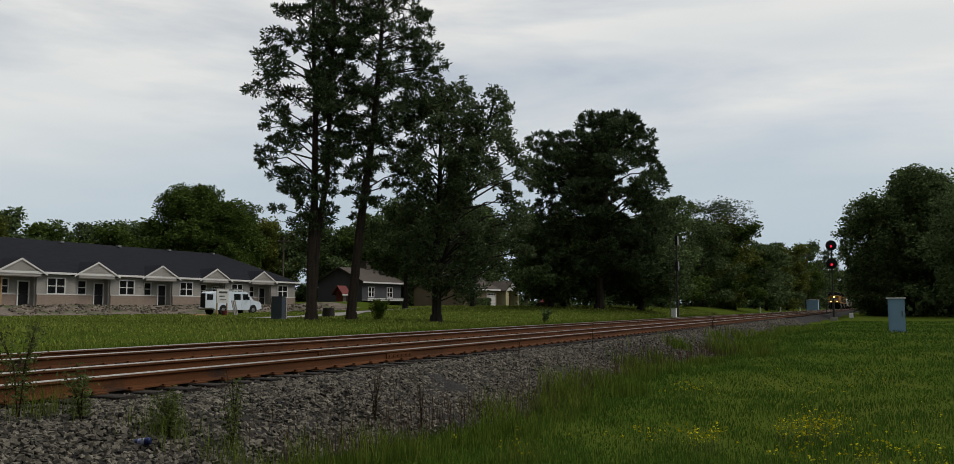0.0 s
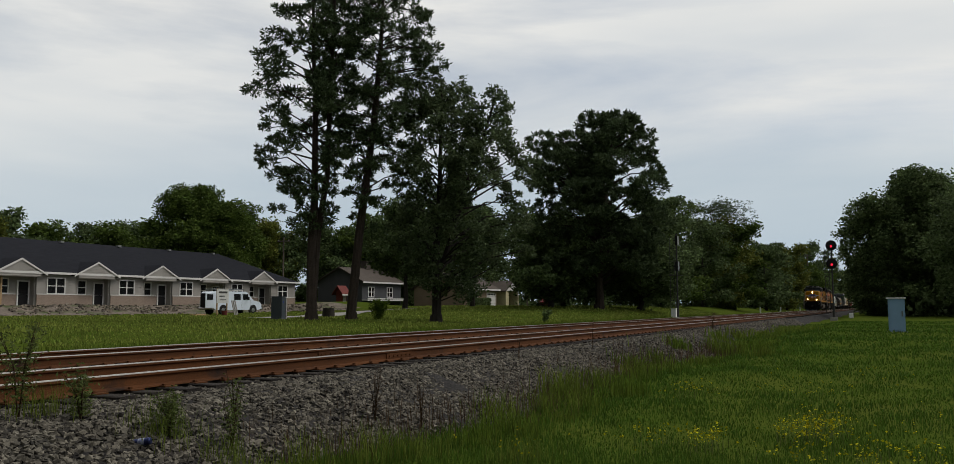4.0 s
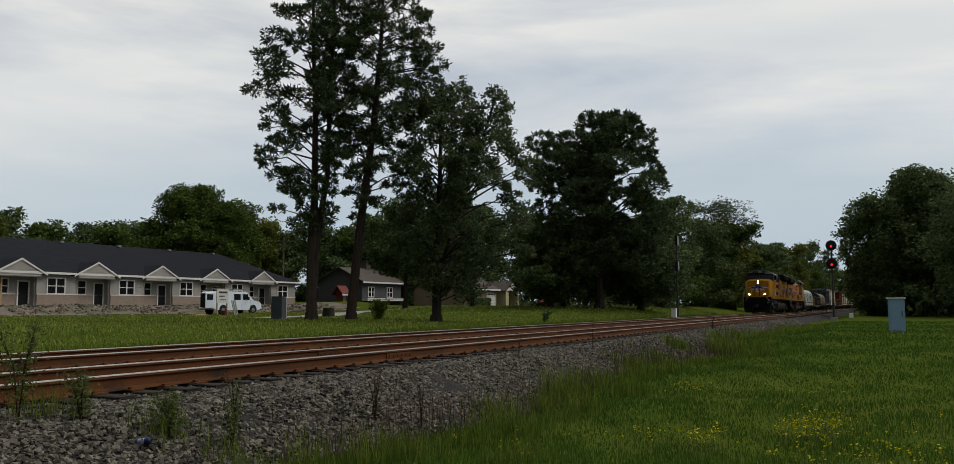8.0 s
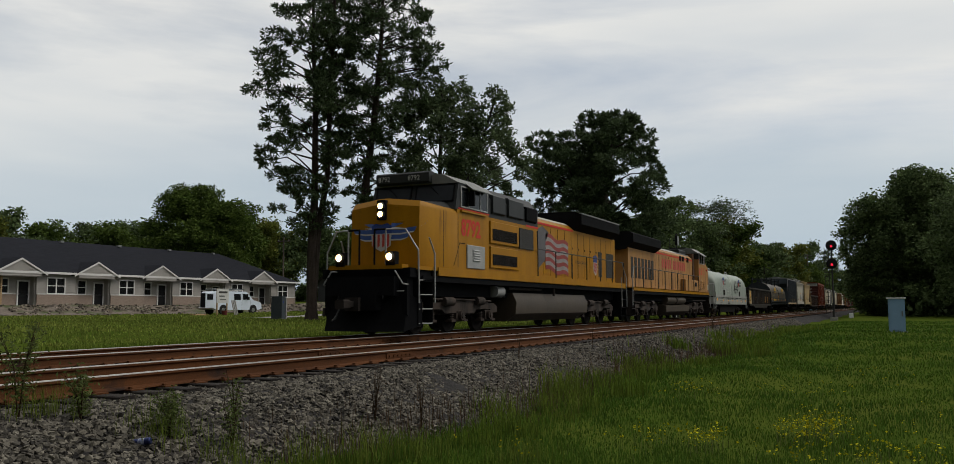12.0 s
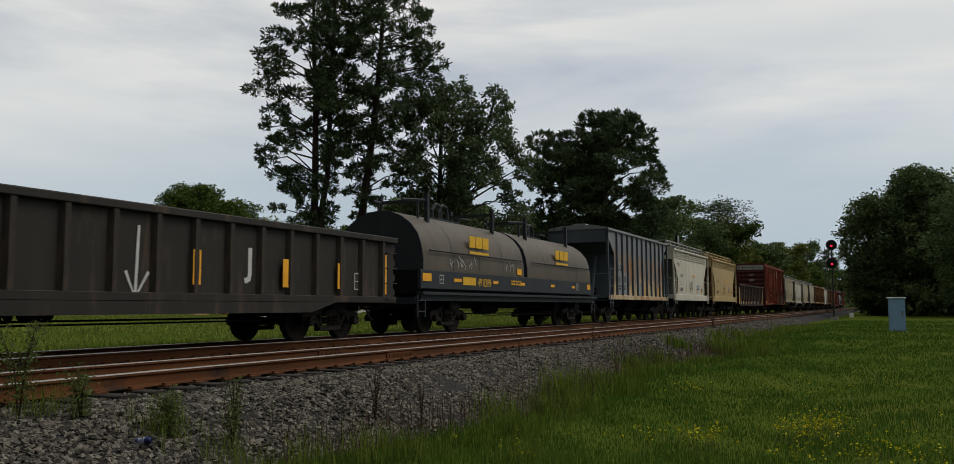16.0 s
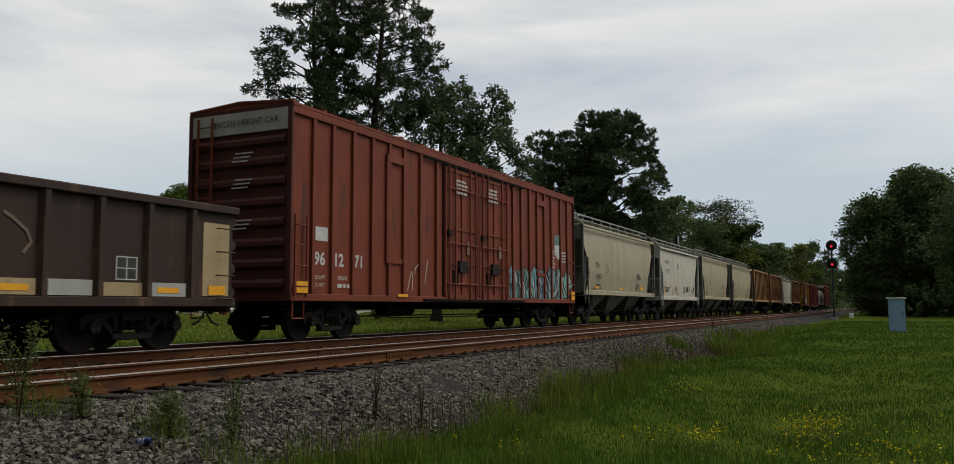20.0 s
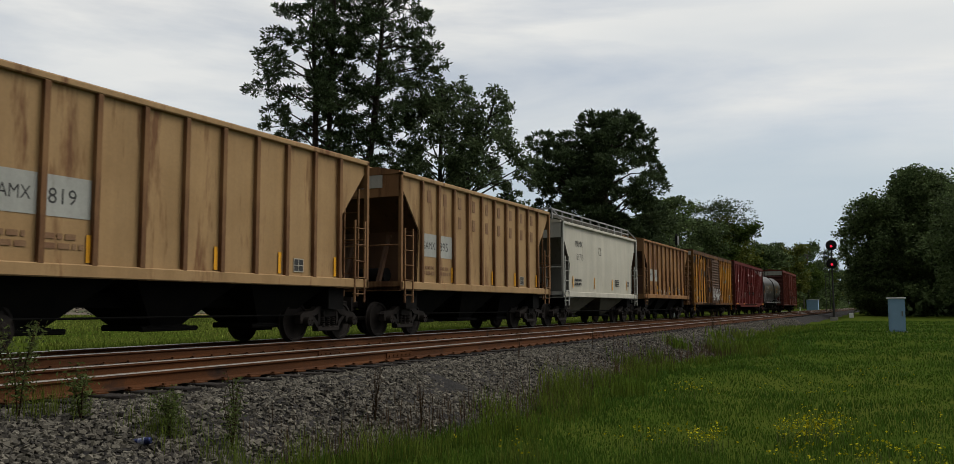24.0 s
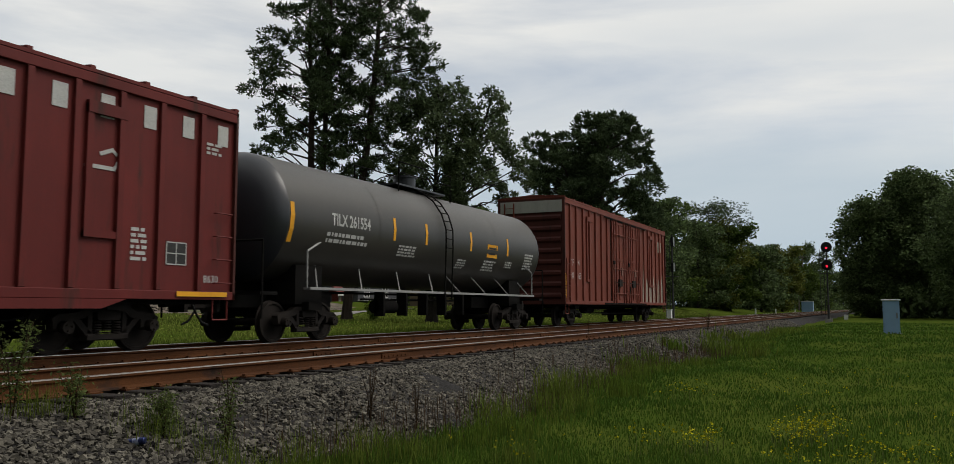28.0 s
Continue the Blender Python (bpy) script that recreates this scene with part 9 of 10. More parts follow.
for i, cx in enumerate(CX):
    a, b = cx - 1.95, cx + 1.85          # porch
    nxt = CX[i + 1] - 1.95 if i + 1 < len(CX) else X_R
    # bay wall between porches
    wm = M().box(b, nxt, FY, FY + 0.15, FZ, EAVE)
    wall = part("wall", wm, SIDING, homes, "grey lapped siding wall")
    bm_ = M()
    lap_wall(bm_, b, nxt, FY, SILL + 0.06, EAVE)
    part("siding", bm_, SIDING, wall, kind="stuff")
    part("brick_base", M().box(b, nxt, FY - 0.09, FY, FZ - 0.35, SILL), BRICKW, wall, "tan brick base course")
    part("sill_band", M().box(b - 0.03, nxt + 0.03, FY - 0.13, FY, SILL, SILL + 0.07), TRIM, wall)
    part("corner_trim", M().box(b - 0.02, b + 0.10, FY - 0.03, FY, SILL + 0.07, EAVE).box(nxt - 0.10, nxt + 0.02, FY - 0.03, FY, SILL + 0.07, EAVE), SIDING, wall)
    xm = (b + nxt) / 2 - 0.1
    window_unit(homes, xm - 0.85, xm + 0.85, FZ + 1.1, FZ + 2.42, FY, 2, 2)
    # recessed porch
    RY = FY + 0.85
    pm = M().box(a, b, RY, RY + 0.15, FZ, EAVE).box(a - 0.01, a + 0.12, FY + 0.15, RY, FZ, EAVE).box(b - 0.12, b + 0.01, FY + 0.15, RY, FZ, EAVE)
    porch = part("porch_wall", pm, SIDING, homes)
    bm_ = M()
    lap_wall(bm_, a + 0.12, b - 0.12, RY, SILL + 0.06, EAVE)
    part("siding", bm_, SIDING, porch, kind="stuff")
    part("brick_base", M().box(a + 0.12, b - 0.12, RY - 0.06, RY, FZ, SILL), BRICKW, porch)
    part("sill_band", M().box(a + 0.12, b - 0.12, RY - 0.1, RY, SILL, SILL + 0.06), TRIM, porch)
    part("ceiling", M().box(a, b, FY, RY, EAVE - 0.3, EAVE - 0.25), TRIM, porch)
    window_unit(homes, a + 0.85, a + 1.65, FZ + 1.1, FZ + 2.3, RY, 1, 2)
    d0 = b - 1.2
    door = part("doorway", M().box(d0 - 0.12, d0, RY - 0.14, RY + 0.02, FZ, FZ + 2.15).box(d0 + 0.95, d0 + 1.07, RY - 0.14, RY + 0.02, FZ, FZ + 2.15).box(d0 - 0.12, d0 + 1.07, RY - 0.14, RY + 0.02, FZ + 2.1, FZ + 2.2), TRIM, homes, "white door frame with dark opening")
    part("opening", M().box(d0, d0 + 0.95, RY - 0.10, RY - 0.065, FZ, FZ + 2.1), HOLE, door, "unlit doorway")
    # gable over the porch
    gm = M().prism([(a - 0.1, EAVE - 0.42), (b + 0.1, EAVE - 0.42), (b + 0.1, EAVE), (cx, EAVE + 1.05), (a - 0.1, EAVE)], "y", FY - 0.44, FY + 0.05)
    gable = part("gable", gm, SIDING, homes, "grey sided porch gable")
    gm = M()
    for k in range(9):
        z = EAVE - 0.36 + k * 0.14
        w = min(2.0, max(0.1, (EAVE + 1.0 - z) / 1.05 * 2.0))
        lap_wall(gm, cx - w, cx + w - 0.1, FY - 0.44, z, min(z + 0.14, EAVE + 1.0))
    part("siding", gm, SIDING, gable, kind="stuff")
    sl = 1.05 / 2.05
    part("gable_roof", M().prism([(cx - 2.55, EAVE - 0.5 * sl + 0.05), (cx, EAVE + 1.12), (cx + 2.5, EAVE - 0.5 * sl + 0.05), (cx + 2.5, EAVE - 0.5 * sl + 0.14), (cx, EAVE + 1.22), (cx - 2.55, EAVE - 0.5 * sl + 0.14)], "y", FY - 0.5, FY + 4.0), SHINGLE, gable)
    part("gable_trim", M().prism([(cx - 2.58, EAVE - 0.5 * sl - 0.06), (cx, EAVE + 1.01), (cx + 2.53, EAVE - 0.5 * sl - 0.06), (cx + 2.53, EAVE - 0.5 * sl + 0.1), (cx, EAVE + 1.17), (cx - 2.58, EAVE - 0.5 * sl + 0.1)], "y", FY - 0.55, FY - 0.5), TRIM, gable, "white gable rake board")
part("timber_post", M().box(46.62, 46.75, FY + 0.0, FY + 0.14, FZ, EAVE - 0.3), WOOD_R, homes, "raw timber porch post")

# building rubble along the front
rr = np.random.default_rng(9)
nr = 800
rx, ry = rr.uniform(44, 88, nr), rr.normal(62.5, 1.3, nr)
keep = (np.abs(rx - 66) > 4.5) | (ry > 62)
rx, ry = rx[keep], ry[keep]
base = np.array([(-1, -1, -1), (1, -1, -1), (1, 1, -1), (-1, 1, -1), (-1, -1, 1), (1, -1, 1), (1, 1, 1), (-1, 1, 1)], float)
bf = np.array([(0, 3, 2, 1), (4, 5, 6, 7), (0, 1, 5, 4), (1, 2, 6, 5), (2, 3, 7, 6), (3, 0, 4, 7)])
sz = rr.uniform(0.04, 0.15, (len(rx), 1, 3)) * np.array([1.3, 1, 0.6])
rv = base[None] * sz * rr.uniform(0.6, 1.2, (len(rx), 8, 3)) + np.stack([rx, ry, ground_z(rx, ry) + 0.08], -1)[:, None]
part_r = part("rubble", quick("rubble", rv.reshape(-1, 3), (bf[None] + (np.arange(len(rx)) * 8)[:, None, None]).reshape(-1, 4), mat("rubble", (0.12, 0.10, 0.085), (0.20, 0.175, 0.16), 2.0, 0.9, island=0.7)), None, None)
tagged(part_r, "broken brick and building rubble on bare dirt", "rubble", kind="stuff")


def patch(name, outline, material, label, lift=0.03, kind="structure"):
    """A strip or patch draped on the ground: rows of points across it."""
    vs, fs = [], []
    n = len(outline[0])
    for row in outline:
        for x, y in row:
            vs.append((x, y, gz(x, y) + lift))
    for k in range(len(outline) - 1):
        for i in range(n - 1):
            fs.append((k * n + i, k * n + i + 1, (k + 1) * n + i + 1, (k + 1) * n + i))
    return tagged(part(name, M().add(vs, fs), material, None), label, name, kind=kind)


patch("dirt", [[(x, 59.6 + 0.8 * math.sin(x * 0.5) + 0.9 * k) for k in range(9)] for x in np.arange(40, 92, 1.0)], DIRT, "bare trampled dirt in front of the homes", 0.04)
# road: from beside the homes across the field
road_line = [(47.0, 39.5), (52, 40.5), (58, 42.5), (66, 45.0), (76, 47.0), (88, 47.5), (102, 46.5), (118, 44.5), (140, 41.0), (170, 38)]
rows_ = []
for k in range(len(road_line) - 1):
    (ax, ay), (bx_, by_) = road_line[k], road_line[k + 1]
    for j in range(6):
        f = j / 6
        rows_.append([(ax + (bx_ - ax) * f, ay + (by_ - ay) * f + w) for w in (-1.7, -0.8, 0, 0.8, 1.7)])
patch("road", rows_, GRAVEL, "pale gravel lane across the field", 0.045)

# white work van, rear door open
van = thing("van", pose(61.2, 55.0, gz(61.2, 55.0) + 0.03, 0, 0, -8), "white work van with ladder rack and open rear door", "van")
side = [(-2.75, 0.45), (-2.78, 1.2), (-2.7, 1.95), (-2.5, 2.08), (0.9, 2.08), (1.15, 1.98), (1.75, 1.28), (2.6, 1.10), (2.75, 0.95), (2.78, 0.5), (2.4, 0.38), (-2.4, 0.38)]
part("body", M().loft([[(x, y * (1.0 if z < 1.25 else 0.90 + 0.1 * max(0, (2.08 - z) / 0.83)), z) for x, z in side] for y in (-1.0, 1.0)]), VAN_W, van)
for s in (-1, 1):
    for x0_, x1_, z0_, z1_ in ((0.55, 1.25, 1.3, 1.85), (-0.5, 0.35, 1.3, 1.85)):
        wq = part("window", M().box(x0_, x1_ - 0.1, min(s * 0.93, s * 0.985), max(s * 0.93, s * 0.985), z0_, z1_), PANE, van)
    for xw in (-1.75, 1.75):
        wh = part("wheel", M().cyl((xw, s * 0.74, 0.36), (xw, s * 1.01, 0.36), 0.36, 20), TYRE, van)
        part("rim", M().cyl((xw, s * 1.0, 0.36), (xw, s * 1.025, 0.36), 0.2, 14), CHROME, wh)
        part("wheel_arch", M().cyl((xw, s * 0.9, 0.42), (xw, s * 1.004, 0.42), 0.44, 20), TYRE, van)
    part("mirror", M().box(1.0, 1.1, min(s * 1.02, s * 1.25), max(s * 1.02, s * 1.25), 1.3, 1.6), TYRE, van)
    part("headlight", M().box(2.7, 2.8, min(s * 0.6, s * 0.92), max(s * 0.6, s * 0.92), 0.78, 0.96), CHROME, van)
    part("door_seam", M().box(0.4, 0.42, min(s * 0.99, s * 1.006), max(s * 0.99, s * 1.006), 0.5, 1.9).box(1.45, 1.47, min(s * 0.99, s * 1.006), max(s * 0.99, s * 1.006), 0.5, 1.3), TYRE, van)
part("windscreen", M().loft([[(1.24, -0.82, 1.93), (1.24, 0.82, 1.93), (1.78, 0.9, 1.33), (1.78, -0.9, 1.33)], [(1.22, -0.82, 1.90), (1.22, 0.82, 1.90), (1.74, 0.9, 1.30), (1.74, -0.9, 1.30)]]), PANE, van)
part("grille", M().box(2.74, 2.8, -0.55, 0.55, 0.72, 0.95), TYRE, van)
part("bumper", M().box(2.7, 2.92, -0.98, 0.98, 0.42, 0.62, 0.04).box(-2.95, -2.72, -0.98, 0.98, 0.42, 0.6, 0.04), CHROME, van)
od = part("rear_door", M().box(-3.75, -2.8, -1.04, -0.98, 0.55, 1.95, 0.03), VAN_W, van, "open white rear door")
part("window", M().box(-3.6, -2.95, -1.06, -1.03, 1.3, 1.8), PANE, od)
part("load_opening", M().box(-2.79, -2.76, -0.9, 0.9, 0.6, 1.9), HOLE, van)
rk = M()
for x_ in (-2.2, -1.2, -0.2, 0.7):
    rk.tube([(x_, -0.85, 2.05), (x_, -0.85, 2.28), (x_, 0.85, 2.28), (x_, 0.85, 2.05)], 0.025, 6)
for y_ in (-0.85, 0.85, -0.3, 0.15):
    rk.tube([(-2.4, y_, 2.3), (0.9, y_, 2.3)], 0.025, 6)
for k in range(12):
    rk.cyl((-2.3 + k * 0.28, -0.3, 2.3), (-2.3 + k * 0.28, 0.15, 2.3), 0.018, 5)
part("roof_rack", rk, GALV, van, "ladder on a roof rack")

sign = thing("sign_board", pose(57.2, 52.4, gz(57.2, 52.4), 0, 0, -6), "white notice board on two posts beside the lane", "sign")
part("board", M().box(-0.65, 0.65, -0.03, 0.03, 1.1, 2.3), SIGN_W, sign)
part("post", M().box(-0.6, -0.5, 0.03, 0.12, -0.2, 2.35), WOOD_R, sign)
part("post", M().box(0.5, 0.6, 0.03, 0.12, -0.2, 2.35), WOOD_R, sign)
part("lettering", M().box(-0.45, 0.5, -0.04, -0.03, 1.95, 2.12).box(-0.4, 0.2, -0.04, -0.03, 1.65, 1.75).box(-0.3, 0.35, -0.04, -0.03, 1.35, 1.42), BLACK, sign, "dark unreadable rows")
lean = thing("plank_stack", pose(58.3, 52.0, gz(58.3, 52.0)), "leaning pale planks and scrap boards", "planks")
for k in range(3):
    part("plank", M().prism([(0.2 * k, 0.0), (0.2 * k + 0.12, 0.0), (0.2 * k - 0.3, 1.3), (0.2 * k - 0.42, 1.3)], "y", 0, 0.05), CONC, lean)
bucket = thing("bucket", pose(56.8, 51.8, gz(56.8, 51.8)), "red plastic bucket standing on the dirt", "bucket")
part("pail", M().cyl((0, 0, 0), (0, 0, 0.45), 0.2, 14, 0.26), SHED_R, bucket)
part("handle", M().tube([(-0.26, 0, 0.45), (-0.15, 0, 0.62), (0.15, 0, 0.62), (0.26, 0, 0.45)], 0.015, 5), GALV, bucket)
board = thing("drywall_sheet", pose(55.3, 53.2, gz(55.3, 53.2) + 0.05, 0, 0, 15), "pale broken board lying on the grass", "board")
part("sheet", M().box(-1.2, 1.2, -0.3, 0.3, 0, 0.06).box(-0.9, 0.8, -0.2, 0.4, 0.06, 0.1), WOOD_R, board)
lad_ = thing("leaning_boards", pose(66.6, 68.2, FZ), "pale boards leaning in a porch", "boards")
for k in range(3):
    part("plank", M().prism([(0.15 * k, 0), (0.15 * k + 0.12, 0), (0.15 * k - 0.35, 1.35), (0.15 * k - 0.47, 1.35)], "y", -0.02, 0.02), CONC, lad_)

# cabinet on the far grass
cab = thing("utility_cabinet", pose(44.2, 35.7, gz(44.2, 35.7) - 0.02, 0, 0, 20), "dark blue-grey utility cabinet on a concrete pad", "utility cabinet")
part("body", M().box(-0.48, 0.30, -0.35, 0.35, 0.05, 1.5, 0.03), SLATE_BOX, cab)
part("pad_wall", M().box(0.30, 0.50, -0.38, 0.38, 0.0, 1.46), CONC, cab)
part("pad", M().box(-0.6, 0.6, -0.5, 0.5, -0.15, 0.06), CONC, cab)
part("lid", M().box(-0.5, 0.32, -0.37, 0.37, 1.5, 1.54), SLATE_BOX, cab)
part("label_plate", M().box(-0.3, -0.05, -0.36, -0.352, 1.1, 1.25), BLUE_T, cab)

# equipment case on the near grass
zc = gz(45.0, -0.47)
case = thing("equipment_case", pose(45.0, -0.47, zc, 0, 0, 0), "pale blue-grey metal equipment case with light cap", "equipment case")
part("body", M().box(-0.26, 0.26, -0.36, 0.36, 0.02, 1.58, 0.015), CASE_BLUE, case)
part("cap", M().box(-0.31, 0.31, -0.42, 0.42, 1.58, 1.64, 0.015), CASE_TOP, case)
part("door", M().box(-0.285, -0.26, -0.31, 0.31, 0.1, 1.5), CASE_BLUE, case)
part("latch", M().box(-0.305, -0.285, -0.27, -0.21, 0.75, 1.0), GALV, case)
part("base", M().box(-0.36, 0.36, -0.47, 0.47, -0.2, 0.03), CONC, case)


def signal(x, y, z, heads, facing, label, mast_h, lit=True, boxy=False):
    """A mast signal with round target heads. facing -1: heads look to smaller x."""
    t = thing("railway_signal", pose(x, y, z), label, "railway signal")
    part("foundation", M().box(-0.35, 0.35, -0.35, 0.35, -0.5, 0.12), CONC, t)
    part("mast", M().cyl((0, 0, 0.1), (0, 0, mast_h), 0.075, 12).cyl((0, 0, 0.1), (0, 0, 1.5), 0.12, 12), MAST, t)
    lm = M()
    for dy in (0.28, 0.68):
        lm.cyl((0.25, dy, 0.4), (0.25, dy, mast_h - 0.3), 0.025, 6)
    for k in range(int((mast_h - 0.8) / 0.4)):
        lm.cyl((0.25, 0.28, 0.6 + k * 0.4), (0.25, 0.68, 0.6 + k * 0.4), 0.018, 5)
    part("ladder", lm, MAST, t)
    for h in heads:
        f = facing
        if boxy:
            hb = part("signal_head", M().box(-0.2, 0.2, -0.24, 0.10, h - 0.45, h + 0.42, 0.06).box(-0.06, 0.06, 0.0, 0.3, h - 0.05, h + 0.05), SIG_BLACK, t, "narrow black signal head")
            part("edge_strip", M().box(-0.23, -0.2, -0.26, -0.16, h - 0.4, h + 0.4), CASE_TOP, hb)
            continue
        target = part("target", M().cyl((f * 0.18, 0, h), (f * 0.21, 0, h), 0.52, 28), SIG_BLACK, t, "round black signal target")
        part("lamp_housing", M().box(min(0, f * 0.2), max(0, f * 0.2), -0.2, 0.2, h - 0.3, h + 0.25).cyl((f * -0.35, 0, h), (0, 0, h), 0.2, 12), SIG_BLACK, target)
        hood = M()
        n = 14
        for k in range(n):
            a0, a1 = -0.5 + (math.pi + 1.0) * k / n, -0.5 + (math.pi + 1.0) * (k + 1) / n
            r = 0.15
            hood.add([(f * 0.21, r * math.cos(a0), h - 0.1 + r * math.sin(a0)), (f * 0.21, r * math.cos(a1), h - 0.1 + r * math.sin(a1)), (f * 0.55, r * math.cos(a1), h - 0.1 + r * math.sin(a1)), (f * 0.55, r * math.cos(a0), h - 0.1 + r * math.sin(a0))], [(0, 1, 2, 3)])
        part("hood", hood, SIG_BLACK, target)
        if lit:
            part("lens", M().cyl((f * 0.21, 0, h - 0.1), (f * 0.24, 0, h - 0.1), 0.10, 16), SIG_RED, target, "lit red lens")
    part("work_platform", M().box(-0.1, 0.7, -0.4, 0.75, heads[-1] - 0.85, heads[-1] - 0.8), MAST, t)
    return t


signal(91.5, 4.65, -0.42, [7.28, 5.46], -1, "mast signal with two round black targets showing red", 7.4)
t2 = signal(77.7, 17.1, gz(77.7, 17.1), [7.3, 4.95], 1, "mast signal seen from the side beside the far track", 7.9, lit=False, boxy=True)
bx2 = thing("relay_box", pose(76.6, 17.2, gz(76.6, 17.2)), "small white relay box beside the signal mast", "relay box")
part("body", M().box(-0.25, 0.25, -0.2, 0.2, 0.1, 1.0, 0.02), CASE_TOP, bx2)
part("leg", M().box(-0.05, 0.05, -0.05, 0.05, -0.2, 0.12), GALV, bx2)
part("lid", M().box(-0.28, 0.28, -0.23, 0.23, 1.0, 1.04), CASE_TOP, bx2)
hut = thing("relay_hut", pose(253, 18.2, gz(253, 18.2)), "pale blue-grey relay hut beside the far track", "relay hut")
part("body", M().box(-1.5, 1.5, -1.5, 1.5, 0, 2.9, 0.03), CASE_BLUE, hut)
part("roof", M().prism([(-1.65, 2.9), (1.65, 2.9), (1.65, 2.98), (0, 3.2), (-1.65, 2.98)], "x", -1.6, 1.6), CASE_TOP, hut)
part("door", M().box(-1.53, -1.5, -0.5, 0.45, 0.1, 2.1), CASE_BLUE, hut)
for px_, py_ in ((136, 17.3), (164, 17.3), (203, 17.3)):
    pt = thing("marker_post", pose(px_, py_, gz(px_, py_)), "short white marker post beside the track", "marker post", "marker posts")
    part("post", M().box(-0.09, 0.09, -0.09, 0.09, -0.2, 1.05, 0.02), CASE_TOP, pt)
    part("cap", M().box(-0.11, 0.11, -0.11, 0.11, 1.05, 1.1), CASE_TOP, pt)
jb = thing("junction_box", pose(86.5, 2.9, gz(86.5, 2.9)), "small pale junction box in the grass", "junction box")
part("body", M().box(-0.15, 0.15, -0.18, 0.18, 0.1, 0.55, 0.02), CASE_TOP, jb)
part("leg", M().box(-0.04, 0.04, -0.04, 0.04, -0.2, 0.1), GALV, jb)


def pole(x, y, h, label, arm=True, r=0.13):
    p = thing("utility_pole", pose(x, y, gz(x, y) - 0.2), label, "utility pole")
    part("pole", M().cyl((0, 0, 0), (0, 0, h), r, 10, r * 0.7), POLE_W, p)
    if arm:
        part("crossarm", M().box(-0.06, 0.06, -1.1, 1.1, h - 0.7, h - 0.56), POLE_W, p)
        part("insulator", M().cyl((0, -0.9, h - 0.56), (0, -0.9, h - 0.42), 0.05, 8).cyl((0, 0.9, h - 0.56), (0, 0.9, h - 0.42), 0.05, 8), CONC, p)
    return p


pole(96.0, 76.9, 9.5, "weathered wooden utility pole behind the homes")
pole(117.5, 48.3, 7.5, "bare wooden lamp pole beside a driveway", False)
pole(270.0, 21.8, 17.0, "tall wooden pole at the wood's edge", True, 0.2)
pole(282.0, 21.3, 17.5, "tall wooden pole among far trees", True, 0.2)


def house(x, y, w, d, h, rise, wall_m, roof_m, label, name="house", chimney=None, turn=0.0):
    """A plain gabled house, ridge along its width, front to smaller y."""
    t = thing(name, pose(x, y, gz(x, y) - 0.1, 0, 0, turn), label, "house" if name == "house" else name)
    part("wall", M().box(0, w, 0, d, 0, h).prism([(0, h), (d, h), (d / 2, h + rise)], "x", 0.02, w - 0.02), wall_m, t)
    part("roof", M().prism([(-0.5, h - 0.5 * rise / (d / 2) + 0.02), (d / 2, h + rise + 0.02), (d + 0.5, h - 0.5 * rise / (d / 2) + 0.02), (d + 0.5, h - 0.5 * rise / (d / 2) + 0.16), (d / 2, h + rise + 0.18), (-0.5, h - 0.5 * rise / (d / 2) + 0.16)], "x", -0.4, w + 0.4), roof_m, t)
    part("fascia", M().box(-0.42, w + 0.42, -0.54, -0.5, h - 0.5 * rise / (d / 2) - 0.08, h - 0.5 * rise / (d / 2) + 0.14), TRIM, t)
    if chimney:
        part("chimney", M().box(chimney, chimney + 1.1, d / 2 - 0.5, d / 2 + 0.5, h, h + rise + 1.3).box(chimney - 0.1, chimney + 1.2, d / 2 - 0.6, d / 2 + 0.6, h + rise + 1.15, h + rise + 1.3), ROOF_BR, t)
    return t


h2 = house(100.5, 66.5, 9.5, 8.0, 3.2, 1.9, HOUSE_D, ROOF_BR, "dark grey house with brown roof and chimney", chimney=5.5, turn=-4)
window_unit(h2, 1.5, 2.7, 1.0, 2.3, 0, 2, 2)
window_unit(h2, 6.0, 7.2, 1.0, 2.3, 0, 2, 2)
part("porch_rail", M().box(0, 9.5, -1.0, -0.9, 0.6, 0.75).box(0, 9.5, -1.0, 0, 0.4, 0.55), TRIM, h2)
sh = house(97.0, 67.5, 0.9, 1.1, 1.6, 0.6, SHED_R, SHED_R, "small red barn-shaped shed", "shed", turn=-10)
part("door", M().box(0.2, 0.7, -0.05, 0, 0.1, 1.4), CONC, sh)
h3 = house(111.5, 56.0, 9.6, 9.0, 2.9, 2.2, BRICK_D, ROOF_BR, "tan-brown brick house with white garage door", turn=-6)
window_unit(h3, 2.6, 3.8, 1.0, 2.4, 0, 2, 3)
gd = part("garage_door", M().box(6.6, 9.2, -0.06, 0, 0.1, 2.3), TRIM, h3, "white panelled garage door with lights")
for k in range(5):
    part("pane", M().box(6.75 + k * 0.48, 7.1 + k * 0.48, -0.075, -0.055, 1.85, 2.12), PANE, gd)
for k in range(3):
    part("panel_groove", M().box(6.6, 9.2, -0.066, -0.06, 0.62 + k * 0.5, 0.66 + k * 0.5), CONC, gd)
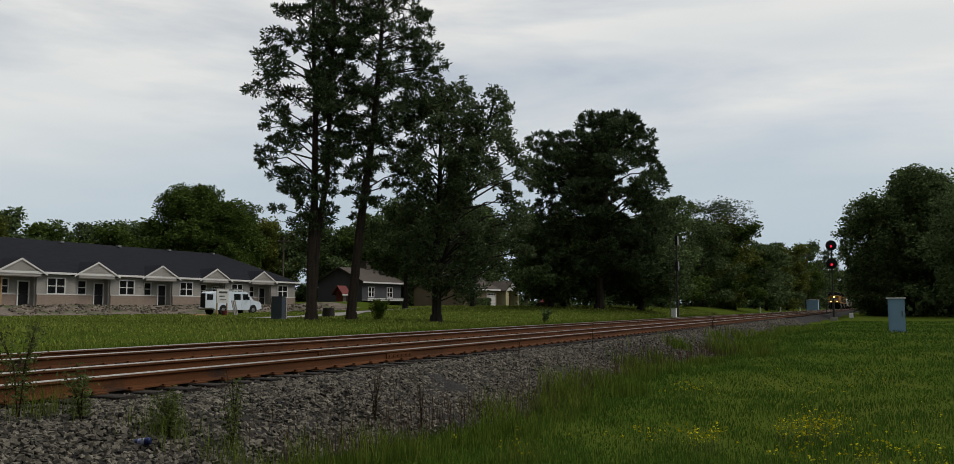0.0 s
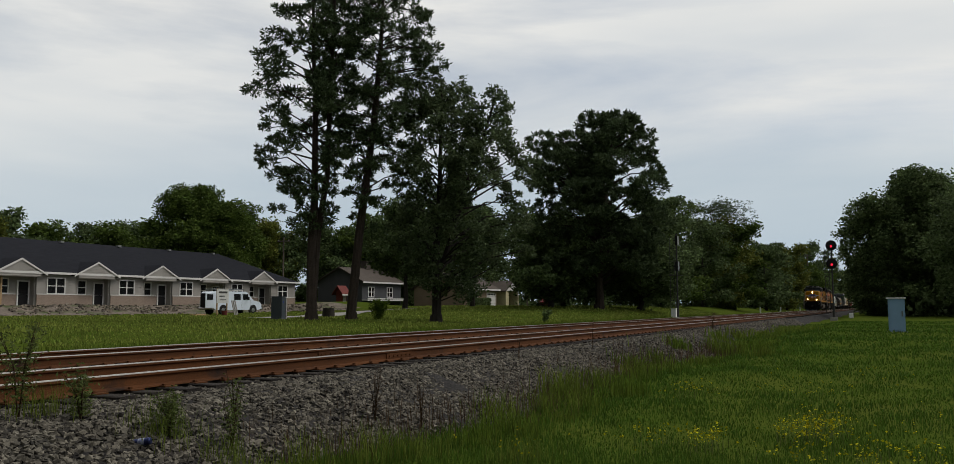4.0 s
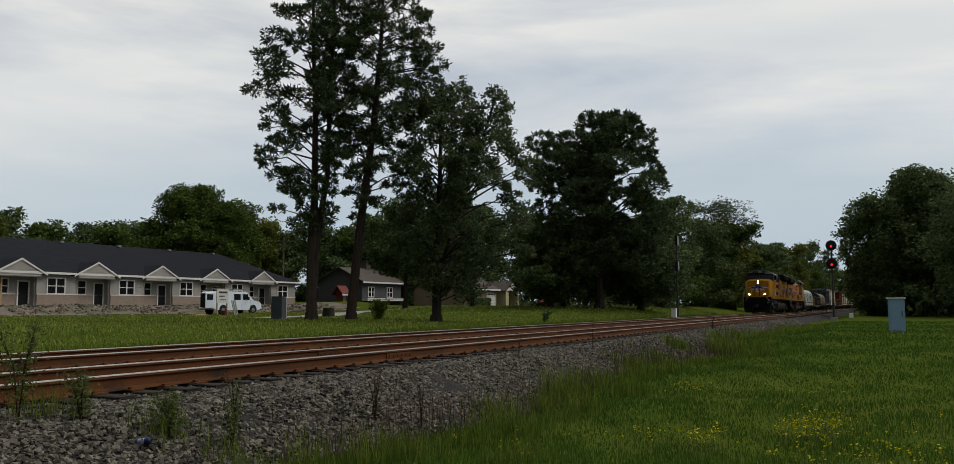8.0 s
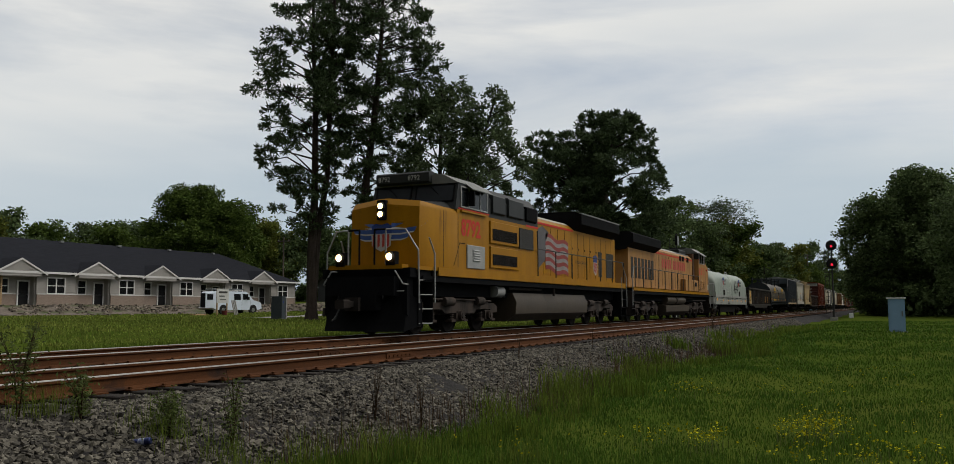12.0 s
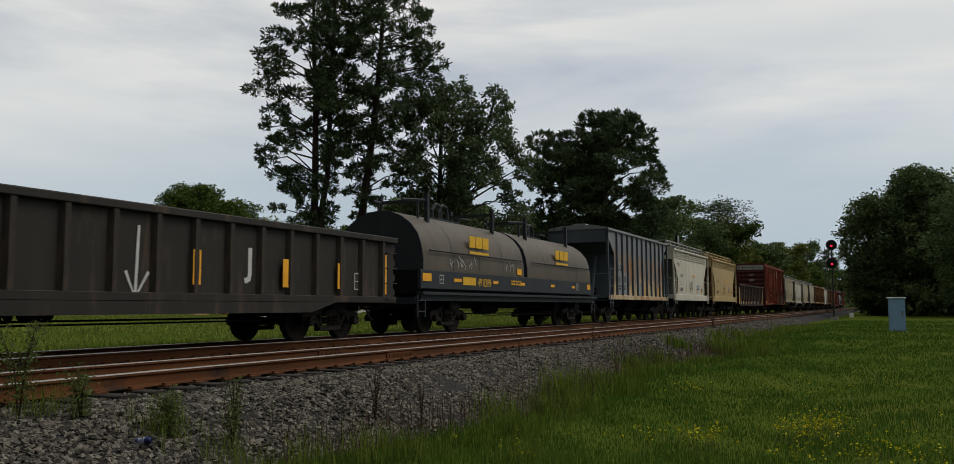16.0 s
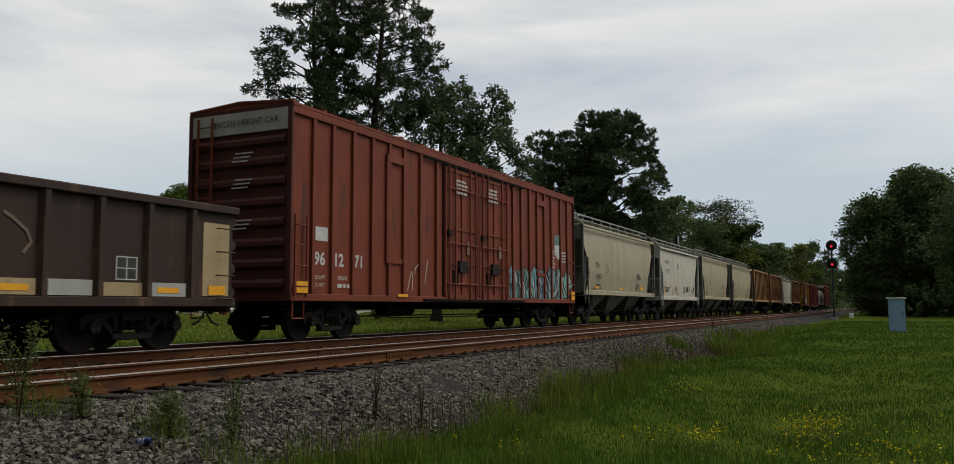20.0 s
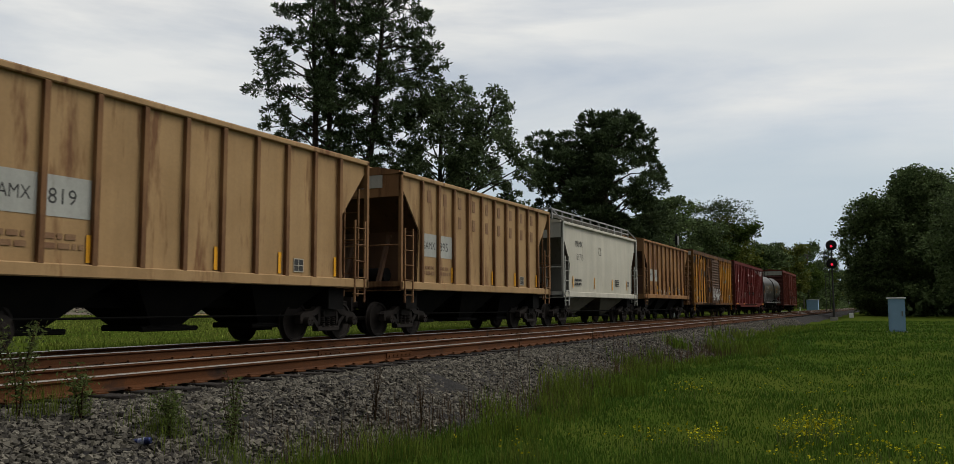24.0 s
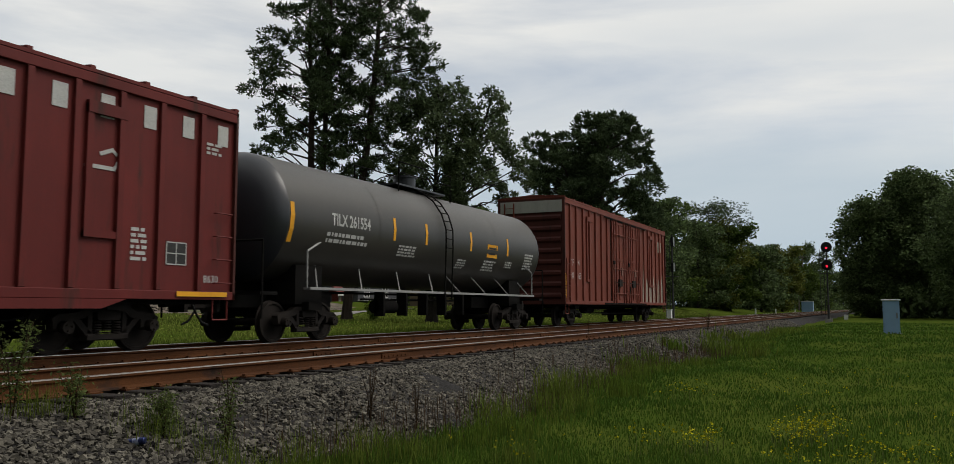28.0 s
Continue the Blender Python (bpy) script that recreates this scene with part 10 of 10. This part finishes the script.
# gabled carport
cp = thing("carport", pose(122.0, 53.8, gz(122, 53.8) - 0.1, 0, 0, -6), "cream carport with white gable and dark bay", "carport")
part("wall", M().box(0, 0.9, 0, 5, 0, 2.5).box(3.9, 4.1, 0, 5, 0, 2.5).box(0, 4.1, 4.8, 5, 0, 2.5), mat("cream_siding", (0.45, 0.40, 0.25), None, 1.0, 0.7), cp)
part("gable", M().prism([(-0.2, 2.5), (4.3, 2.5), (2.05, 3.9)], "y", -0.05, 0.1), TRIM, cp)
part("roof", M().prism([(-0.5, 2.35), (2.05, 3.95), (4.6, 2.35), (4.6, 2.5), (2.05, 4.1), (-0.5, 2.5)], "y", -0.3, 5.3), ROOF_BR, cp)
bk = part("bay", M().box(1.0, 3.85, 2.5, 2.55, 0, 2.4), HOLE, cp, "dark bay")
hedge_v, hedge_f = leaf_quads(np.random.default_rng(2).uniform((111.5, 54.2, 0.9), (117.5, 55.4, 2.2), (2500, 3)), 0.16, np.random.default_rng(3))
hd = part("hedge", quick("hedge", hedge_v, hedge_f, LEAF_B), None, None)
tagged(hd, "low clipped dark hedge under the windows", "hedge", kind="stuff")


def parked_car(x, y, colour, label, turn):
    c = thing("car", pose(x, y, gz(x, y) + 0.02, 0, 0, turn), label, "car", "parked cars")
    prof_c2 = [(-2.2, 0.3), (-2.25, 0.75), (-1.9, 0.95), (-1.3, 1.42), (0.4, 1.45), (1.1, 0.98), (2.0, 0.85), (2.2, 0.6), (2.15, 0.3)]
    part("body", M().prism(prof_c2, "y", -0.85, 0.85), colour, c)
    for s in (-1, 1):
        part("window", M().prism([(-1.35, 0.98), (-1.1, 1.36), (0.3, 1.38), (0.85, 0.99)], "y", min(s * 0.85, s * 0.862), max(s * 0.85, s * 0.862)), PANE, c)
        for xw in (-1.35, 1.35):
            part("wheel", M().cyl((xw, s * 0.65, 0.32), (xw, s * 0.87, 0.32), 0.32, 16), TYRE, c)
    return c


parked_car(127.5, 49.3, mat("dark_red_car", (0.16, 0.02, 0.02), None, 1.0, 0.35, bump=0), "dark red car parked under the trees", 20)
parked_car(132.0, 48.5, mat("grey_car", (0.30, 0.32, 0.34), None, 1.0, 0.35, bump=0), "grey car parked beside the red one", 15)
parked_car(136.0, 48.5, mat("white_car", (0.45, 0.46, 0.48), None, 1.0, 0.35, bump=0), "pale car parked at the row's end", 10)

# a can thrown on the stones
can = thing("drink_can", pose(5.95, 6.40, float(bank_z(5.95, 6.40)) + 0.045, 0, 8, 115), "crumpled dark blue drink can on the ballast", "can")
part("body", M().cyl((-0.075, 0, 0), (0.075, 0, 0), 0.036, 16).cyl((-0.085, 0, 0), (-0.075, 0, 0), 0.028, 16, 0.036), mat("can_blue", (0.02, 0.03, 0.10), (0.02, 0.025, 0.07), 9.0, 0.3, 0.6, bump=0), can)
part("label_band", M().cyl((-0.03, 0, 0), (0.03, 0, 0), 0.0368, 16), mat("can_label", (0.35, 0.38, 0.45), (0.04, 0.05, 0.15), 30.0, 0.35, 0.3, bump=0), can)
stump = thing("tree_stump", pose(51.5, 37.0, gz(51.5, 37.0)), "short dark tree stump in the grass", "stump")
part("stump", M().cyl((0, 0, -0.2), (0, 0, 0.75), 0.5, 12, 0.42), BARK, stump)
# ---- grass, weeds and blossoms ----


def blades(x, y, z, h, w, r, lean=0.35):
    """Bent, tapering blades: three corners and a tip, at each root."""
    n = len(x)
    a = r.uniform(0, 2 * np.pi, n)
    d = np.stack([np.cos(a), np.sin(a), np.zeros(n)], -1)
    b = r.uniform(0, 2 * np.pi, n)
    side = np.stack([np.cos(b), np.sin(b), np.zeros(n)], -1) * (w / 2)[:, None]
    root = np.stack([x, y, z], -1)
    bend = r.uniform(0.1, 1.0, n)[:, None] * lean * h[:, None]
    mid = root + d * bend * 0.35 + np.array([0, 0, 1.0]) * (h * 0.6)[:, None]
    tip = root + d * bend + np.array([0, 0, 1.0]) * (h * r.uniform(0.85, 1.0, n))[:, None]
    v = np.stack([root - side, root + side, mid + side * 0.7, mid - side * 0.7, tip], 1).reshape(-1, 3)
    k = np.arange(n)[:, None] * 5
    f = np.concatenate([k + np.array([[0, 1, 2]]), k + np.array([[0, 2, 3]]), k + np.array([[3, 2, 4]])], 0)
    return v, f


def toe_y(x):
    return 5.75 + 0.35 * np.sin(x * 0.35) + 0.25 * np.sin(x * 0.83 + 1) - 0.7 * (1 - smooth(6, 13, x)) - 0.30 * smooth(9, 16, x) + 0.25 * smooth(30, 60, x)


def add_grass(name, v, f, material, label):
    return tagged(part(name, quick(name, v, f, material), None, None), label, "grass", kind="stuff")


r = np.random.default_rng(77)
# near side: dense close by, thinning with distance
n = 230000
dist = 4.5 * (75 / 4.5) ** (r.random(n) ** 0.85)
ang = np.radians(r.uniform(-8, 42, n))
x, y = dist * np.cos(ang), dist * np.sin(ang)
ok = y < toe_y(x) + r.normal(0, 0.22, n)
x, y, dist = x[ok], y[ok], dist[ok]
clump = 0.5 + 0.5 * np.sin(x * 1.7 + 2 * np.sin(y * 1.1)) * np.sin(y * 1.9 + 1.5 * np.sin(x * 0.8))
h = r.uniform(0.03, 0.10, len(x)) * (0.6 + 0.8 * clump) * (1 + 0.5 * smooth(12, 40, dist)) + 0.10 * np.exp(-((toe_y(x) - y) / 1.2) ** 2) * r.random(len(x))
v, f = blades(x, y, ground_z(x, y) - 0.02, h * (1.25 - 0.25 * smooth(9, 20, dist)), np.clip(dist * 0.0010, 0.006, 0.05), r, (0.35 + 0.6 * smooth(9, 24, dist))[:, None])
add_grass("grass", v, f, BLADE, "short green grass of the near verge")
# taller tufts along the edge of the stones
tx, ty, th = [], [], []
TUFTS = [(7.09, 5.3, 0.5), (7.5, 4.95, 0.55), (6.6, 5.9, 0.42), (6.3, 6.5, 0.45), (8.2, 4.7, 0.45), (13.96, 5.0, 0.75), (14.3, 5.2, 0.7), (15.4, 4.4, 0.6), (12.6, 4.9, 0.5), (10.6, 4.8, 0.5), (11.5, 5.2, 0.5), (9.6, 4.6, 0.45),
         (17.0, 5.4, 0.5), (18.5, 5.0, 0.5), (20.5, 5.7, 0.55), (24.0, 5.9, 0.5), (28.0, 6.2, 0.5), (30.8, 5.4, 0.85), (32.0, 5.0, 0.7), (36.0, 6.2, 0.5), (40.0, 6.0, 0.6), (47.0, 5.0, 0.5), (8.6, 3.6, 0.35), (5.6, 7.3, 0.4)]
rt = random.Random(17)
for k in range(34):
    xx = rt.uniform(6, 60)
    TUFTS.append((xx, float(toe_y(np.array(xx))) - abs(rt.gauss(0, 0.9)), rt.uniform(0.18, 0.40)))
for cx, cy, hh in TUFTS:
    k = 130
    tx.append(r.normal(cx, 0.16 + 0.006 * cx, k))
    ty.append(r.normal(cy, 0.14 + 0.004 * cx, k))
    th.append(hh * r.uniform(0.5, 1.1, k))
tx, ty, th = np.concatenate(tx), np.concatenate(ty), np.concatenate(th)
tz = np.maximum(ground_z(tx, ty), np.where(ty > 5.2, bank_z(tx, ty), -9)) - 0.02
v, f = blades(tx, ty, tz, th, np.clip(tx * 0.0011, 0.007, 0.04), r, 0.5)
add_grass("tall_grass", v, f, BLADE_TALL, "tall seeding grass along the stone bank")
# dry brown stalks
n = 2600
x = r.uniform(7, 34, n)
y = toe_y(x) + r.normal(0.1, 0.35, n)
v, f = blades(x, y, np.maximum(ground_z(x, y), bank_z(x, y)) - 0.02, r.uniform(0.15, 0.5, n), np.full(n, 0.010), r, 0.25)
add_grass("dry_grass", v, f, DRY, "thin brown dead stalks at the edge of the stones")
# far side meadow
n = 95000
x, y = 16 + 100 * r.random(n) ** 1.3, 16.6 + 45 * r.random(n) ** 1.5
ok = (np.degrees(np.arctan2(y, x)) > 8) & (np.degrees(np.arctan2(y, x)) < 58)
lane = np.interp(x, [p[0] for p in road_line], [p[1] for p in road_line])
ok &= ~((np.abs(y - lane) < 1.9) & (x > 47)) & (y < 59.5)
x, y = x[ok], y[ok]
dist = np.hypot(x, y)
h = r.uniform(0.06, 0.17, len(x)) * (0.7 + 0.6 * (0.5 + 0.5 * np.sin(x * 0.5 + np.sin(y * 0.4) * 2)))
v, f = blades(x, y, ground_z(x, y) - 0.02, h, dist * 0.0016, r)
add_grass("meadow_grass", v, f, BLADE_MEADOW, "green meadow grass beyond the far track")
n = 26000
x, y = 14 + 90 * r.random(n) ** 1.2, r.normal(17.6, 0.9, n)
ok = y > 16.2
x, y = x[ok], y[ok]
v, f = blades(x, y, ground_z(x, y) - 0.02, r.uniform(0.14, 0.36, len(x)), np.hypot(x, y) * 0.001, r, 0.4)
add_grass("tall_grass", v, f, BLADE_TALL, "taller pale grass beside the far track")

# blossoms: low clumps with yellow heads
bx_, by_ = [], []
for cx, cy, s, k in ((11.6, 0.95, 0.42, 100), (12.4, 0.75, 0.35, 60), (10.4, 1.95, 0.28, 55), (10.2, 2.7, 0.4, 25), (9.5, 0.6, 0.6, 40), (9.9, -0.1, 0.5, 45), (16.0, 1.2, 0.8, 25), (15.5, 3.3, 0.5, 30), (8.4, 3.6, 0.5, 12), (20, 0.2, 1.2, 15), (13.0, -0.5, 0.9, 15)):
    bx_.append(r.normal(cx, s, k))
    by_.append(r.normal(cy, s * 0.55, k))
bx_, by_ = np.concatenate(bx_), np.concatenate(by_)
bz_ = ground_z(bx_, by_)
hh = r.uniform(0.12, 0.30, len(bx_))
v, f = blades(bx_, by_, bz_ - 0.02, hh, np.full(len(bx_), 0.007), r, 0.2)
add_grass("flower_stems", v, f, WEED, "thin green flower stems in the verge")
c = np.repeat(np.stack([bx_, by_, bz_ + hh], -1), 3, 0) + r.normal(0, 0.018, (len(bx_) * 3, 3))
v, f = leaf_quads(c, 0.0155, r, 0.6, 0.8)
tagged(part("blossoms", quick("blossoms", v, f, BLOSSOM), None, None), "small yellow wild flowers in the grass", "flowers", kind="stuff")


def weed(x, y, h, spread, label, seed, leaf=WEED, leaves=420, size=0.022, stems=5):
    q = np.random.default_rng(seed)
    z = max(gz(x, y), float(bank_z(x, y)) if y > 5.2 else -9) - 0.02
    t = thing("weed", pose(x, y, z), label, "weed")
    wood = M()
    tips = []
    for k in range(stems):
        a, l = q.uniform(0, 6.28), q.uniform(0.2, 1.0) * spread
        pts = [(0, 0, 0), (math.cos(a) * l * 0.3, math.sin(a) * l * 0.3, h * 0.5), (math.cos(a) * l, math.sin(a) * l, h * q.uniform(0.75, 1.0))]
        limb(wood, pts, 0.008, 0.003, 4)
        tips.append(pts)
    part("stem", wood, DRY, t, kind="stuff")
    c = []
    for k in range(leaves):
        p = tips[q.integers(0, stems)]
        s = q.uniform(0.15, 1.0)
        b_ = np.array(p[0]) * (1 - s) ** 2 + np.array(p[1]) * 2 * s * (1 - s) + np.array(p[2]) * s * s
        c.append(b_ + q.normal(0, 0.13 * spread + 0.02, 3) * np.array([1, 1, 0.8]))
    v, f = leaf_quads(np.array(c), size, q, 0.3, 0.4)
    part("leaves", quick("leaves", v, f, leaf), None, t, kind="stuff")


weed(5.35, 7.35, 1.05, 0.26, "tall feathery green weed on the ballast", 1, leaves=900)
weed(5.75, 7.0, 0.55, 0.22, "low bushy weed on the ballast", 2, leaves=600)
weed(6.35, 6.45, 0.48, 0.22, "bright green bushy weed at the stones' edge", 3, leaves=800)
weed(6.85, 6.1, 0.55, 0.14, "slim green weed among the stones", 4, leaves=300)
weed(7.2, 6.4, 0.7, 0.10, "slim pale weed among the stones", 5, leaves=200)
weed(9.4, 6.0, 0.75, 0.14, "dark dry seed stalks in the ballast", 6, DRY, 260, 0.015, 9)
weed(9.9, 5.6, 0.65, 0.10, "dark dry seed stalks at the stones' edge", 7, DRY, 160, 0.015, 6)
weed(16.3, 6.9, 0.75, 0.06, "single dark dry stalk in the ballast", 8, DRY, 60, 0.015, 2)
weed(21.2, 6.9, 0.9, 0.06, "single thin dark stalk in the ballast", 9, DRY, 60, 0.018, 2)
weed(38.8, 7.0, 1.0, 0.14, "dark upright weed on the bank", 10, DRY, 160, 0.03, 4)
weed(46.5, 5.4, 1.15, 0.08, "bare dark stick standing in the verge", 11, DRY, 20, 0.02, 2)
weed(55.0, 6.6, 1.0, 0.08, "bare dark stick beside the rails", 12, DRY, 20, 0.02, 2)
weed(44.0, 28.0, 1.3, 0.7, "bright yellow-green bush in the meadow", 13, BLADE_TALL, 1200, 0.09, 8)
weed(55.5, 21.5, 0.95, 0.5, "small dark shrub beyond the far track", 14, LEAF_B, 500, 0.09, 6)
weed(26.5, 6.2, 0.5, 0.1, "thin dry weed on the bank", 15, DRY, 80, 0.02, 4)


def share(src, others):
    """Others take the same keyed turning as src."""
    for ob in others:
        ob.rotation_mode = "QUATERNION"
        keys = ob.animation_data_create()
        keys.action = src.animation_data.action
        keys.action_slot = src.animation_data.action_slot


def motions():
    for ob, s in TRAIN:
        walk(ob, [(t, pose(s - SPEED * t, YF, 0)) for t in range(0, 29)])
    for sets, r in ((WHEELS, R_CAR), (LOCO_WHEELS, R_LOCO)):
        walk(sets[0], [(k / 30, pose(0, 0, 0, 0, -math.degrees(SPEED * k / 30 / r) % 360, 0)) for k in range(0, 841)])
        share(sets[0], sets[1:])


motions()
